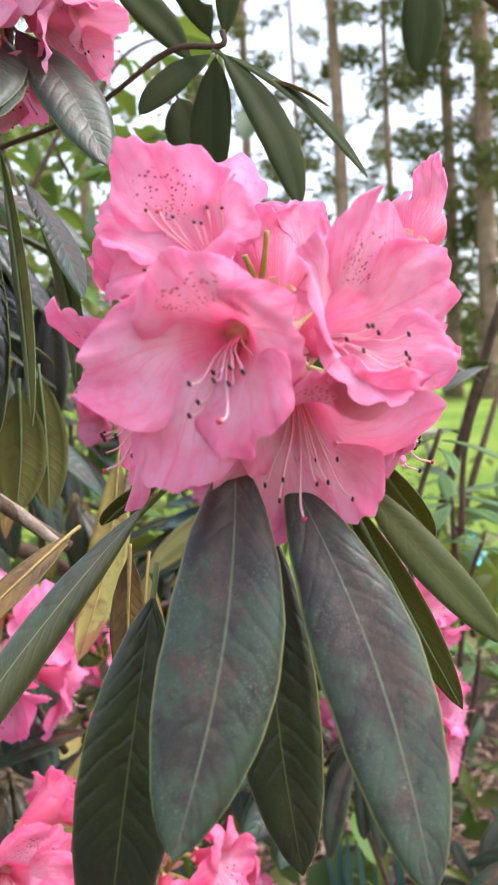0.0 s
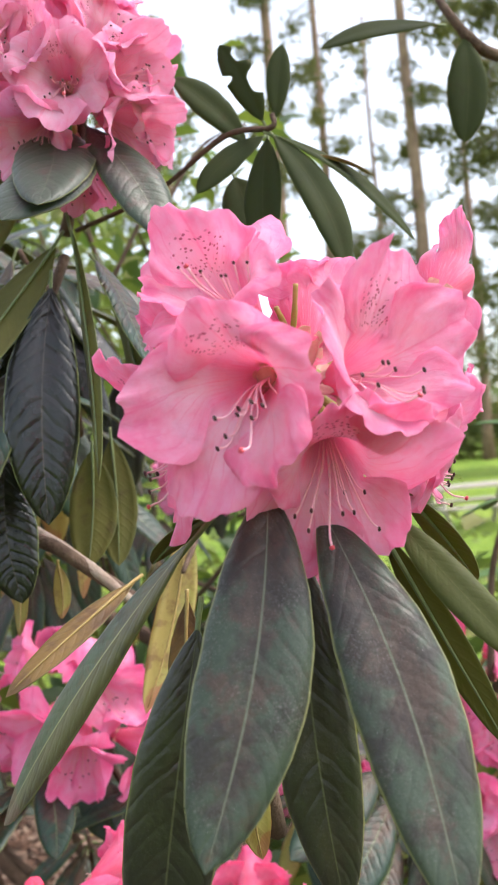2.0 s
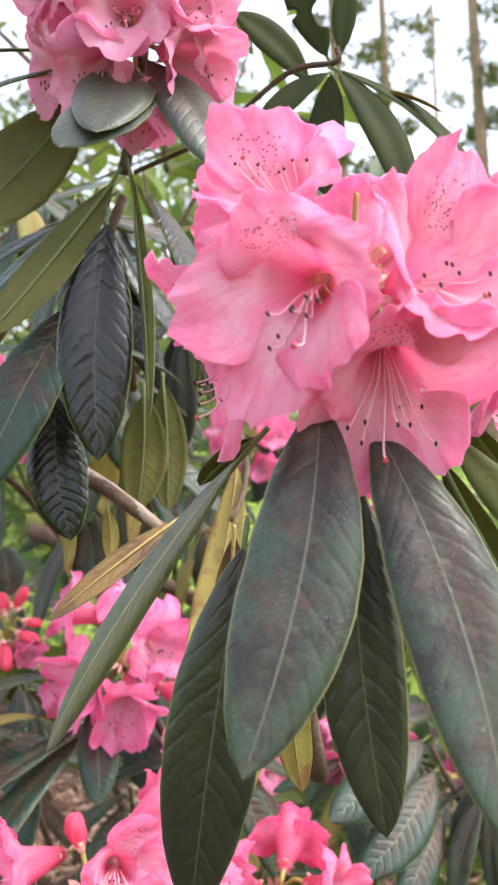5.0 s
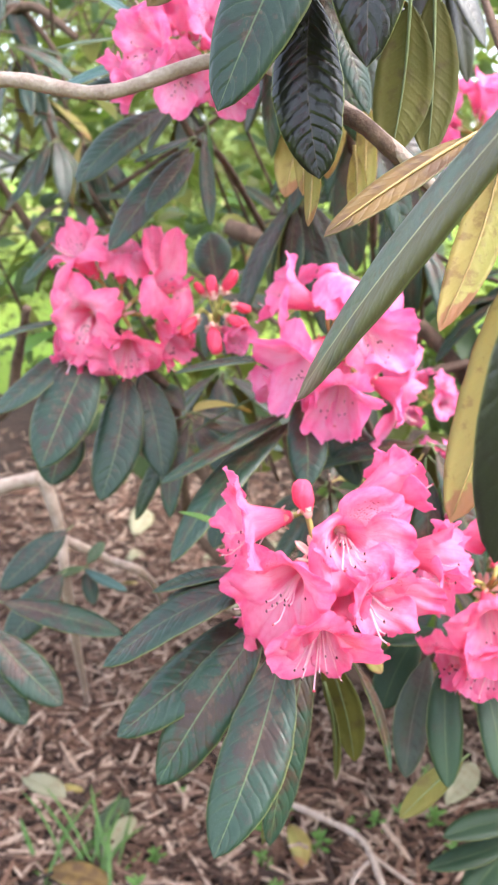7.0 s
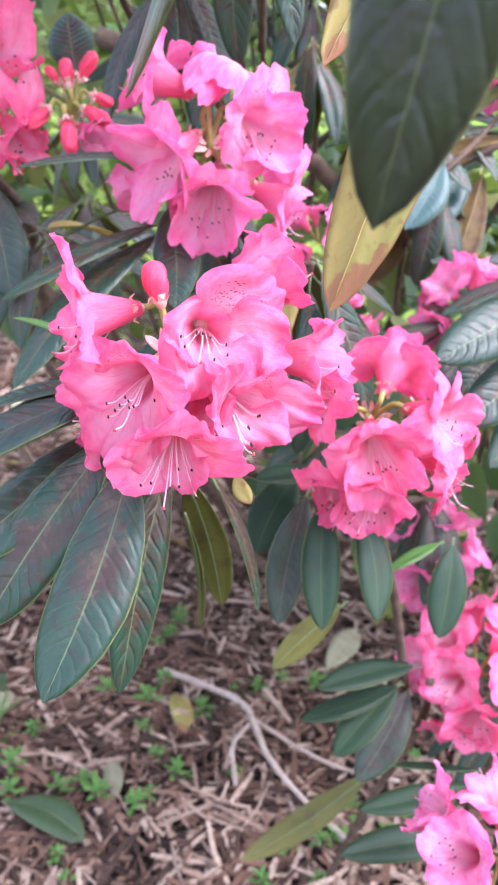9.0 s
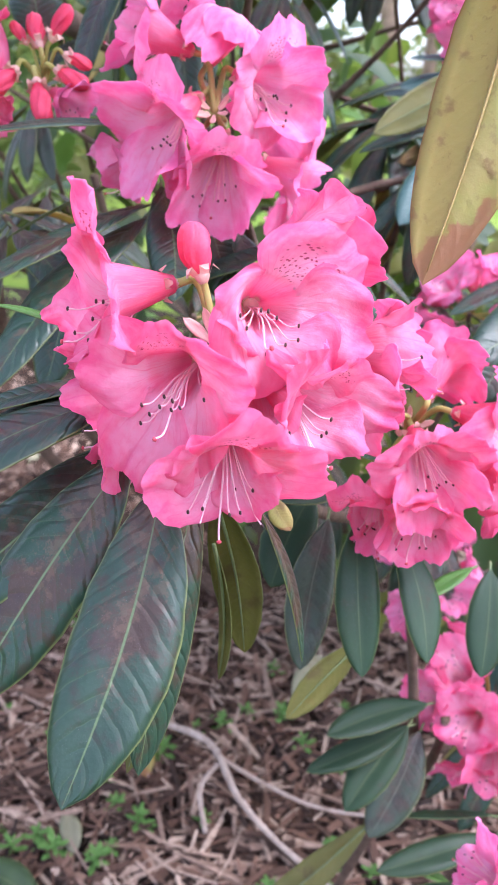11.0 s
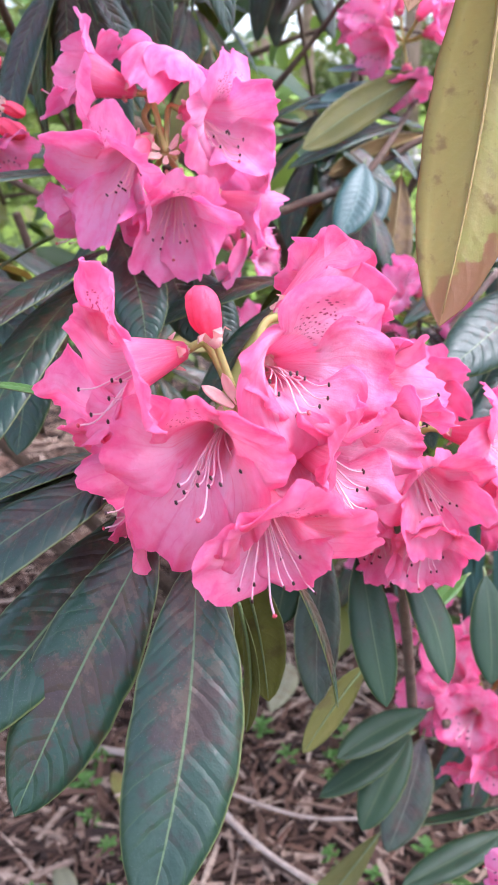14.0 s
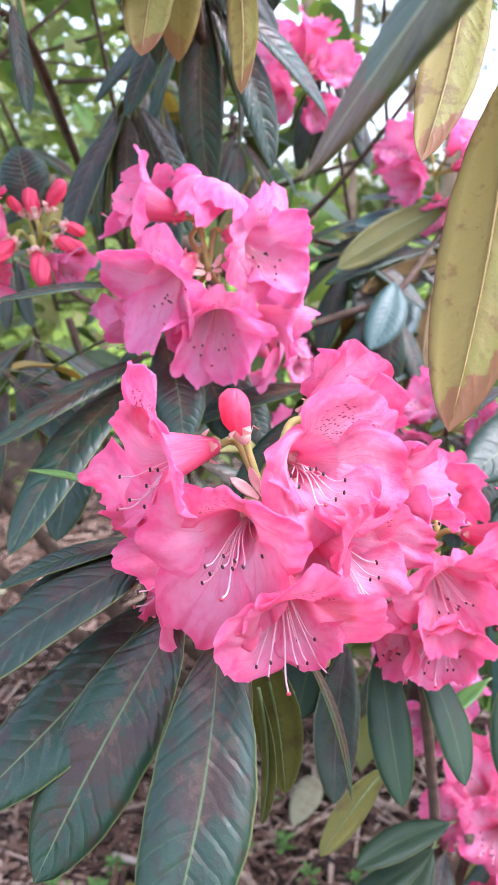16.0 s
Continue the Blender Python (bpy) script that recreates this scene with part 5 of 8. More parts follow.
leaf(shoot_c, (-0.3407, 0.9629, 1.2964), (-0.3035, 0.9370, 1.2237), (0.2478, -0.8417, 0.4797), 0.0418, "dark", 0.03, 0.2, 0)
stem(shoot_c, [(-0.2871, 1.0030, 1.2231), (-0.3084, 0.9769, 1.2898), (-0.3228, 0.9546, 1.3297), (-0.3286, 0.9344, 1.3717)], 0.0050, 0.0040, TWIG, "stem")

# heads further off among the leaves
head_d = flower_head((-0.6026, 0.9201, 1.4071), "open ring of pink flowers on pale stalks")
flower(head_d, (-0.6344, 0.9198, 1.4485), (-0.4190, -0.4200, 0.8050), (-0.1784, 0.9074, 0.3805), 1.12, 5, True, ((2.048, 1.571, 0.0291, 0.0598, 1.00), (0.791, 1.236, 0.0412, 0.0483, 1.00), (-2.979, -2.810, 0.0319, 0.0421, 1.00), (-1.722, -2.071, 0.0527, 0.0108, 1.00), (-0.466, -0.263, 0.0434, 0.0196, 0.90)), "coral")
flower(head_d, (-0.6300, 0.9042, 1.4101), (0.2191, -0.9701, -0.1044), (-0.5278, -0.2078, 0.8235), 1.12, 0, True, ((1.382, 1.571, 0.0526, 0.0120, 1.10), (0.126, -0.020, 0.0439, 0.0182, 1.00), (-1.131, -1.089, 0.0417, 0.0430, 1.00), (-2.388, -2.451, 0.0473, 0.0436, 1.10), (2.639, 2.619, 0.0308, 0.0392, 1.00)), "coral")
flower(head_d, (-0.6131, 0.9394, 1.4416), (0.1563, -0.0319, 0.9872), (-0.4622, 0.8809, 0.1016), 1.12, 3, True, ((1.704, 1.571, 0.0253, 0.0448, 1.15), (2.961, 2.484, 0.0372, 0.0283, 1.00), (0.448, 1.094, 0.0396, 0.0259, 1.00), (-0.809, -1.104, 0.0454, 0.0115, 0.90), (-2.066, -1.782, 0.0437, 0.0156, 0.80)), "coral")
flower(head_d, (-0.5809, 0.9389, 1.4294), (0.8846, -0.0739, 0.4604), (-0.4315, 0.2447, 0.8683), 1.12, 2, True, ((2.149, 1.571, 0.0608, 0.0380, 1.10), (0.892, 1.365, 0.0447, 0.0647, 1.10), (-1.621, -1.366, 0.0155, 0.0585, 1.10), (-0.364, -1.315, 0.0533, 0.0277, 1.10), (-2.878, -2.167, 0.0458, 0.0171, 0.90)), "coral")
flower(head_d, (-0.5900, 0.9145, 1.3848), (0.4227, -0.8152, -0.3959), (0.2473, -0.3166, 0.9158), 1.12, 1, True, ((1.442, 1.571, 0.0266, 0.0394, 1.00), (0.185, 0.104, 0.0411, 0.0443, 1.10), (-1.071, -0.932, 0.0249, 0.0540, 1.10), (2.698, 3.000, 0.0154, 0.0529, 1.00), (-2.328, -2.832, 0.0426, 0.0425, 1.10)), "coral")
flower(head_d, (-0.5665, 0.9445, 1.3936), (0.7822, -0.2960, -0.5482), (0.6212, 0.4367, 0.6507), 1.12, 3, True, ((1.654, 1.571, 0.0199, 0.0423, 1.00), (-0.859, -0.900, 0.0108, 0.0589, 1.00), (-2.116, -1.872, 0.0248, 0.0505, 0.90), (2.911, 2.969, 0.0307, 0.0420, 0.80), (0.398, 0.221, 0.0316, 0.0306, 1.00)), "coral")
flower(head_d, (-0.6481, 0.9037, 1.3758), (0.0848, -0.7342, -0.6737), (-0.5187, 0.5448, -0.6589), 1.12, 3, True, ((1.732, 1.571, 0.0092, 0.0518, 0.80), (-2.038, -2.475, 0.0180, 0.0435, 0.90), (-0.781, -0.991, 0.0287, 0.0382, 0.90), (-3.294, -2.885, 0.0302, 0.0357, 0.90), (0.476, 0.883, 0.0435, -0.0196, 0.90)), "coral")
bracts(head_d, (0.3418, -0.6828, 0.6457), 7, 8)
bud_head = flower_head((-0.4986, 0.9711, 1.3914), "half-open flower head of red and pink buds")
flower_bud(bud_head, (-0.4876, 0.9672, 1.4299), (0.0150, 0.0059, 0.0277), 1.03, 0.8)
flower_bud(bud_head, (-0.5103, 0.9663, 1.4256), (-0.0144, -0.0010, 0.0164), 0.703, 0.8)
flower_bud(bud_head, (-0.4767, 0.9520, 1.4060), (0.0300, -0.0012, -0.0113), 1.04, 0.8)
flower_bud(bud_head, (-0.4904, 0.9418, 1.3967), (0.0150, -0.0161, -0.0315), 1.24, 0.8)
flower_bud(bud_head, (-0.5116, 0.9462, 1.4049), (-0.0102, -0.0242, -0.0202), 1.07, 0.8)
flower_bud(bud_head, (-0.4959, 0.9609, 1.4237), (-0.0132, 0.0148, 0.0258), 1.05, 0.8)
flower_bud(bud_head, (-0.4723, 0.9588, 1.4185), (0.0175, 0.0172, -0.0083), 0.836, 0.8)
flower(bud_head, (-0.4874, 0.9621, 1.3894), (0.8654, -0.4019, -0.2992), (0.0018, 0.0343, 0.9994), 0.7, 6)
shoot_d = shoot((-0.6098, 0.9234, 1.3465), "dark leaves hanging below a pink flower head")
leaf(shoot_d, (-0.6253, 0.8892, 1.3698), (-0.6384, 0.7898, 1.2456), (0.2571, -0.7201, 0.6445), 0.0767, "dark", 0.03, 0.15, 0)
leaf(shoot_d, (-0.5904, 0.9062, 1.3377), (-0.5829, 0.8239, 1.2009), (0.3644, -0.7323, 0.5752), 0.0576, "dark", 0.03, 0.15, 0)
leaf(shoot_d, (-0.5804, 0.9218, 1.3351), (-0.5294, 0.8806, 1.2198), (0.4712, -0.7321, 0.4919), 0.0516, "dark", 0.03, 0.2, 0)
leaf(shoot_d, (-0.6598, 0.9067, 1.3674), (-0.7084, 0.7991, 1.2998), (0.0256, -0.4747, 0.8798), 0.0513, "dark", 0.03, 0.2, 0)
leaf(shoot_d, (-0.6763, 0.9097, 1.3976), (-0.7396, 0.8364, 1.3783), (-0.1235, -0.1647, 0.9786), 0.0311, "dark", 0.03, 0.2, 0)
leaf(shoot_d, (-0.6660, 0.8765, 1.2944), (-0.6697, 0.8402, 1.2015), (0.3644, -0.7323, 0.5752), 0.0632, "dark", 0.03, 0.2, 0)
stem(shoot_d, [(-0.6579, 1.1437, 1.0545), (-0.6187, 1.0598, 1.2514), (-0.5913, 0.9516, 1.3348), (-0.6213, 0.9326, 1.3866)], 0.0080, 0.0050, TWIG, "stem")
leaf(shoot_d, (-0.5383, 1.0486, 1.4315), (-0.5614, 1.0722, 1.4939), (0.1456, -0.7336, 0.6638), 0.0518, "dark", 0.03, 0.1, 0)
head_e = flower_head((-0.1404, 0.8433, 1.1710), "pink flower head close beside a deeper pink one")
flower(head_e, (-0.1289, 0.8283, 1.2074), (0.0184, 0.9367, 0.3496), (-0.6213, -0.2632, 0.7380), 1.06, 3, True, ((2.202, 1.571, 0.0186, 0.0575, 1.21), (-2.824, -2.524, 0.0386, 0.0402, 1.21), (-1.568, -1.932, 0.0411, 0.0240, 0.99), (0.946, 1.089, 0.0408, 0.0187, 1.10), (-0.311, 0.221, 0.0278, 0.0528, 1.10)), "coral")
flower(head_e, (-0.1493, 0.8146, 1.1950), (-0.6903, -0.6110, 0.3874), (-0.4813, 0.7877, 0.3846), 1.06, 5, True, ((1.947, 1.571, 0.0237, 0.0384, 1.10), (-3.079, -2.962, 0.0394, 0.0452, 1.10), (-1.822, -1.979, 0.0380, 0.0303, 1.10), (0.691, 1.024, 0.0414, 0.0169, 0.99), (-0.566, -0.486, 0.0366, 0.0308, 0.99)), "coral")
flower(head_e, (-0.1358, 0.8141, 1.1845), (0.3931, -0.8711, -0.2943), (-0.2196, -0.3998, 0.8899), 1.06, 0, True, ((1.497, 1.571, 0.0310, 0.0350, 1.10), (0.240, 0.089, 0.0422, 0.0410, 1.16), (-1.016, -0.856, 0.0343, 0.0644, 1.10), (-2.273, -2.351, 0.0355, 0.0673, 1.10), (2.754, 2.749, 0.0428, 0.0416, 1.10)), "coral")
flower(head_e, (-0.1086, 0.8299, 1.1962), (0.9463, -0.3204, 0.0438), (0.2414, 0.7899, 0.5637), 1.06, 2, True, ((1.750, 1.571, 0.0405, 0.0298, 1.10), (0.493, 0.693, 0.0338, 0.0514, 1.10), (-0.764, -0.799, 0.0413, 0.0498, 1.10), (-2.020, -1.984, 0.0421, 0.0226, 1.10), (3.006, 2.984, 0.0384, 0.0280, 0.99)), "coral")
flower(head_e, (-0.1212, 0.8110, 1.1453), (0.0609, -0.9395, -0.3370), (0.3145, -0.3024, 0.8998), 1.06, 1, True, ((1.512, 1.571, 0.0255, 0.0435, 1.10), (-2.258, -2.147, 0.0299, 0.0586, 1.10), (-1.002, -1.029, 0.0227, 0.0570, 1.10), (0.255, 0.185, 0.0324, 0.0412, 1.10), (2.768, 2.695, 0.0302, 0.0436, 0.99)), "coral")
flower(head_e, (-0.1520, 0.8135, 1.1487), (-0.1345, -0.7689, -0.6251), (-0.6847, -0.3839, 0.6195), 1.06, 3, True, ((1.483, 1.571, 0.0359, 0.0299, 0.99), (2.739, 2.695, 0.0121, 0.0453, 1.10), (-1.030, -1.491, 0.0116, 0.0639, 1.10), (0.226, 0.352, 0.0307, 0.0360, 0.99), (-2.287, -2.008, 0.0443, 0.0165, 0.99)), "coral")
flower(head_e, (-0.0947, 0.8372, 1.1549), (0.9092, -0.0054, -0.4163), (0.2560, 0.7958, 0.5487), 1.06, 3, True, ((1.846, 1.571, 0.0428, 0.0334, 1.10), (-1.924, -1.739, 0.0067, 0.0458, 1.10), (-0.667, -1.546, 0.0427, 0.0368, 1.10), (-3.180, -2.456, 0.0450, 0.0149, 0.99), (0.590, 0.787, 0.0494, 0.0289, 1.10)), "coral")
bracts(head_e, (0.3025, -0.6041, 0.7373), 7, 6)
shoot_e = shoot((-0.1265, 0.8364, 1.1020), "dark green leaves hanging below a pink flower head")
leaf(shoot_e, (-0.1662, 0.8019, 1.1084), (-0.1435, 0.7391, 1.0160), (0.3288, -0.6609, 0.6746), 0.0359, "smooth", 0.03, 0.2, 0)
leaf(shoot_e, (-0.1337, 0.8094, 1.1003), (-0.0994, 0.7509, 1.0312), (0.5042, -0.5411, 0.6731), 0.0346, "smooth", 0.03, 0.2, 0)
leaf(shoot_e, (-0.1927, 0.8486, 1.0800), (-0.1946, 0.7822, 0.9748), (0.3537, -0.7154, 0.6026), 0.0408, "worn", 0.03, 0.25, 0)
leaf(shoot_e, (-0.1873, 0.8633, 1.1049), (-0.2313, 0.8044, 1.1129), (0.0415, -0.1900, 0.9809), 0.0320, "smooth", 0.03, 0.2, 0)
leaf(shoot_e, (-0.2112, 0.8706, 1.0898), (-0.2292, 0.8095, 1.0293), (0.1802, -0.5476, 0.8171), 0.0444, "smooth", 0.03, 0.2, 0)
leaf(shoot_e, (-0.0516, 0.8977, 1.0310), (-0.0482, 0.8392, 0.9604), (0.3296, -0.6378, 0.6961), 0.0399, "smooth", 0.03, 0.2, 0)
leaf(shoot_e, (-0.0659, 0.9116, 1.0222), (-0.1076, 0.8650, 1.0065), (-0.0710, 0.1098, 0.9914), 0.0199, "young", 0.03, 0.2, 0)
leaf(shoot_e, (-0.1531, 0.8754, 0.9436), (-0.2066, 0.8167, 0.8894), (-0.3494, 0.9364, -0.0316), 0.0356, "smooth", 0.03, 0.2, 0)
stem(shoot_e, [(-0.0717, 1.0461, 0.6442), (-0.1031, 0.9773, 0.8771), (-0.1312, 0.8716, 1.0818), (-0.1265, 0.8367, 1.1485)], 0.0060, 0.0040, TWIG, "stem")
round_head((0.0023, 1.0630, 0.7477), (-0.1311, -0.7600, 0.6400), 1.08, 9, 51, "loose pink flower head low on the shrub", low=88, tone="coral")
shoot_f = shoot((-0.0684, 1.0171, 0.7694), "dark leaves round a low flower head")
leaf(shoot_f, (-0.0750, 0.9997, 0.7862), (-0.1746, 0.9087, 0.7934), (0.0415, -0.1900, 0.9809), 0.0397, "smooth", 0.03, 0.2, 0)
leaf(shoot_f, (-0.0915, 0.9985, 0.7493), (-0.1916, 0.9092, 0.7373), (-0.0041, -0.3514, 0.9362), 0.0323, "smooth", 0.03, 0.2, 0)
leaf(shoot_f, (-0.0915, 0.9985, 0.7493), (-0.1451, 0.9059, 0.6982), (-0.0333, -0.5694, 0.8214), 0.0463, "smooth", 0.03, 0.2, 0)
leaf(shoot_f, (-0.0768, 1.0007, 0.7433), (-0.1154, 0.9178, 0.6547), (0.1107, -0.6452, 0.7560), 0.0525, "worn", 0.03, 0.2, 0)
leaf(shoot_f, (0.0162, 0.9486, 0.6688), (-0.1025, 0.8691, 0.6658), (0.0415, -0.1900, 0.9809), 0.0366, "smooth", 0.03, 0.2, 0)
leaf(shoot_f, (0.0326, 0.9042, 0.6396), (-0.1109, 0.8053, 0.6622), (0.0415, -0.1900, 0.9809), 0.0455, "smooth", 0.03, 0.2, 0)
leaf(shoot_f, (-0.0204, 0.9126, 0.6241), (-0.0651, 0.8831, 0.6669), (-0.2254, -0.0988, 0.9692), 0.0237, "young", 0.03, 0.2, 0)
leaf(shoot_f, (-0.1140, 1.0381, 0.5432), (-0.2529, 0.8940, 0.4745), (-0.0543, 0.7986, -0.5995), 0.0426, "smooth", 0.02, 0.35, 0)
leaf(shoot_f, (0.0230, 1.0145, 0.6314), (-0.0862, 0.9385, 0.6747), (-0.0710, 0.1098, 0.9914), 0.0165, "smooth", 0.03, 0.2, 0)
stem(shoot_f, [(-0.1958, 1.2399, -0.0413), (-0.1125, 1.1764, 0.3517), (-0.0572, 1.0515, 0.6447), (-0.0522, 1.0001, 0.7710)], 0.0080, 0.0050, TWIG, "stem")
round_head((-0.0894, 1.2718, 0.7747), (0.0649, -0.5419, 0.8380), 0.95, 9, 52, "pink flower head half hidden by leaves", low=95)
round_head((0.0459, 0.7752, 0.7699), (0.0008, -0.6573, 0.7536), 0.95, 9, 53, "pink flower head near the ground", low=95)
round_head((-0.2748, 1.2721, 1.1121), (0.2063, -0.6129, 0.7628), 0.72, 8, 54, "pink flower head deep in the shrub", low=95)
round_head((-0.3158, 1.3148, 1.2242), (0.2063, -0.6129, 0.7628), 0.6, 7, 55, "pink flower head deep in the shrub", low=95)
round_head((-0.3226, 1.5892, 1.6187), (0.1050, -0.6574, 0.7462), 1.05, 9, 56, "pink flower head against the light", low=100)
round_head((-0.1142, 1.5313, 1.4836), (0.1050, -0.6574, 0.7462), 1, 8, 57, "pink flower head behind a yellow leaf", low=100)
round_head((-0.0906, 1.2603, 1.1635), (0.0886, -0.5521, 0.8291), 0.85, 7, 58, "pink flower head deep in the shrub", low=95)
round_head((-0.4867, 0.9017, 1.6728), (0.1312, -0.7969, 0.5897), 0.9, 8, 59, "pink flower head behind hanging leaves", low=95)
round_head((0.1278, 1.1928, 1.3191), (0.0740, -0.8923, 0.4454), 1.15, 11, 62, "pink flower head below drooping leaves", low=105)
round_head((0.1310, 1.1706, 1.1808), (0.0740, -0.8923, 0.4454), 1.15, 11, 64, "pink flower head below drooping leaves", low=105)

# the dark shoot against the sky, its leaf colour lightened for light from behind
shoot_n = shoot((-0.0219, 0.6505, 1.8985), "dark green leaves spread against the bright sky")
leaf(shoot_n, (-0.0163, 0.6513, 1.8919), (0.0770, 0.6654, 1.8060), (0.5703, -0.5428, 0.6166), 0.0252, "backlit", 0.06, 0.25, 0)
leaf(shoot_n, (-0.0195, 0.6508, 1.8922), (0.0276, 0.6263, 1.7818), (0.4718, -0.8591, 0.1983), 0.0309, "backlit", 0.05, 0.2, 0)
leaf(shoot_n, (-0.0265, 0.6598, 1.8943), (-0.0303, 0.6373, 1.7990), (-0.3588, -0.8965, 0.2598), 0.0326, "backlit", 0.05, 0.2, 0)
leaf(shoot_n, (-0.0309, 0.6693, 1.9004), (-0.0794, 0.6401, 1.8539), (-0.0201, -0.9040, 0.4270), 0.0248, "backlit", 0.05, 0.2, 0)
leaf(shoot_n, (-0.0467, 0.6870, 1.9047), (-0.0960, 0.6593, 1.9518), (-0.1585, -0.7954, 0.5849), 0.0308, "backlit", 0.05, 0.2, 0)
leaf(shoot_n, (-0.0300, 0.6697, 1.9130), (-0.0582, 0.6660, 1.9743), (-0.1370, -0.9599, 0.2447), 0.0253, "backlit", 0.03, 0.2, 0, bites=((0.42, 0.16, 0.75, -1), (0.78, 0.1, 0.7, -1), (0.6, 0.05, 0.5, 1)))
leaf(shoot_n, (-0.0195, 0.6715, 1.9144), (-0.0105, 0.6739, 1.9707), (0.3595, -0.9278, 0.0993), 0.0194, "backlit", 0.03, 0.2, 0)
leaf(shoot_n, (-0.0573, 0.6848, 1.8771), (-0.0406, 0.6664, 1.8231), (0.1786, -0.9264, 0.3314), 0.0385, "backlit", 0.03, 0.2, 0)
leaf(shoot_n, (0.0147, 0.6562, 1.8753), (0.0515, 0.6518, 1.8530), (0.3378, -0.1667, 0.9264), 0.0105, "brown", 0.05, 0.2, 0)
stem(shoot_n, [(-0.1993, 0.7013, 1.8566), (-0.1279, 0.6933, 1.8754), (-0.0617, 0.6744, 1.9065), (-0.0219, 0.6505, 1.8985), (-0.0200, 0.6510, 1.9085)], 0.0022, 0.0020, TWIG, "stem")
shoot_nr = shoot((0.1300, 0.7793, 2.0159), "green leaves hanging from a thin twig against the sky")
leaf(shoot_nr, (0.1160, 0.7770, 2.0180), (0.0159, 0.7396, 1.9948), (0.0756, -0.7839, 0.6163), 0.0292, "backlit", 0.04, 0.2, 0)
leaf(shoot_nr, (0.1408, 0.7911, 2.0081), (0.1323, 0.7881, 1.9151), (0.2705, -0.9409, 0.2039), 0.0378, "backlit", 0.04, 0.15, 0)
stem(shoot_nr, [(0.1155, 0.7979, 2.0618), (0.1316, 0.7898, 2.0258), (0.1597, 0.8042, 1.9993), (0.2354, 0.8571, 1.9815), (0.3983, 0.9935, 1.8498), (0.4768, 1.1014, 1.4668), (0.7500, 1.0000, 0.0000)], 0.0025, 0.012)

# leaf sprays further off
whorl((0.2377, 1.2795, 1.4694), (-0.1588, -0.2670, 0.9505), 7, 0.1, 71, "young", 10, "fresh green leaves on a thin stem beside the lawn")
whorl((0.2966, 1.3279, 1.4055), (0.1701, -0.1148, 0.9787), 7, 0.1, 72, "young", 10, "fresh green leaves on a thin stem beside the lawn")
whorl((0.2828, 1.2003, 1.6679), (0.1701, -0.1148, 0.9787), 6, 0.1, 73, "young", 10, "fresh green leaves on a thin stem beside the lawn")
whorl((0.1919, 1.0860, 1.5885), (0.1701, -0.1148, 0.9787), 5, 0.07, 74, "young", 10, "fresh green leaves on a thin stem beside the lawn")
whorl((0.2890, 1.3591, 1.2046), (0.1701, -0.1148, 0.9787), 7, 0.11, 75, "young", 10, "fresh green leaves on a thin stem beside the lawn")
whorl((-0.5271, 0.9387, 1.2823), (-0.0361, -0.5643, 0.8248), 8, 0.14, 76, "dark", 25, "")
whorl((-0.3731, 1.0340, 1.1852), (0.1850, -0.5109, 0.8395), 8, 0.13, 77, "dark", 35, "")
whorl((-0.4691, 0.9897, 1.9606), (-0.0361, -0.5643, 0.8248), 7, 0.13, 78, "dark", 25, "")
whorl((-1.0204, 1.4019, 1.4830), (0.1868, -0.3817, 0.9052), 7, 0.14, 83, "dark", 30, "")
whorl((-0.4448, 1.2900, 1.2855), (0.2138, -0.4422, 0.8711), 8, 0.14, 84, "dark", 50, "")
whorl((-0.2023, 1.4996, 1.4262), (0.0473, -0.3268, 0.9439), 8, 0.14, 85, "dark", 30, "")
whorl((-0.2304, 1.4284, 1.3798), (-0.0395, -0.5683, 0.8219), 9, 0.15, 86, "dark", 25, "")
whorl((-0.1714, 1.3687, 1.3233), (0.1839, -0.3708, 0.9103), 8, 0.13, 87, "dark", 60, "")
whorl((-0.0950, 1.2116, 1.1775), (0.1609, -0.3054, 0.9385), 9, 0.14, 88, "dark", 35, "")
whorl((-0.1000, 1.2650, 0.8944), (0.1609, -0.3054, 0.9385), 9, 0.15, 89, "dark", 65, "")
whorl((-0.5859, 1.6048, 1.6415), (-0.0668, -0.3439, 0.9366), 9, 0.14, 90, "dark", 50, "")
whorl((-0.4284, 1.6082, 1.5639), (0.0591, -0.3952, 0.9167), 9, 0.14, 91, "dark", 35, "")
whorl((-0.6047, 1.1767, 1.2758), (0.0591, -0.3952, 0.9167), 8, 0.14, 92, "dark", 40, "")
whorl((-0.3634, 1.3844, 1.4848), (0.0591, -0.3952, 0.9167), 8, 0.12, 93, "dark", 70, "")
whorl((0.0600, 1.1980, 0.6200), (0.0063, -0.2415, 0.9704), 9, 0.15, 95, "dark", 50, "")
whorl((-0.3883, 1.0129, 1.7629), (0.0504, -0.6912, 0.7209), 9, 0.16, 101, "worn", 65, "")
whorl((-0.3448, 0.9714, 1.8770), (0.0504, -0.6912, 0.7209), 8, 0.15, 105, "plum_shade", 50, "")
whorl((-0.3479, 0.8840, 1.7415), (0.0676, -0.7716, 0.6325), 8, 0.14, 97, "dark", 60, "")
whorl((-0.3141, 0.8375, 1.8856), (0.0538, -0.6467, 0.7609), 8, 0.14, 98, "dark", 50, "")
whorl((-0.2215, 0.9143, 1.2880), (0.1796, -0.6280, 0.7572), 9, 0.14, 99, "dark", 60, "")
whorl((0.0753, 1.0592, 1.2023), (0.1796, -0.6280, 0.7572), 8, 0.13, 100, "worn", 65, "")

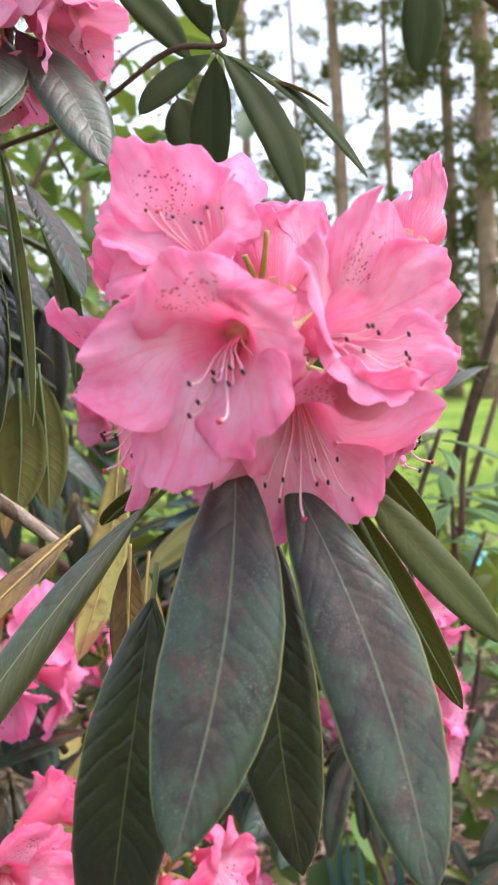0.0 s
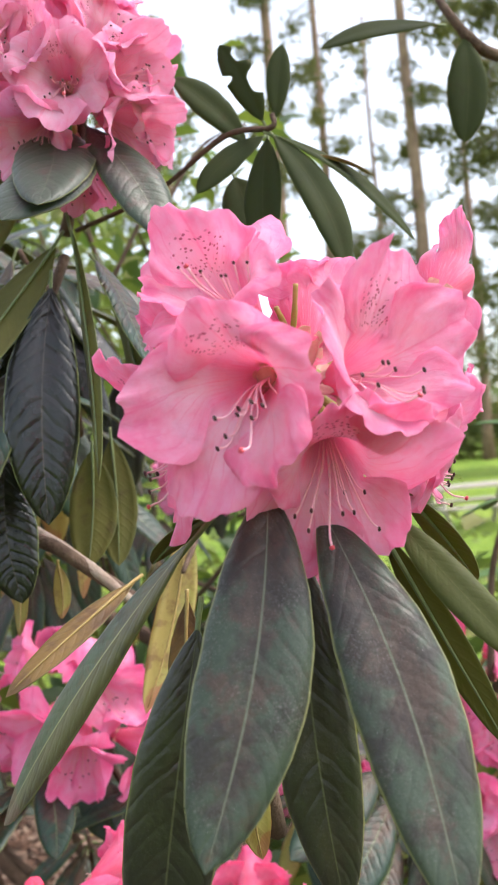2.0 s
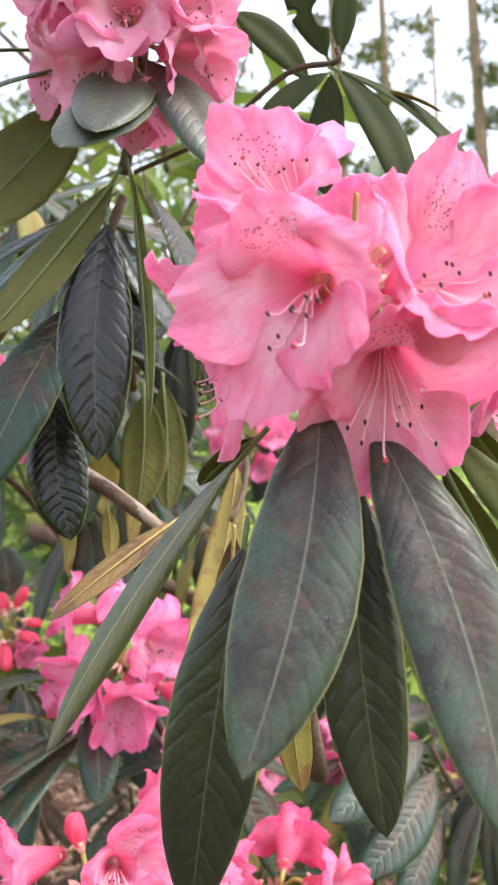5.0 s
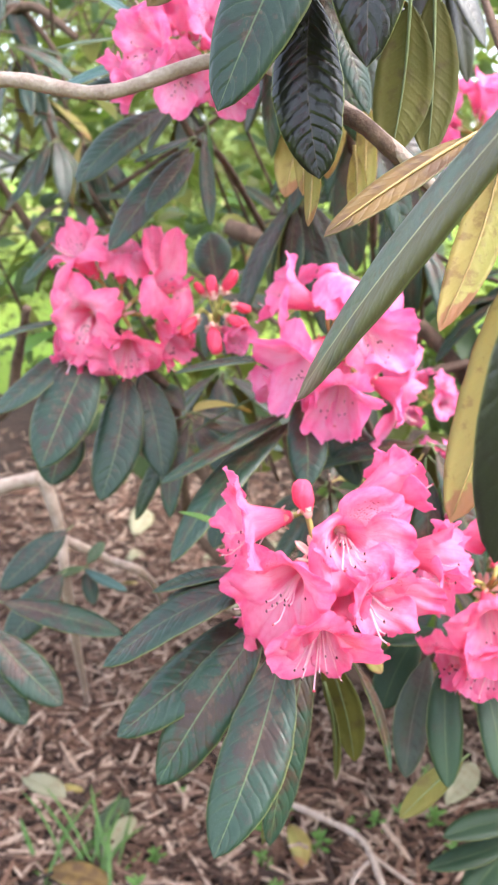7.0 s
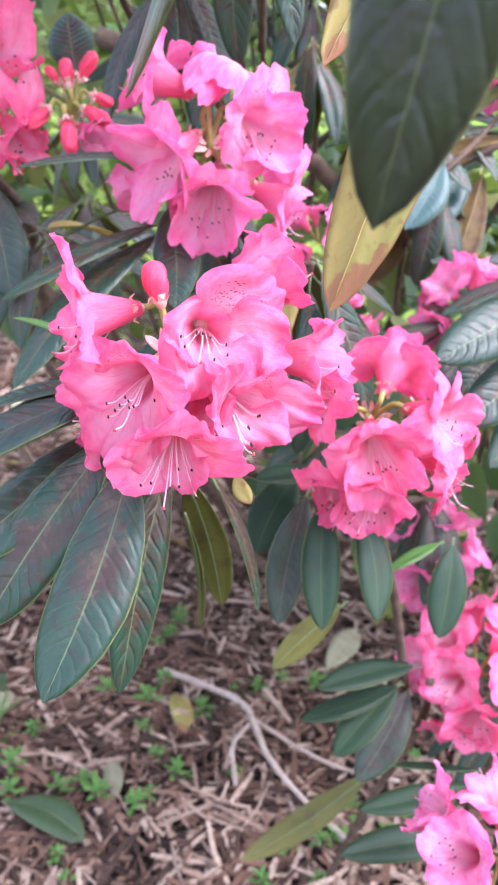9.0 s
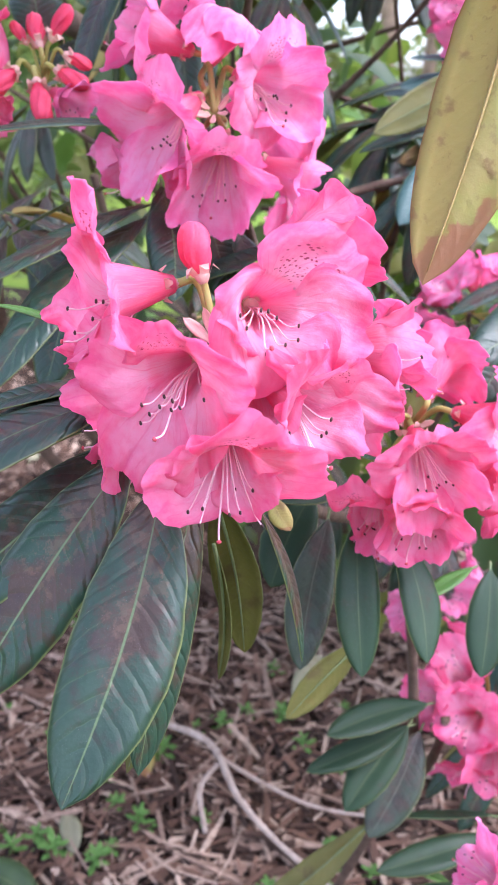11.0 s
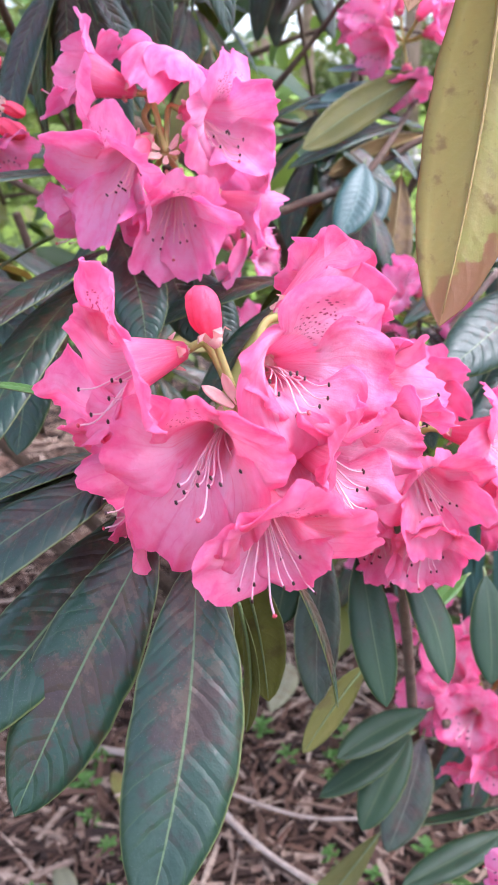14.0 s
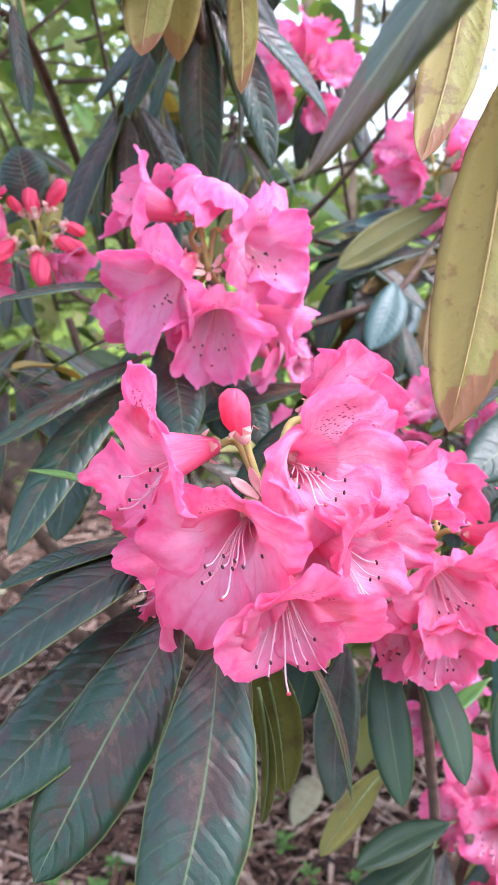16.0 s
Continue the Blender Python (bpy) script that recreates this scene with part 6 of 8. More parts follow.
# extra drooping leaves, half of them coloured for the deep shade behind the front shoots
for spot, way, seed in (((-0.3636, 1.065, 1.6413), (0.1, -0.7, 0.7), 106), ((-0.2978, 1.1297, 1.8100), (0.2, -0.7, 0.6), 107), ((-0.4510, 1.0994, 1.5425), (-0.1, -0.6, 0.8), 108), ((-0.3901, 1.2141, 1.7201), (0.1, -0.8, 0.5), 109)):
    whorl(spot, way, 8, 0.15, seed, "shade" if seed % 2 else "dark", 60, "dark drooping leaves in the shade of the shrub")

# broad dark leaves beside the heads, in front of the lawn
shoot_r = shoot((0.0170, 1.0720, 1.2330), "broad dark blue-green leaves on a brown stem deep in the shrub")
leaf(shoot_r, (0.0006, 1.0574, 1.2528), (-0.0985, 0.9378, 1.2038), (0.1, -0.75, 0.65), 0.0620, "dark", 0.04, 0.15, 0)
leaf(shoot_r, (0.0122, 1.0623, 1.2125), (-0.0699, 0.9438, 1.1380), (0.25, -0.7, 0.65), 0.0600, "dark", 0.04, 0.2, 0)
leaf(shoot_r, (0.0178, 1.0802, 1.1534), (-0.0310, 0.9778, 1.0832), (0.3, -0.8, 0.5), 0.0480, "dark", 0.04, 0.2, 0)
leaf(shoot_r, (0.0181, 1.0929, 1.2790), (-0.0690, 1.0216, 1.2856), (0.0, -0.4, 0.9), 0.0420, "shade", 0.05, 0.2, 0)
stem(shoot_r, [(0.2333, 1.2948, 0.4624), (0.0838, 1.1501, 1.0262), (0.0087, 1.0659, 1.2455)], 0.0050, 0.0035, TWIG, "stem")

# dead twig and strap leaves on the ground
dead_twig = thing("dead_twig", (-0.4762, 1.5836, 0.0600), "pale dry forked twig lying on the mulch", "twig")
stem(dead_twig, [(-0.7002, 1.6183, 0.0600), (-0.5721, 1.5658, 0.1000), (-0.4559, 1.5193, 0.1200), (-0.3659, 1.4117, 0.1100), (-0.2714, 1.3505, 0.0900), (-0.1439, 1.2914, 0.0700)], 0.0085, 0.0055, TWIG_PALE, "branch")
stem(dead_twig, [(-0.4431, 1.5035, 0.1100), (-0.3199, 1.4758, 0.0900), (-0.2135, 1.4615, 0.0800), (-0.0873, 1.4768, 0.0750)], 0.0050, 0.0035, TWIG_PALE, "side_branch")
stem(dead_twig, [(-0.4135, 1.3517, 0.0600), (-0.4475, 1.4242, 0.0900), (-0.4287, 1.4817, 0.1100)], 0.0050, 0.0050, TWIG_PALE, "side_branch")
strap = thing("strap_leaf_clump", (0.1221, 1.5131, 0.4853), "clump of long narrow blue-green leaves", "plant")
leaf(strap, (0.0586, 1.5178, 0.3835), (0.0513, 1.5222, 0.8115), (0.1537, -0.7016, 0.6958), 0.0210, "blue", 0.05, 0.3, 0)
leaf(strap, (0.0901, 1.5204, 0.3839), (0.0665, 1.5192, 0.8028), (0.1537, -0.7016, 0.6958), 0.0210, "blue", 0.05, 0.3, 0)
leaf(strap, (0.1221, 1.5185, 0.3749), (0.1194, 1.5322, 0.8213), (0.1537, -0.7016, 0.6958), 0.0210, "blue", 0.05, 0.3, 0)
leaf(strap, (0.1436, 1.5157, 0.3657), (0.0816, 1.5161, 0.7942), (0.1537, -0.7016, 0.6958), 0.0210, "blue", 0.05, 0.3, 0)
leaf(strap, (0.1635, 1.5266, 0.3850), (0.1478, 1.5431, 0.8394), (0.1537, -0.7016, 0.6958), 0.0210, "blue", 0.05, 0.3, 0)
leaf(strap, (0.0702, 1.5096, 0.3647), (0.0238, 1.5027, 0.7757), (0.1537, -0.7016, 0.6958), 0.0210, "blue", 0.05, 0.3, 0)
leaf(strap, (0.1756, 1.5137, 0.3567), (0.1316, 1.5117, 0.7772), (0.1537, -0.7016, 0.6958), 0.0210, "blue", 0.05, 0.3, 0)
stem(strap, [(0.1902, 1.7478, 0.0300), (0.1308, 1.5211, 0.3857), (0.1211, 1.5222, 0.5042)], 0.0120, 0.0080, TWIG, "stem")
tuft = thing("grass_tuft", (-1.0237, 1.1376, 0.0300), "tuft of long bright green grass in the mulch", "grass")
leaf(tuft, (-1.0157, 1.2170, 0.0300), (-1.0336, 1.4082, 0.1383), (0.0000, -0.3000, 1.0000), 0.0097, "young", 0.14, 0.3, 0)
leaf(tuft, (-0.9232, 1.1851, 0.0300), (-1.0312, 1.3369, 0.1242), (0.0000, -0.3000, 1.0000), 0.0092, "young", 0.14, 0.3, 0)
leaf(tuft, (-0.9314, 1.1899, 0.0300), (-1.0223, 1.3043, 0.0305), (0.0000, -0.3000, 1.0000), 0.0087, "young", 0.14, 0.3, 0)
leaf(tuft, (-0.9828, 1.1571, 0.0300), (-1.1546, 1.2479, 0.0241), (0.0000, -0.3000, 1.0000), 0.0106, "young", 0.14, 0.3, 0)
leaf(tuft, (-0.9574, 1.1829, 0.0300), (-0.9598, 1.3337, 0.0125), (0.0000, -0.3000, 1.0000), 0.0091, "young", 0.14, 0.3, 0)
leaf(tuft, (-1.0597, 1.1219, 0.0300), (-1.0672, 1.2982, -0.0020), (0.0000, -0.3000, 1.0000), 0.0071, "young", 0.14, 0.3, 0)
leaf(tuft, (-0.9585, 1.2563, 0.0300), (-1.1057, 1.3770, 0.1553), (0.0000, -0.3000, 1.0000), 0.0087, "young", 0.14, 0.3, 0)
leaf(tuft, (-0.9753, 1.1796, 0.0300), (-0.9529, 1.3788, 0.0875), (0.0000, -0.3000, 1.0000), 0.0108, "young", 0.14, 0.3, 0)
leaf(tuft, (-0.9426, 1.2036, 0.0300), (-1.0594, 1.2983, 0.0248), (0.0000, -0.3000, 1.0000), 0.0067, "young", 0.14, 0.3, 0)
leaf(tuft, (-1.0884, 1.1391, 0.0300), (-1.1638, 1.2693, -0.0239), (0.0000, -0.3000, 1.0000), 0.0094, "young", 0.14, 0.3, 0)
leaf(tuft, (-1.0409, 1.1611, 0.0300), (-1.0570, 1.3390, 0.0520), (0.0000, -0.3000, 1.0000), 0.0076, "young", 0.14, 0.3, 0)
leaf(tuft, (-1.0389, 1.2028, 0.0300), (-1.2689, 1.3052, 0.1401), (0.0000, -0.3000, 1.0000), 0.0061, "young", 0.14, 0.3, 0)
leaf(tuft, (-0.9989, 1.2354, 0.0300), (-1.2250, 1.3163, 0.1253), (0.0000, -0.3000, 1.0000), 0.0078, "young", 0.14, 0.3, 0)
leaf(tuft, (-0.9817, 1.1572, 0.0300), (-1.1976, 1.2216, 0.0110), (0.0000, -0.3000, 1.0000), 0.0108, "young", 0.14, 0.3, 0)
leaf(tuft, (-1.0931, 1.1842, 0.0300), (-1.0876, 1.4012, 0.1260), (0.0000, -0.3000, 1.0000), 0.0077, "young", 0.14, 0.3, 0)
leaf(tuft, (-1.0507, 1.1788, 0.0300), (-1.0664, 1.3289, 0.0064), (0.0000, -0.3000, 1.0000), 0.0097, "young", 0.14, 0.3, 0)
leaf(tuft, (-0.9912, 1.2404, 0.0300), (-1.2141, 1.3314, 0.1492), (0.0000, -0.3000, 1.0000), 0.0065, "young", 0.14, 0.3, 0)
leaf(tuft, (-1.0583, 1.1843, 0.0300), (-1.0390, 1.3647, 0.0407), (0.0000, -0.3000, 1.0000), 0.0106, "young", 0.14, 0.3, 0)
leaf(tuft, (-1.0046, 1.1774, 0.0300), (-1.1449, 1.2723, 0.0174), (0.0000, -0.3000, 1.0000), 0.0064, "young", 0.14, 0.3, 0)
leaf(tuft, (-1.0975, 1.1752, 0.0300), (-1.0575, 1.3592, 0.0110), (0.0000, -0.3000, 1.0000), 0.0062, "young", 0.14, 0.3, 0)
leaf(tuft, (-0.9389, 1.2293, 0.0300), (-1.0402, 1.3292, 0.0435), (0.0000, -0.3000, 1.0000), 0.0090, "young", 0.14, 0.3, 0)
leaf(tuft, (-0.9631, 1.2105, 0.0300), (-1.0611, 1.3059, 0.0120), (0.0000, -0.3000, 1.0000), 0.0106, "young", 0.14, 0.3, 0)
leaf(tuft, (-1.1060, 1.1510, 0.0300), (-1.1173, 1.3171, -0.0024), (0.0000, -0.3000, 1.0000), 0.0097, "young", 0.14, 0.3, 0)
leaf(tuft, (-0.9508, 1.2341, 0.0300), (-0.9435, 1.3743, 0.0260), (0.0000, -0.3000, 1.0000), 0.0082, "young", 0.14, 0.3, 0)
leaf(tuft, (-1.1072, 1.1874, 0.0300), (-1.2702, 1.2963, 0.0591), (0.0000, -0.3000, 1.0000), 0.0110, "young", 0.14, 0.3, 0)
leaf(tuft, (-0.9880, 1.2544, 0.0300), (-1.0810, 1.3709, 0.0881), (0.0000, -0.3000, 1.0000), 0.0096, "young", 0.14, 0.3, 0)
leaf(tuft, (-1.0150, 1.1706, 0.0300), (-1.1332, 1.2761, 0.0102), (0.0000, -0.3000, 1.0000), 0.0079, "young", 0.14, 0.3, 0)
leaf(tuft, (-0.9624, 1.2640, 0.0300), (-1.0037, 1.4011, 0.0919), (0.0000, -0.3000, 1.0000), 0.0077, "young", 0.14, 0.3, 0)
leaf(tuft, (-1.0824, 1.1388, 0.0300), (-1.1276, 1.3385, 0.0973), (0.0000, -0.3000, 1.0000), 0.0078, "young", 0.14, 0.3, 0)
leaf(tuft, (-0.9883, 1.2327, 0.0300), (-1.0224, 1.3926, 0.1046), (0.0000, -0.3000, 1.0000), 0.0098, "young", 0.14, 0.3, 0)

# long leaves lower in the picture's depth, dark against the ground
# the blue of these blades paints in the sky they reflect
shoot_blue = shoot((-0.1024, 1.5425, 1.4434), "blue-green leaves catching the sky")
leaf(shoot_blue, (-0.1124, 1.5220, 1.4513), (-0.2184, 1.4506, 1.4481), (0.0289, -0.2197, 0.9751), 0.0371, "blue", 0.03, 0.1, 0)
leaf(shoot_blue, (-0.1530, 1.5103, 1.4348), (-0.2242, 1.4386, 1.4109), (0.0730, -0.4753, 0.8768), 0.0412, "blue", 0.03, 0.1, 0)
leaf(shoot_blue, (-0.1646, 1.3742, 1.3382), (-0.1930, 1.2928, 1.2574), (0.1356, -0.8280, 0.5440), 0.0528, "blue", 0.03, 0.2, 0)
stem(shoot_blue, [(-0.3279, 1.3247, 1.2627), (-0.2382, 1.3486, 1.2931), (-0.1638, 1.3700, 1.3234), (-0.0934, 1.5132, 1.4110)], 0.0060, 0.0040, TWIG, "stem")

# long olive leaves to the right, behind the heads
shoot_g = shoot((-0.1357, 1.4354, 1.3185), "long olive and dark leaves fanned out on a brown branch")
leaf(shoot_g, (-0.0881, 1.4968, 1.4458), (-0.2422, 1.3284, 1.3588), (0.0801, 0.9857, 0.1482), 0.0516, "dark", 0.04, 0.2, 0)
leaf(shoot_g, (-0.1081, 1.4666, 1.3821), (-0.2624, 1.3688, 1.3316), (0.0404, -0.2336, 0.9715), 0.0415, "dark", 0.04, 0.2, 0)
leaf(shoot_g, (-0.0845, 1.4636, 1.3677), (-0.2109, 1.3727, 1.3244), (-0.1283, 0.9798, 0.1536), 0.0377, "brown", 0.04, 0.2, 0)
leaf(shoot_g, (-0.1440, 1.4404, 1.3328), (-0.1707, 1.3444, 1.2461), (0.2009, -0.7441, 0.6372), 0.0490, "blue", 0.04, 0.2, 0)
leaf(shoot_g, (-0.2123, 1.4651, 1.2845), (-0.2656, 1.3446, 1.1495), (-0.0331, 0.9781, -0.2055), 0.0592, "brown", 0.04, 0.2, 0)
leaf(shoot_g, (-0.1128, 1.4384, 1.3183), (-0.1306, 1.3161, 1.1678), (-0.0331, 0.9781, -0.2055), 0.0528, "brown", 0.04, 0.2, 0)
leaf(shoot_g, (-0.1411, 1.4132, 1.2689), (-0.1544, 1.3305, 1.2087), (0.2099, -0.7998, 0.5625), 0.0453, "dark", 0.04, 0.2, 0)
leaf(shoot_g, (-0.0169, 1.2480, 1.2285), (-0.1182, 1.1605, 1.1849), (0.0296, -0.1510, 0.9881), 0.0325, "dark", 0.04, 0.2, 0)
leaf(shoot_g, (-0.0226, 1.1694, 1.1753), (-0.0766, 1.0826, 1.1186), (0.1045, -0.7404, 0.6640), 0.0583, "dark", 0.04, 0.2, 0)
leaf(shoot_g, (-0.1778, 1.5209, 1.4029), (-0.2467, 1.4559, 1.4012), (0.0404, -0.2336, 0.9715), 0.0316, "blue", 0.04, 0.2, 0)
stem(shoot_g, [(-0.3318, 1.3818, 1.2566), (-0.2412, 1.4061, 1.2841), (-0.1813, 1.4263, 1.3119), (-0.0918, 1.4596, 1.3607), (0.0219, 1.5506, 1.4083)], 0.0070, 0.0050, TWIG, "stem")
stem(shoot_g, [(-0.0803, 1.2026, 1.1433), (-0.0490, 1.2226, 1.1798), (-0.0050, 1.2496, 1.2284)], 0.0040, 0.0040, TWIG_PALE, "stem")

# the whorl below the grey branch
shoot_l = shoot((-0.5541, 0.9881, 1.6634), "whorl of blue-green leaves below a bare branch")
leaf(shoot_l, (-0.5634, 0.9826, 1.7439), (-0.6390, 0.9602, 1.8405), (0.1213, -0.7003, 0.7035), 0.0416, "blue", 0.03, 0.2, 0)
leaf(shoot_l, (-0.5733, 0.9715, 1.7212), (-0.6408, 0.9285, 1.7695), (0.0926, -0.3895, 0.9164), 0.0307, "blue", 0.03, 0.2, 0)
leaf(shoot_l, (-0.5812, 0.9773, 1.7146), (-0.6560, 0.9019, 1.6993), (0.0892, -0.1537, 0.9841), 0.0308, "mid", 0.03, 0.2, 0)
leaf(shoot_l, (-0.5617, 0.9700, 1.6949), (-0.6467, 0.8696, 1.6483), (0.0926, -0.3895, 0.9164), 0.0343, "blue", 0.03, 0.2, 0)
leaf(shoot_l, (-0.5684, 0.9866, 1.6836), (-0.6571, 0.9106, 1.6492), (0.2651, -0.5190, 0.8126), 0.0272, "dark", 0.03, 0.2, 0)
leaf(shoot_l, (-0.5611, 0.9783, 1.6401), (-0.6235, 0.8793, 1.5581), (0.1376, -0.7145, 0.6860), 0.0539, "dark", 0.03, 0.15, 0)
leaf(shoot_l, (-0.5332, 0.9829, 1.6064), (-0.5732, 0.9212, 1.5789), (0.1484, -0.2760, 0.9496), 0.0203, "dark", 0.03, 0.2, 0)
leaf(shoot_l, (-0.5340, 0.9794, 1.5950), (-0.5911, 0.8866, 1.4841), (0.0891, -0.8545, 0.5118), 0.0474, "dark", 0.03, 0.2, 0)
leaf(shoot_l, (-0.5234, 0.9716, 1.5896), (-0.5491, 0.9064, 1.5231), (0.0770, -0.8045, 0.5889), 0.0389, "dark", 0.03, 0.2, 0)
leaf(shoot_l, (-0.5137, 0.9800, 1.6027), (-0.4887, 0.9436, 1.5085), (0.6571, -0.6279, 0.4171), 0.0202, "dark", 0.03, 0.3, 0)
leaf(shoot_l, (-0.5159, 0.9949, 1.6195), (-0.5058, 0.9614, 1.5200), (0.9632, -0.1231, 0.2390), 0.0137, "young", 0.03, 0.3, 0)
stem(shoot_l, [(-0.5615, 1.2457, 1.4853), (-0.5303, 1.0579, 1.5818), (-0.5387, 0.9926, 1.6099), (-0.5609, 0.9866, 1.6701), (-0.5717, 0.9895, 1.7422)], 0.0050, 0.0030, TWIG, "stem")
stem(bough, [(-1.3025, 1.3823, 1.8507), (-1.2026, 1.4340, 1.8601), (-1.1242, 1.4514, 1.8666), (-1.0300, 1.4473, 1.8076)], 0.0110, 0.0070, TWIG, "branch")
stem(bough, [(-1.2270, 1.6154, 2.1482), (-1.2503, 1.5787, 2.0559), (-1.1552, 1.5821, 1.9807), (-1.2080, 1.5121, 1.9035), (-1.3453, 1.4976, 1.9300)], 0.0090, 0.0060, TWIG, "branch")
stem(bough, [(-1.0950, 1.5535, 2.1037), (-0.9894, 1.5917, 2.0531), (-0.9191, 1.6489, 2.0522), (-0.8452, 1.7309, 2.0931)], 0.0090, 0.0080, TWIG, "branch")
stem(bough, [(-1.1713, 1.4463, 1.8488), (-1.1271, 1.4427, 1.7556), (-1.0914, 1.4304, 1.6461), (-1.0871, 1.4345, 1.5693)], 0.0060, 0.0040, TWIG, "branch")
stem(bough, [(-1.1638, 1.4574, 1.8759), (-1.0949, 1.4673, 1.7878), (-1.0725, 1.4574, 1.7112)], 0.0060, 0.0040, TWIG, "branch")
stem(bough, [(-0.8728, 1.4997, 1.9265), (-0.8465, 1.5321, 1.9976), (-0.8591, 1.5482, 2.0795)], 0.0070, 0.0060, TWIG, "branch")
stem(bough, [(-1.0483, 1.4558, 2.0822), (-1.0291, 1.4374, 1.9798), (-1.0147, 1.4304, 1.9285)], 0.0060, 0.0030, TWIG, "branch")
stem(bough, [(-1.5314, 1.6676, 2.0478), (-1.3889, 1.7407, 2.0587), (-1.2918, 1.7846, 2.0443), (-1.1740, 1.8139, 1.9392)], 0.0120, 0.0080, TWIG, "branch")

# low bare stems and leaves over the mulch
shoot_low = shoot((-0.8733, 1.0433, 1.0958), "long low leaves on bare grey-brown stems over the mulch")
stem(shoot_low, [(-1.0394, 1.0068, 1.0511), (-0.9431, 1.0405, 1.0851), (-0.8664, 1.0503, 1.1090)], 0.0140, 0.0120, TWIG_PALE, "stem")
stem(shoot_low, [(-0.8664, 1.0503, 1.1090), (-0.8540, 1.0642, 1.0114), (-0.8722, 1.0908, 0.8470), (-1.4103, 1.7613, 0.0300)], 0.0110, 0.0070, TWIG_PALE, "stem")
stem(shoot_low, [(-0.8555, 1.0700, 0.9933), (-0.8204, 1.1395, 0.9321), (-0.8025, 1.2401, 0.8481), (-1.5016, 2.3537, 0.0300)], 0.0090, 0.0050, TWIG_PALE, "stem")
stem(shoot_low, [(-1.1359, 1.1511, 1.1235), (-1.0297, 1.1608, 1.1776), (-0.9848, 1.1502, 1.2680), (-0.9079, 1.1013, 1.3707)], 0.0120, 0.0070, TWIG, "stem")
leaf(shoot_low, (-0.7949, 1.0110, 1.0462), (-0.8467, 0.9103, 0.9809), (0.2873, -0.5657, 0.7730), 0.0533, "dark", 0.03, 0.15, 0)
leaf(shoot_low, (-0.7734, 0.8406, 1.0138), (-0.6126, 0.8871, 0.9781), (0.2714, -0.3021, 0.9138), 0.0459, "dark", 0.04, 0.2, 0)
leaf(shoot_low, (-0.7656, 0.9562, 1.0027), (-0.8014, 0.8604, 0.9264), (0.3542, -0.7073, 0.6117), 0.0577, "dark", 0.03, 0.2, 0)
leaf(shoot_low, (-0.7181, 0.7576, 1.0305), (-0.6181, 0.7612, 0.9471), (0.4074, -0.5731, 0.7110), 0.0521, "dark", 0.03, 0.2, 0)
leaf(shoot_low, (-0.7284, 0.7461, 1.0068), (-0.6561, 0.7363, 0.9243), (0.2180, -0.6656, 0.7138), 0.0486, "dark", 0.03, 0.2, 0)
leaf(shoot_low, (-0.7950, 1.0454, 0.9619), (-0.7193, 1.0525, 0.9359), (0.0892, -0.1537, 0.9841), 0.0235, "blue", 0.03, 0.2, 0)
leaf(shoot_low, (-0.7909, 1.0474, 0.9619), (-0.7657, 1.0240, 0.9147), (0.3776, -0.7574, 0.5327), 0.0272, "dark", 0.03, 0.2, 0)
leaf(shoot_low, (-0.7954, 1.0464, 0.9664), (-0.8264, 1.0062, 0.9592), (0.0892, -0.1537, 0.9841), 0.0235, "mid", 0.03, 0.2, 0)
leaf(shoot_low, (-0.7918, 1.0494, 0.9707), (-0.7820, 1.0842, 0.9968), (0.3145, -0.6228, 0.7164), 0.0221, "mid", 0.03, 0.2, 0)

# tangle of thin dead twigs behind the whorl
tangle = thing("twig_tangle", (-1.0956, 1.5793, 1.8540), "tangle of thin dark dead twigs inside the shrub", "twigs")
stem(tangle, [(-1.0702, 1.4305, 1.8110), (-1.0284, 1.3800, 1.8680), (-1.0751, 1.4415, 1.9653), (-1.0823, 1.4509, 2.0260)], 0.0036, 0.0008, TWIG, "twig")
stem(tangle, [(-1.2591, 1.6666, 1.8647), (-1.2034, 1.6866, 1.8973), (-1.1941, 1.7379, 1.9680), (-1.1301, 1.7623, 1.9925)], 0.0034, 0.0008, TWIG, "twig")
stem(tangle, [(-1.1050, 1.8574, 2.1676), (-0.9919, 1.8458, 2.1711), (-0.9613, 1.9306, 2.2227), (-0.8843, 1.9708, 2.2390)], 0.0021, 0.0008, TWIG, "twig")
stem(tangle, [(-0.9107, 1.3036, 1.9954), (-0.9203, 1.3640, 2.0456), (-0.9191, 1.4046, 2.0994), (-0.8886, 1.3673, 2.1186)], 0.0028, 0.0008, TWIG, "twig")
stem(tangle, [(-1.2071, 1.3592, 1.7408), (-1.1585, 1.4167, 1.6993), (-1.0919, 1.4264, 1.6712), (-1.0311, 1.4493, 1.6600)], 0.0031, 0.0008, TWIG, "twig")
stem(tangle, [(-0.8857, 1.6991, 1.6863), (-0.7797, 1.7564, 1.6832), (-0.6752, 1.7871, 1.6725), (-0.6218, 1.8636, 1.6755)], 0.0028, 0.0008, TWIG, "twig")
stem(tangle, [(-0.8566, 1.6861, 1.7053), (-0.8251, 1.7221, 1.7996), (-0.8387, 1.7745, 1.9140), (-0.8296, 1.8175, 2.0099)], 0.0037, 0.0008, TWIG, "twig")
stem(tangle, [(-1.2034, 1.3069, 1.8896), (-1.1669, 1.3818, 1.9516), (-1.1350, 1.4085, 1.9973), (-1.0930, 1.4622, 2.0725)], 0.0026, 0.0008, TWIG, "twig")
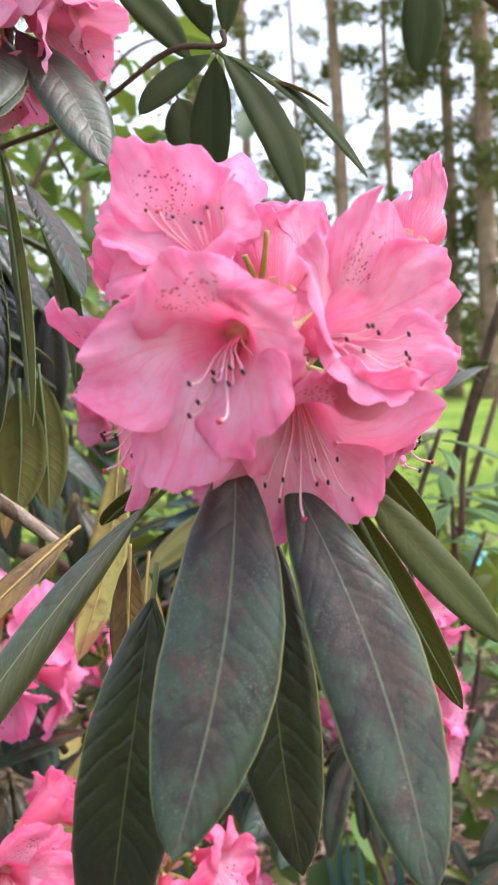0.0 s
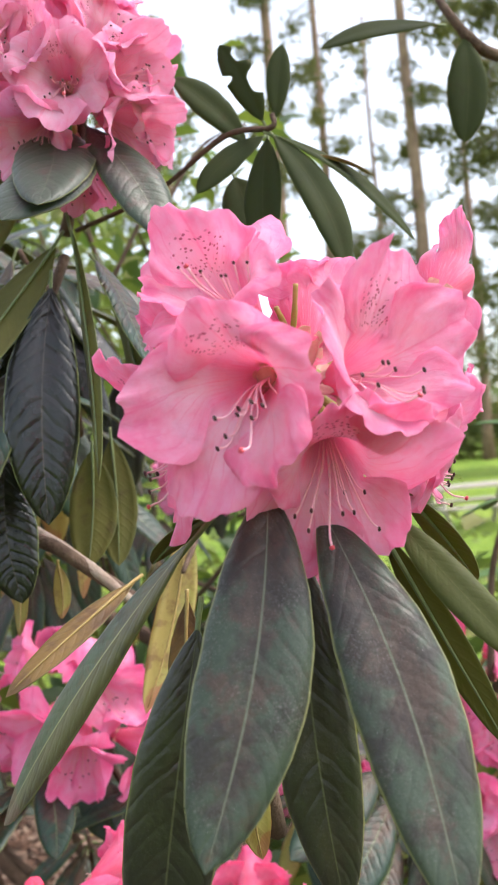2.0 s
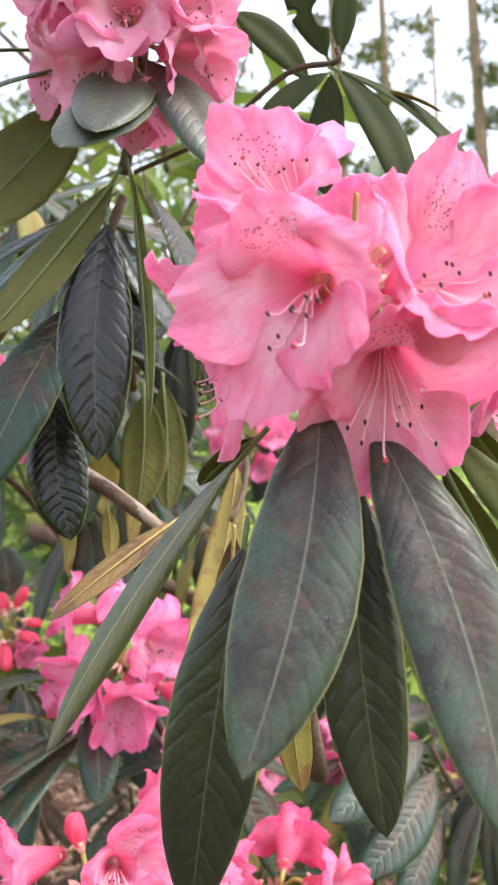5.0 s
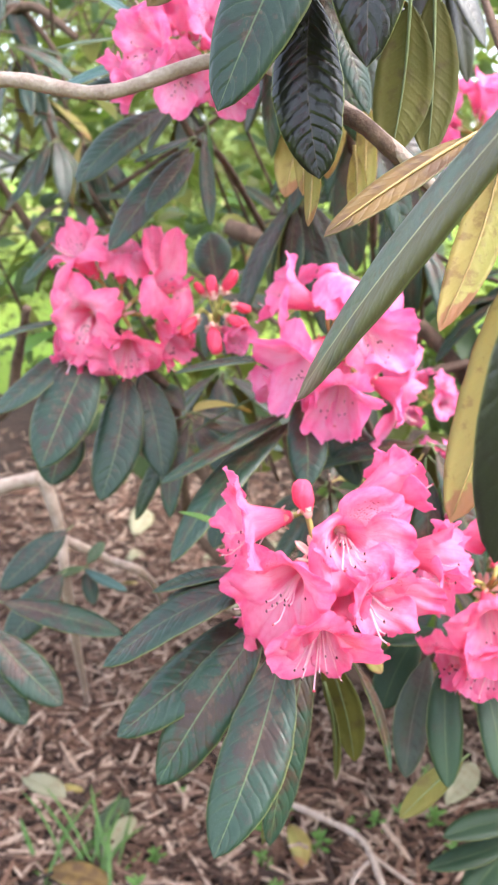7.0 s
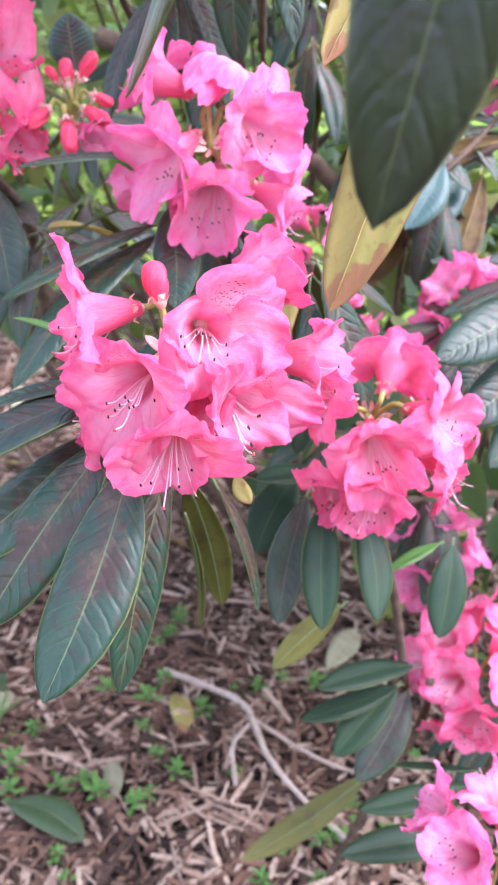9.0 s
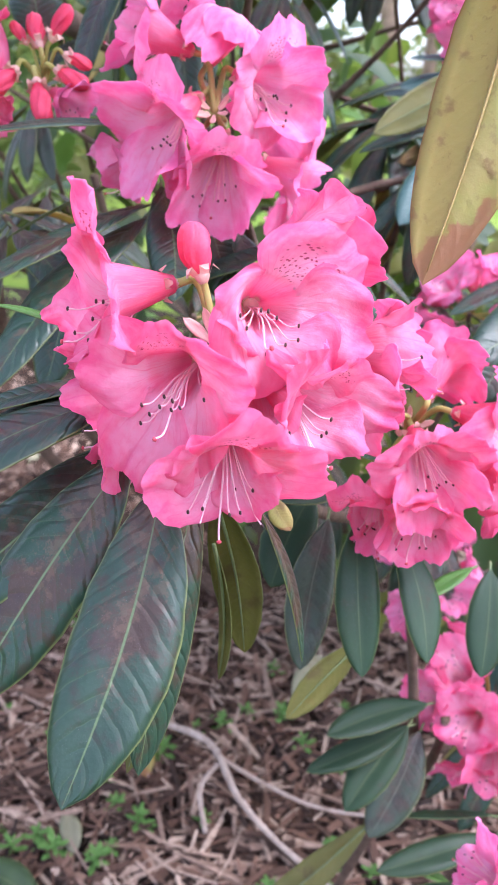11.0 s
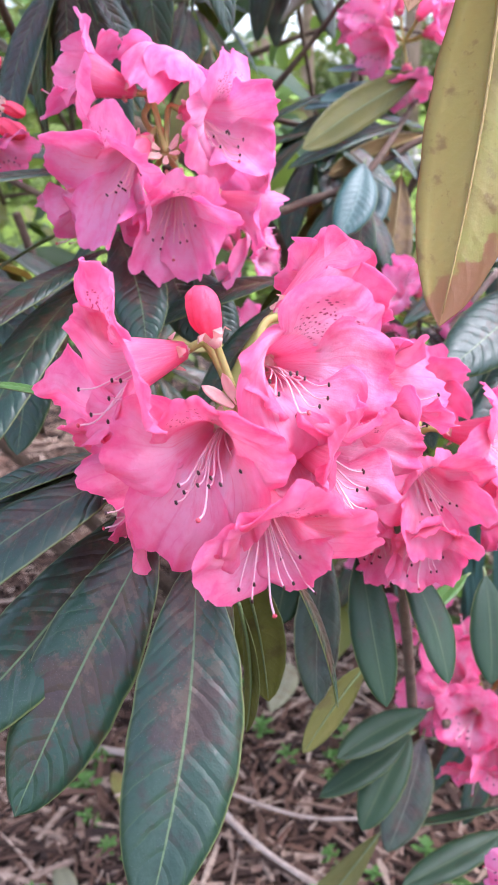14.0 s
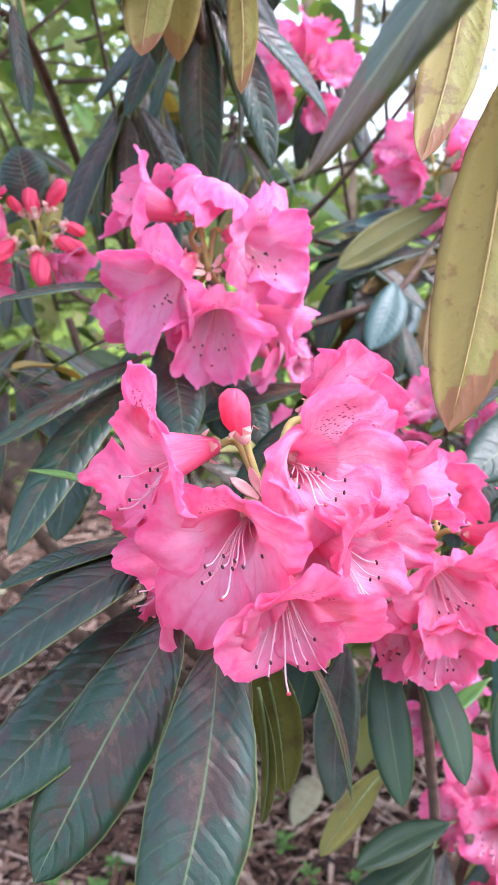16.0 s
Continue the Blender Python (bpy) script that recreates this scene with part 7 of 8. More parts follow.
stem(tangle, [(-1.0028, 1.4858, 1.9819), (-0.9543, 1.5037, 2.0075), (-0.8809, 1.5471, 2.0038), (-0.8487, 1.5559, 2.0184)], 0.0032, 0.0008, TWIG, "twig")
stem(tangle, [(-0.9568, 1.5744, 1.8398), (-0.9847, 1.5611, 1.8894), (-1.0180, 1.5933, 1.9501), (-1.0893, 1.6163, 2.0081)], 0.0023, 0.0008, TWIG, "twig")
stem(tangle, [(-1.0692, 1.5309, 1.8873), (-1.0751, 1.5960, 1.8951), (-1.0196, 1.6226, 1.9176), (-0.9651, 1.6390, 1.8834)], 0.0021, 0.0008, TWIG, "twig")
stem(tangle, [(-1.0081, 1.8083, 2.1273), (-0.9377, 1.8068, 2.1669), (-0.8757, 1.8162, 2.2181), (-0.8328, 1.8575, 2.2882)], 0.0021, 0.0008, TWIG, "twig")
stem(tangle, [(-1.1908, 1.7759, 1.8219), (-1.1296, 1.7833, 1.8900), (-1.1448, 1.8487, 1.9712), (-1.1247, 1.8606, 2.0076)], 0.0032, 0.0008, TWIG, "twig")
stem(tangle, [(-1.0954, 1.3632, 1.8806), (-1.0527, 1.4250, 1.9190), (-1.0068, 1.4519, 1.9529), (-0.9724, 1.4694, 1.9823)], 0.0025, 0.0008, TWIG, "twig")
stem(tangle, [(-0.8178, 1.5416, 1.9229), (-0.7896, 1.5625, 1.9244), (-0.8056, 1.5996, 1.9427), (-0.7628, 1.6278, 1.9862)], 0.0027, 0.0008, TWIG, "twig")
stem(tangle, [(-1.3011, 1.5925, 2.0349), (-1.2897, 1.6365, 2.1145), (-1.2790, 1.6287, 2.1643), (-1.2425, 1.6168, 2.2186)], 0.0021, 0.0008, TWIG, "twig")
stem(tangle, [(-1.4863, 1.7906, 2.2872), (-1.3543, 1.8182, 2.2920), (-1.2709, 1.8354, 2.3087), (-1.2109, 1.9380, 2.3371)], 0.0023, 0.0008, TWIG, "twig")
stem(tangle, [(-1.0913, 1.3810, 2.0175), (-1.0381, 1.3767, 1.9819), (-1.0045, 1.4203, 1.9956), (-0.9444, 1.3841, 1.9718)], 0.0033, 0.0008, TWIG, "twig")
stem(tangle, [(-0.9089, 1.5176, 2.0694), (-0.8608, 1.5019, 2.0964), (-0.8556, 1.5353, 2.1287), (-0.8404, 1.5512, 2.1790)], 0.0039, 0.0008, TWIG, "twig")
stem(tangle, [(-1.1679, 1.8706, 2.0310), (-1.1574, 1.9102, 1.9955), (-1.1087, 1.8945, 2.0004), (-1.0867, 1.9785, 1.9767)], 0.0021, 0.0008, TWIG, "twig")
stem(tangle, [(-1.1675, 1.4718, 2.1502), (-1.1412, 1.4874, 2.1137), (-1.1061, 1.5384, 2.1199), (-1.0533, 1.5187, 2.0918)], 0.0031, 0.0008, TWIG, "twig")
stem(tangle, [(-0.9866, 1.8906, 1.9130), (-0.9897, 1.9120, 1.9487), (-0.9535, 1.9159, 1.9943), (-0.9357, 1.9030, 2.0296)], 0.0026, 0.0008, TWIG, "twig")
stem(tangle, [(-1.4279, 1.5756, 1.8117), (-1.3812, 1.6099, 1.7977), (-1.3376, 1.6110, 1.7883), (-1.3086, 1.6585, 1.8022)], 0.0022, 0.0008, TWIG, "twig")
stem(tangle, [(-1.2428, 1.7257, 2.0684), (-1.1656, 1.7778, 2.0951), (-1.0630, 1.8403, 2.1260), (-0.9835, 1.8545, 2.1428)], 0.0023, 0.0008, TWIG, "twig")
stem(tangle, [(-1.2182, 1.3710, 2.0618), (-1.2086, 1.3506, 2.1178), (-1.2643, 1.4096, 2.1643), (-1.2406, 1.3862, 2.2141)], 0.0027, 0.0008, TWIG, "twig")
stem(tangle, [(-1.2284, 1.6065, 2.2096), (-1.1947, 1.7122, 2.2860), (-1.1038, 1.7106, 2.3277), (-1.0482, 1.7594, 2.3709)], 0.0029, 0.0008, TWIG, "twig")
stem(tangle, [(-0.9492, 1.5962, 1.6792), (-0.8945, 1.5997, 1.7268), (-0.8750, 1.7062, 1.8047), (-0.8182, 1.6934, 1.8624)], 0.0024, 0.0008, TWIG, "twig")
stem(tangle, [(-1.1865, 1.7693, 2.0384), (-1.1357, 1.7702, 2.1025), (-1.1515, 1.7843, 2.1575), (-1.1271, 1.7786, 2.2301)], 0.0034, 0.0008, TWIG, "twig")
stem(tangle, [(-0.9989, 1.9208, 2.1529), (-0.9238, 1.9340, 2.1632), (-0.8309, 1.9650, 2.1488), (-0.7570, 1.9941, 2.1476)], 0.0028, 0.0008, TWIG, "twig")
stem(tangle, [(-1.0436, 1.5049, 1.8058), (-0.9953, 1.5149, 1.8629), (-0.9578, 1.5653, 1.9326), (-0.9049, 1.5700, 2.0063)], 0.0027, 0.0008, TWIG, "twig")
stem(tangle, [(-1.1032, 1.6515, 1.7916), (-1.1201, 1.7519, 1.9030), (-1.0994, 1.7760, 2.0027), (-1.0652, 1.7579, 2.0934)], 0.0030, 0.0008, TWIG, "twig")
stem(tangle, [(-1.0633, 1.9648, 2.1557), (-1.0068, 2.0632, 2.1702), (-0.9181, 2.0382, 2.1885), (-0.8749, 2.1213, 2.2144)], 0.0027, 0.0008, TWIG, "twig")
stem(tangle, [(-0.8341, 1.5993, 2.0623), (-0.7513, 1.5819, 2.0379), (-0.7213, 1.6690, 2.0289), (-0.6383, 1.6667, 2.0217)], 0.0031, 0.0008, TWIG, "twig")
stem(tangle, [(-0.8115, 1.5304, 2.0051), (-0.8230, 1.5488, 2.0765), (-0.8732, 1.5914, 2.1774), (-0.8539, 1.5635, 2.2419)], 0.0030, 0.0008, TWIG, "twig")
stem(tangle, [(-0.8312, 1.5208, 1.6798), (-0.7631, 1.5084, 1.7138), (-0.7356, 1.5345, 1.7669), (-0.6905, 1.5653, 1.7972)], 0.0035, 0.0008, TWIG, "twig")
stem(tangle, [(-1.0656, 1.8131, 1.7718), (-0.9762, 1.7899, 1.8325), (-0.9074, 1.8707, 1.8760), (-0.7973, 1.8984, 1.9068)], 0.0028, 0.0008, TWIG, "twig")
stem(tangle, [(-0.9344, 1.4120, 1.9485), (-0.9299, 1.4102, 2.0067), (-0.9136, 1.3664, 2.0348), (-0.9623, 1.4151, 2.0990)], 0.0038, 0.0008, TWIG, "twig")
stem(tangle, [(-1.1458, 1.5588, 2.0495), (-1.0566, 1.5826, 2.0736), (-1.0339, 1.6655, 2.1358), (-0.9513, 1.6597, 2.1579)], 0.0030, 0.0008, TWIG, "twig")
stem(tangle, [(-0.7875, 1.5780, 1.8746), (-0.7562, 1.6045, 1.9150), (-0.7621, 1.6427, 1.9455), (-0.7279, 1.6537, 1.9820)], 0.0039, 0.0008, TWIG, "twig")
stem(tangle, [(-0.9143, 1.2985, 1.8828), (-0.9302, 1.3448, 1.9602), (-0.9251, 1.3865, 2.0403), (-0.8844, 1.3706, 2.1239)], 0.0035, 0.0008, TWIG, "twig")
stem(tangle, [(-1.2525, 1.7210, 1.7337), (-1.2175, 1.7061, 1.7766), (-1.1405, 1.7343, 1.8128), (-1.1339, 1.7793, 1.8877)], 0.0026, 0.0008, TWIG, "twig")
stem(tangle, [(-0.9137, 1.4829, 2.0664), (-0.8867, 1.4980, 2.0946), (-0.8039, 1.4680, 2.0642), (-0.8255, 1.5346, 2.0806)], 0.0021, 0.0008, TWIG, "twig")
stem(tangle, [(-1.1340, 1.3837, 1.9484), (-1.1226, 1.3567, 1.9743), (-1.1829, 1.3674, 2.0324), (-1.2096, 1.3882, 2.0927)], 0.0039, 0.0008, TWIG, "twig")
stem(tangle, [(-1.1274, 1.3821, 1.8709), (-1.0495, 1.3958, 1.8769), (-0.9911, 1.4659, 1.9058), (-0.9026, 1.4429, 1.9151)], 0.0028, 0.0008, TWIG, "twig")
stem(tangle, [(-1.0875, 1.4817, 2.1529), (-1.0495, 1.5397, 2.1564), (-0.9404, 1.5230, 2.1609), (-0.8923, 1.5783, 2.1842)], 0.0035, 0.0008, TWIG, "twig")
stem(tangle, [(-1.2331, 1.8375, 2.0668), (-1.2272, 1.8424, 2.1273), (-1.2156, 1.8607, 2.2218), (-1.2538, 1.9474, 2.3228)], 0.0025, 0.0008, TWIG, "twig")
stem(tangle, [(-1.2988, 1.6273, 1.7974), (-1.2346, 1.6797, 1.7899), (-1.1023, 1.6707, 1.7483), (-1.0514, 1.7521, 1.7681)], 0.0031, 0.0008, TWIG, "twig")
stem(tangle, [(-1.5151, 1.6471, 2.2455), (-1.4327, 1.7407, 2.2766), (-1.3289, 1.7440, 2.2685), (-1.2445, 1.7907, 2.2955)], 0.0021, 0.0008, TWIG, "twig")
stem(tangle, [(-1.2376, 1.7411, 1.8697), (-1.2604, 1.7626, 1.9359), (-1.3114, 1.7643, 1.9639), (-1.2784, 1.7594, 2.0112)], 0.0024, 0.0008, TWIG, "twig")
stem(tangle, [(-1.0710, 1.3115, 1.6789), (-0.9857, 1.3059, 1.6648), (-0.9598, 1.3387, 1.6322), (-0.8977, 1.3353, 1.6065)], 0.0025, 0.0008, TWIG, "twig")
stem(tangle, [(-1.2719, 1.8164, 1.9535), (-1.1727, 1.8225, 1.9933), (-1.0920, 1.8615, 1.9878), (-1.0355, 1.9636, 2.0323)], 0.0022, 0.0008, TWIG, "twig")
stem(tangle, [(-0.8347, 1.4581, 1.9762), (-0.8470, 1.4428, 2.0303), (-0.8518, 1.4219, 2.1006), (-0.8948, 1.4600, 2.1966)], 0.0028, 0.0008, TWIG, "twig")
stem(tangle, [(-0.8432, 1.5928, 2.1133), (-0.7714, 1.5987, 2.0977), (-0.6958, 1.6356, 2.0726), (-0.6335, 1.7236, 2.0669)], 0.0039, 0.0008, TWIG, "twig")
stem(tangle, [(-1.2518, 1.7611, 2.1910), (-1.1740, 1.7999, 2.1900), (-1.0715, 1.8091, 2.1496), (-1.0244, 1.8383, 2.1104)], 0.0033, 0.0008, TWIG, "twig")
stem(tangle, [(-0.9983, 1.8774, 2.0587), (-0.9970, 1.9007, 2.1103), (-1.0113, 1.9281, 2.1862), (-1.0267, 1.9325, 2.2291)], 0.0032, 0.0008, TWIG, "twig")
stem(tangle, [(-1.3474, 1.6119, 2.1388), (-1.3688, 1.6482, 2.1609), (-1.3161, 1.6897, 2.1941), (-1.2802, 1.6655, 2.1898)], 0.0027, 0.0008, TWIG, "twig")
stem(tangle, [(-1.1129, 1.2415, 1.7769), (-1.0581, 1.2535, 1.7923), (-1.0286, 1.2605, 1.8168), (-1.0398, 1.3444, 1.8664)], 0.0023, 0.0008, TWIG, "twig")
stem(tangle, [(-1.0941, 1.7207, 1.7938), (-1.0469, 1.7673, 1.8822), (-0.9982, 1.7978, 1.9710), (-0.9542, 1.8702, 2.0680)], 0.0023, 0.0008, TWIG, "twig")
stem(tangle, [(-1.2501, 1.7927, 2.2720), (-1.2018, 1.8819, 2.3528), (-1.0976, 1.9318, 2.4005), (-1.0237, 1.9619, 2.4425)], 0.0025, 0.0008, TWIG, "twig")
stem(tangle, [(-1.2870, 1.6499, 2.2352), (-1.2217, 1.7178, 2.2718), (-1.1505, 1.7676, 2.2983), (-1.1053, 1.8135, 2.3363)], 0.0023, 0.0008, TWIG, "twig")
stem(tangle, [(-1.4695, 1.6609, 2.2517), (-1.4665, 1.7168, 2.3531), (-1.4362, 1.7463, 2.3973), (-1.4192, 1.7715, 2.4591)], 0.0032, 0.0008, TWIG, "twig")
stem(tangle, [(-1.5543, 1.6528, 1.7599), (-1.4986, 1.6425, 1.7428), (-1.4873, 1.7120, 1.7333), (-1.4592, 1.7453, 1.7290)], 0.0038, 0.0008, TWIG, "twig")
stem(tangle, [(-0.9940, 1.6079, 2.0745), (-0.9164, 1.6364, 2.0667), (-0.8706, 1.6834, 2.0789), (-0.8071, 1.6950, 2.0941)], 0.0033, 0.0008, TWIG, "twig")
stem(tangle, [(-0.8817, 1.6260, 1.8027), (-0.8742, 1.6504, 1.8602), (-0.8485, 1.6572, 1.9224), (-0.8236, 1.6514, 1.9664)], 0.0020, 0.0008, TWIG, "twig")
stem(tangle, [(-1.0559, 1.2736, 1.9043), (-0.9985, 1.2831, 1.8932), (-0.9959, 1.3205, 1.8729), (-0.9352, 1.3594, 1.8350)], 0.0029, 0.0008, TWIG, "twig")
stem(tangle, [(-0.8715, 1.6649, 1.8583), (-0.8131, 1.6746, 1.8399), (-0.7720, 1.7515, 1.8491), (-0.7148, 1.7826, 1.8368)], 0.0028, 0.0008, TWIG, "twig")
stem(tangle, [(-1.2726, 1.6056, 1.7469), (-1.2761, 1.6731, 1.8216), (-1.2797, 1.6805, 1.9196), (-1.2491, 1.7015, 2.0137)], 0.0029, 0.0008, TWIG, "twig")
stem(tangle, [(-1.1612, 1.2952, 1.7990), (-1.1737, 1.3539, 1.8195), (-1.0972, 1.3213, 1.8074), (-1.0422, 1.3362, 1.7989)], 0.0037, 0.0008, TWIG, "twig")
stem(tangle, [(-1.1399, 1.4662, 1.8292), (-1.1031, 1.4964, 1.8474), (-1.0992, 1.5227, 1.8638), (-1.0798, 1.5442, 1.8949)], 0.0028, 0.0008, TWIG, "twig")
stem(tangle, [(-1.1241, 1.5660, 2.1204), (-1.1649, 1.5731, 2.1769), (-1.1981, 1.5735, 2.2361), (-1.1619, 1.5363, 2.2625)], 0.0033, 0.0008, TWIG, "twig")


# ---- the shrub's depth, the far woods and what lies on the mulch ----
leaf_bank("shrub_leaves", "green and olive leaves deep inside the rhododendron", [
    (-2.4, -0.35, 1.7, 2.6, 0.85, 2.5, 72, 26, 0.15), (-0.5, 1.0, 1.6, 2.4, 0.4, 1.25, 44, 26, 0.15)], 11, SHRUB, 0.12)
leaf_bank("light_leaves", "sunlit fresh leaves of shrubs beyond the bed", [
    (-6.0, -1.2, 3.4, 6.0, 0.3, 3.6, 270, 50, 0.26), (-1.5, 1.2, 3.8, 6.0, 0.1, 1.0, 40, 36, 0.25)], 12, BRIGHT_LEAVES, 0.075, opening=(Vector((-2.1, 2.5, 1.48)), Vector((-11.5, 13.5, 1.0)), 0.42))
leaf_bank("mid_hedge", "tall light green shrubs across the lawn", [
    (-16, -3.5, 9, 14, 0, 6, 260, 50, 0.5)], 14, BRIGHT_LEAVES, 0.3, opening=(Vector((-2.1, 2.5, 1.48)), Vector((-11.5, 13.5, 1.0)), 1.5))
leaf_bank("far_hedge", "hazy shrubs along the far edge of the lawn", [
    (-40, 45, 48, 60, 0, 3.5, 260, 40, 1.1)], 13, FAR_LEAVES, 1.0)

rnd_b = random.Random(4)
for k_s in range(30):
    spot = Vector((rnd_b.uniform(-1.5, 0.35), rnd_b.uniform(1.25, 1.75), rnd_b.uniform(0.75, 1.95)))
    if k_s > 21:
        spot = Vector((rnd_b.uniform(-1.5, -0.5), rnd_b.uniform(1.3, 1.9), rnd_b.uniform(1.6, 2.3)))
    if spot.x < -0.4 and spot.z < 1.25:
        spot.z += 0.55
    if spot.x > -0.1 and spot.z > 1.35:
        spot.z -= 0.5
    whorl(spot, (rnd_b.uniform(-0.4, 0.4), rnd_b.uniform(-0.7, 0.0), 0.7), rnd_b.choice((6, 7, 8, 9)), rnd_b.uniform(0.11, 0.15), 300 + k_s, rnd_b.choice(("dark", "dark", "worn")),
          rnd_b.uniform(15, 60), "leathery leaves inside the rhododendron", down=spot + Vector((rnd_b.uniform(-0.1, 0.1), 0.4, -0.5)))
bark = thing("shrub_trunk", (-0.5, 2.3, 0.02), "twisting brown stems of the rhododendron", "shrub stem")
for k_b in range(46):
    a_b = Vector((rnd_b.uniform(-2.0, -0.4), rnd_b.uniform(1.5, 2.3), rnd_b.uniform(1.0, 2.3)))
    d_b = Vector((rnd_b.uniform(-0.5, 0.5), rnd_b.uniform(-0.2, 0.2), rnd_b.uniform(-0.1, 0.4)))
    stem(bark, [a_b, a_b + d_b * 0.5 + Vector((0, 0, rnd_b.uniform(-0.06, 0.06))), a_b + d_b], 0.006, 0.002, TWIG, "twig")
for k_b in range(11):
    foot = Vector((-0.5 + rnd_b.uniform(-0.25, 0.25), 2.3 + rnd_b.uniform(-0.2, 0.2), 0.0))
    top = Vector((rnd_b.uniform(-1.7, 0.6), rnd_b.uniform(1.1, 2.1), rnd_b.uniform(0.9, 2.1)))
    bend = (foot + top) / 2 + Vector((rnd_b.uniform(-0.25, 0.25), rnd_b.uniform(-0.2, 0.2), rnd_b.uniform(-0.3, 0.1)))
    stem(bark, [foot, bend, top], 0.022, 0.006, TWIG, "branch")


WEED = plain("weed_green", (0.07, 0.16, 0.03), (0.15, 0.27, 0.06), 40, 0.6, through=(0.2, 0.4, 0.05))


def weed(at, seed, label="small bright green weed in the mulch"):
    rnd = random.Random(seed)
    ob = thing("weed", at, label, "weed", "weeds in the mulch")
    v, f = tube([(0, 0, -0.01), (0.002, 0, 0.02), (0, 0.002, 0.045)], [0.0016, 0.0014, 0.0008], 5)
    part("stalk", mesh_of("stalk", v, f, [WEED]), ob)
    for tier, z in enumerate((0.015, 0.03, 0.044)):
        for k in range(4):
            a = k * math.pi / 2 + tier * 0.8 + rnd.uniform(-0.2, 0.2)
            ln = (0.034, 0.028, 0.018)[tier] * rnd.uniform(0.8, 1.2)
            verts, faces, slots, uvs, _ = leaf_shape(ln, ln * 0.36, 0.06, 0.2, seed + k, 0, 7, 5)
            d = Vector((math.cos(a), math.sin(a), 0.35))
            part("leaf", mesh_of("weed_leaf", verts, faces, [WEED], uvs), ob, "", frame_of((0, 0, z), d, (0, 0, 1)))
    return ob


weeds = [weed((-0.55, 1.35, 0.03), 1), weed((-0.72, 1.25, 0.03), 2)]
for k_w in range(84):
    x_w = rnd_b.uniform(-1.1, 0.1)
    y_w = rnd_b.uniform(0.85, 1.9) if k_w > 20 else rnd_b.uniform(0.95, 1.4)
    copy_thing(weeds[k_w % 2], pose(x_w, y_w, 0.028 + 0.01 * rnd_b.random(), rnd_b.uniform(-12, 12), rnd_b.uniform(-12, 12), rnd_b.uniform(0, 360)) @ Matrix.Scale(rnd_b.uniform(0.5, 1.15), 4))


def fallen_leaf(at, turn, length, kind, label):
    ob = thing("fallen_leaf", at, label, "fallen leaf", "fallen leaves on the mulch")
    d = Vector((math.cos(turn), math.sin(turn), 0.05))
    leaf(ob, ob.location, ob.location + d * length, (0.1, 0.1, 1), length * 0.4, kind, 0.08, 0.25, 0.3)
    return ob


PALE = leaf_material("leaf_bleached", (0.24, 0.22, 0.13), (0.3, 0.27, 0.17), (0.32, 0.29, 0.18), (0.22, 0.16, 0.09), 0.6, 0.65)
LEAF_TOP["pale"] = LEAF_UNDER["pale"] = PALE
for k_l in range(26):
    x_l, y_l = rnd_b.uniform(-2.4, 0.5), rnd_b.uniform(0.8, 3.0)
    kind_l = rnd_b.choice(("pale", "pale", "brown", "ochre"))
    fallen_leaf((x_l, y_l, bed_height(x_l, y_l) + 0.016), rnd_b.uniform(0, 6.28), rnd_b.uniform(0.07, 0.12), kind_l,
                {"pale": "bleached dry leaf on the mulch", "brown": "curled brown leaf on the mulch", "ochre": "yellow fallen leaf on the mulch"}[kind_l])

fallen_leaf((-0.323, 1.779, 0.055), 1.33, 0.178, "pale", "rounded bleached leaf on the mulch")
fallen_leaf((-1.016, 1.283, 0.055), 1.49, 0.131, "pale", "pale green-white leaf on the mulch")
fallen_leaf((-0.839, 1.147, 0.055), -0.15, 0.198, "mid", "dull grey-green fallen leaf on the mulch")
fallen_leaf((-0.650, 1.559, 0.055), -0.96, 0.138, "ochre", "small yellow leaf on the mulch")
fallen_leaf((-0.696, 1.324, 0.055), -0.97, 0.107, "pale", "narrow bleached leaf on the mulch")
fallen_leaf((-1.367, 1.415, 0.055), -0.12, 0.165, "pale", "dry bleached leaf on the mulch")
fallen_leaf((-1.056, 1.313, 0.055), 1.57, 0.146, "mid", "olive leaf lying on the mulch")
fallen_leaf((-1.113, 1.194, 0.055), 0.14, 0.174, "brown", "curled brown leaf lying beside the grass tuft")
fallen_leaf((-1.927, 2.801, 0.055), 1.99, 0.283, "pale", "oval bleached leaf on the mulch")
fallen_leaf((-1.811, 2.583, 0.055), 1.78, 0.108, "pale", "small bleached leaf on the mulch")

# the chips that lie nearest, one by one
rnd_c = random.Random(8)
chip_kinds = [mesh_of("bark_chip", chip_verts(rnd_c.uniform(0.05, 0.15), rnd_c.uniform(0.007, 0.016), rnd_c.uniform(0.003, 0.005), rnd_c), CHIP_FACES, [CHIP], smooth=False) for _ in range(10)]
for k_c in range(300):
    x_c, y_c = rnd_c.uniform(-1.2, 0.15), rnd_c.uniform(0.85, 1.9)
    part("bark_chip", chip_kinds[k_c % 10], BED, "", pose(x_c, y_c, bed_height(x_c, y_c) + 0.014 + 0.01 * rnd_c.random(), rnd_c.uniform(-15, 15), rnd_c.uniform(-9, 9), rnd_c.uniform(0, 360)))


# ---- far things on the lawn ----
WOOD_GREY = plain("weathered_wood", (0.3, 0.26, 0.22), (0.42, 0.38, 0.33), 6, 0.85, 0.2, 0.6, 0.004)
WOOD_WARM = plain("fence_wood", (0.5, 0.38, 0.2), (0.62, 0.5, 0.3), 5, 0.8, 0.2, 0.5, 0.004)
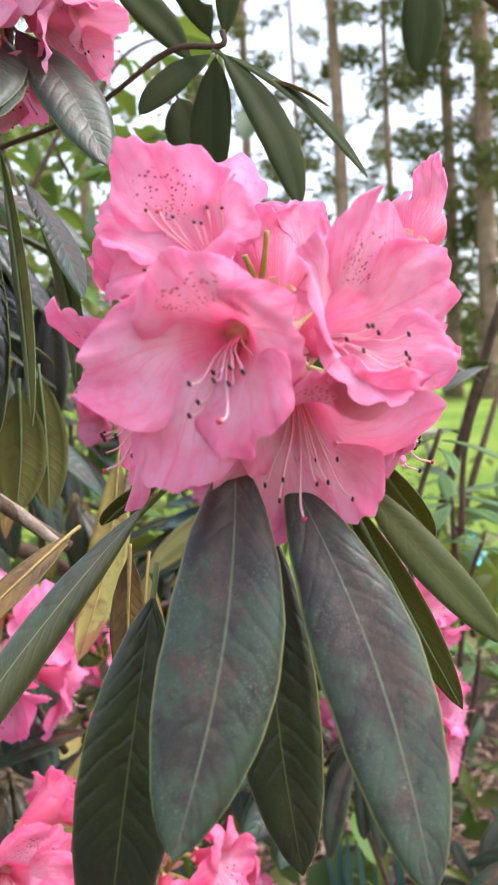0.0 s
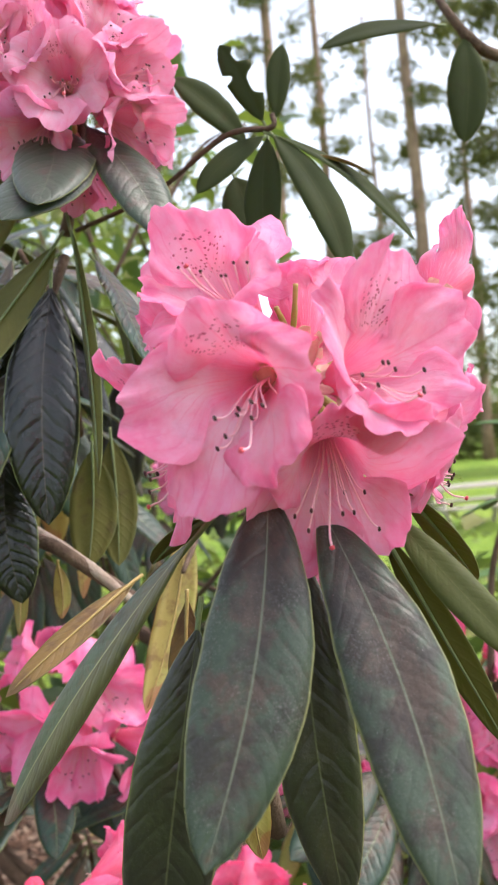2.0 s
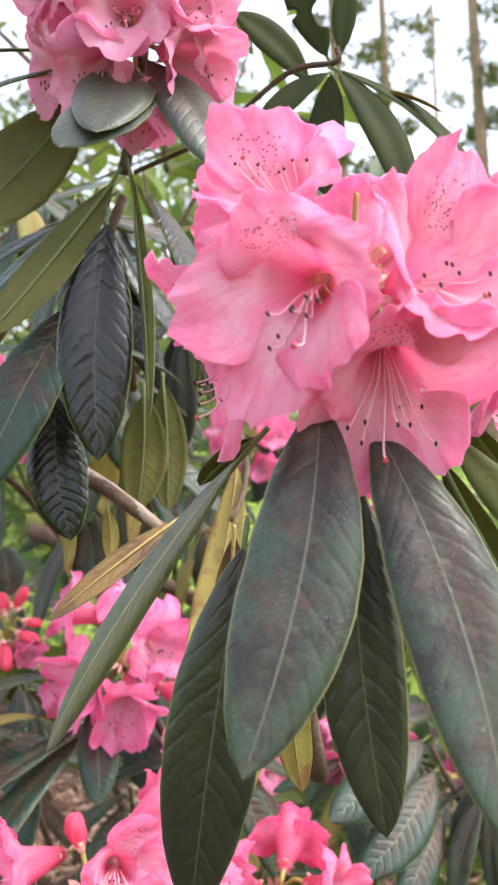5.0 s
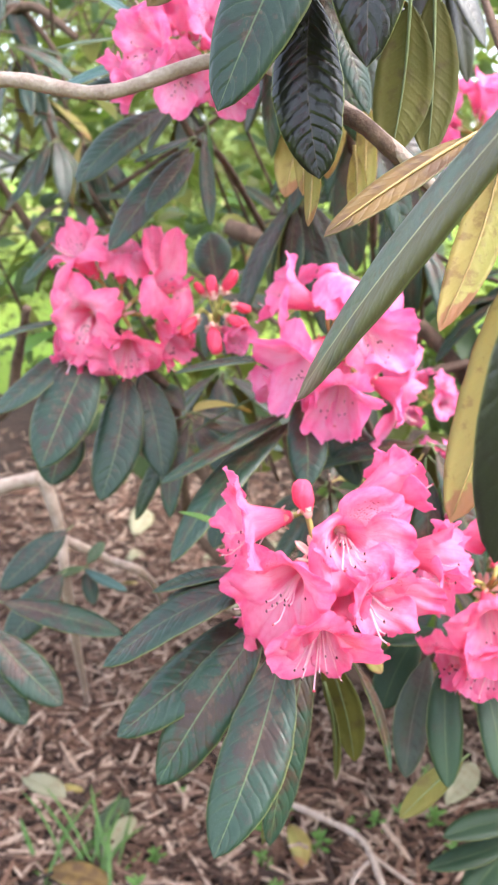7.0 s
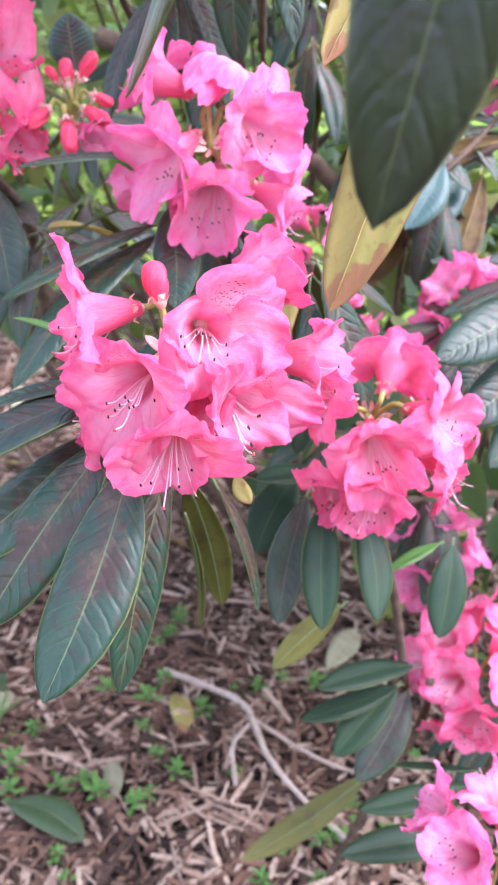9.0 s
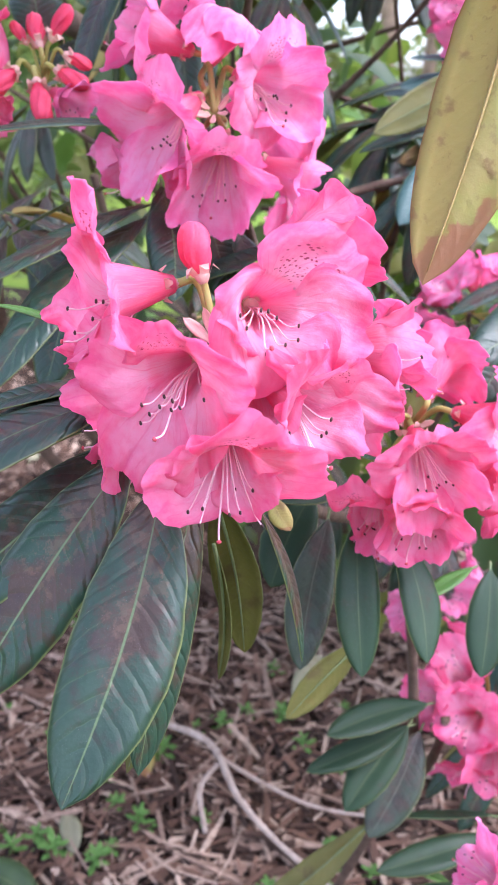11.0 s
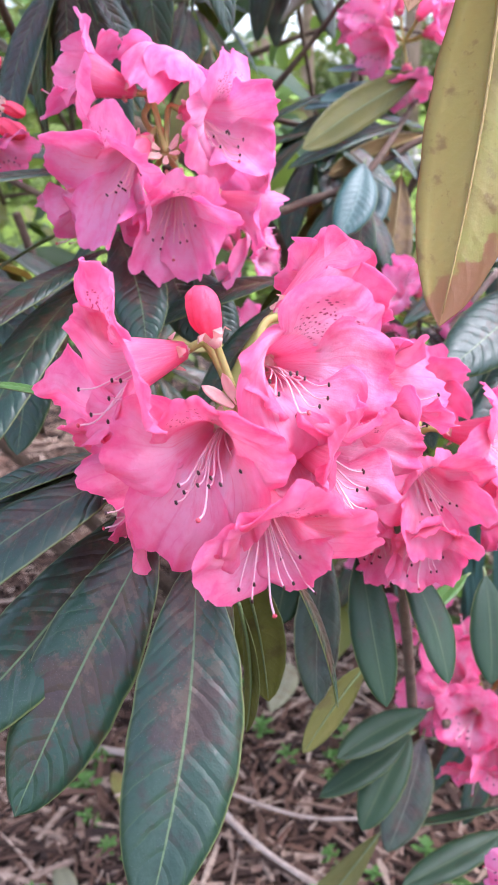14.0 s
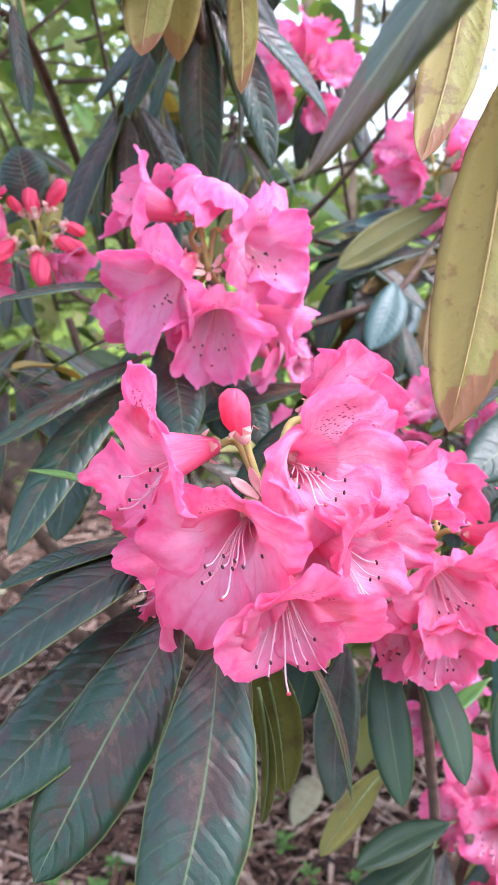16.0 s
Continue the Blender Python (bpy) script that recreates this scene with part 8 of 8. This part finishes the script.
TURQUOISE = plain("turquoise_cloth", (0.04, 0.36, 0.42), (0.2, 0.6, 0.66), 9, 0.8, 0.2, 0.6, 0.01)


def bar(name, parent, a, b, w, h, mat):
    """A sawn board or post from a to b, w wide and h thick, with worn edges."""
    a, b = Vector(a), Vector(b)
    bm = bmesh.new()
    bmesh.ops.create_cube(bm, size=1)
    bmesh.ops.bevel(bm, geom=bm.edges[:], offset=0.04, segments=1, affect="EDGES")
    me = bpy.data.meshes.new(name)
    bm.to_mesh(me)
    bm.free()
    me.materials.append(mat)
    return part(name, me, parent, "", frame_of((a + b) / 2, b - a, (0, 0, 1)) @ Matrix.Diagonal(((b - a).length, w, h, 1)))


def picnic_table(at, turn):
    ob = thing("picnic_table", at, "weathered grey wooden picnic table on the lawn", "table")
    ob.rotation_euler.z = turn
    for k in range(5):
        bar("tabletop_board", ob, (-0.9, -0.3 + 0.15 * k, 0.74), (0.9, -0.3 + 0.15 * k, 0.74), 0.14, 0.045, WOOD_GREY)
    for sy in (-1, 1):
        for k in range(2):
            bar("bench_board", ob, (-0.9, sy * (0.62 + 0.15 * k), 0.44), (0.9, sy * (0.62 + 0.15 * k), 0.44), 0.14, 0.045, WOOD_GREY)
        for sx in (-0.65, 0.65):
            bar("leg", ob, (sx, sy * 0.6, 0.0), (sx, sy * 0.15, 0.72), 0.05, 0.1, WOOD_GREY)
    for sx in (-0.65, 0.65):
        bar("cross_bar", ob, (sx, -0.78, 0.4), (sx, 0.78, 0.4), 0.05, 0.1, WOOD_GREY)
    return ob


picnic_table((1.36, 14.26, 0.0), 0.35)


def picket_fence(a, b, count):
    a, b = Vector(a), Vector(b)
    ob = thing("picket_fence", a, "low pale wooden picket fence across the lawn", "fence")
    d = b - a
    for z in (0.3, 0.8):
        bar("rail", ob, (0, 0, z), (d.x, d.y, z), 0.04, 0.09, WOOD_WARM)
    for k in range(count):
        p = d * (k / (count - 1))
        post = k % 12 == 0
        bar("post" if post else "picket", ob, (p.x, p.y - 0.04, 0.0), (p.x, p.y - 0.04, 1.15 if post else 1.0), 0.12 if post else 0.07, 0.1 if post else 0.02, WOOD_WARM)
    return ob


picket_fence((-17.36, 15.97, 0.0), (-10.24, 20.26, 0.0), 61)


def cloth_bag(at):
    """A slumped cloth bag: a lumpy sack with a folded top and a loop handle."""
    ob = thing("cloth_bag", at, "turquoise cloth bag slumped on the grass", "bag")
    bm = bmesh.new()
    bmesh.ops.create_icosphere(bm, subdivisions=4, radius=1)
    for v in bm.verts:
        n = noise.noise(v.co * 2.3) * 0.22 + noise.noise(v.co * 6) * 0.07
        v.co = v.co * (1 + n)
        v.co = Vector((v.co.x * 0.26, v.co.y * 0.18, max(v.co.z, -0.75) * 0.22 + 0.165))
    me = bpy.data.meshes.new("sack")
    bm.to_mesh(me)
    bm.free()
    me.materials.append(TURQUOISE)
    me.polygons.foreach_set("use_smooth", [True] * len(me.polygons))
    part("sack", me, ob)
    v, f = tube(curve_points([(-0.12, 0, 0.3), (-0.08, 0, 0.47), (0.06, 0.02, 0.5), (0.12, 0, 0.31)], 6), [0.014] * 19, 7)
    part("handle", mesh_of("handle", v, f, [TURQUOISE]), ob)
    return ob


cloth_bag((1.04, 5.41, 0.0))
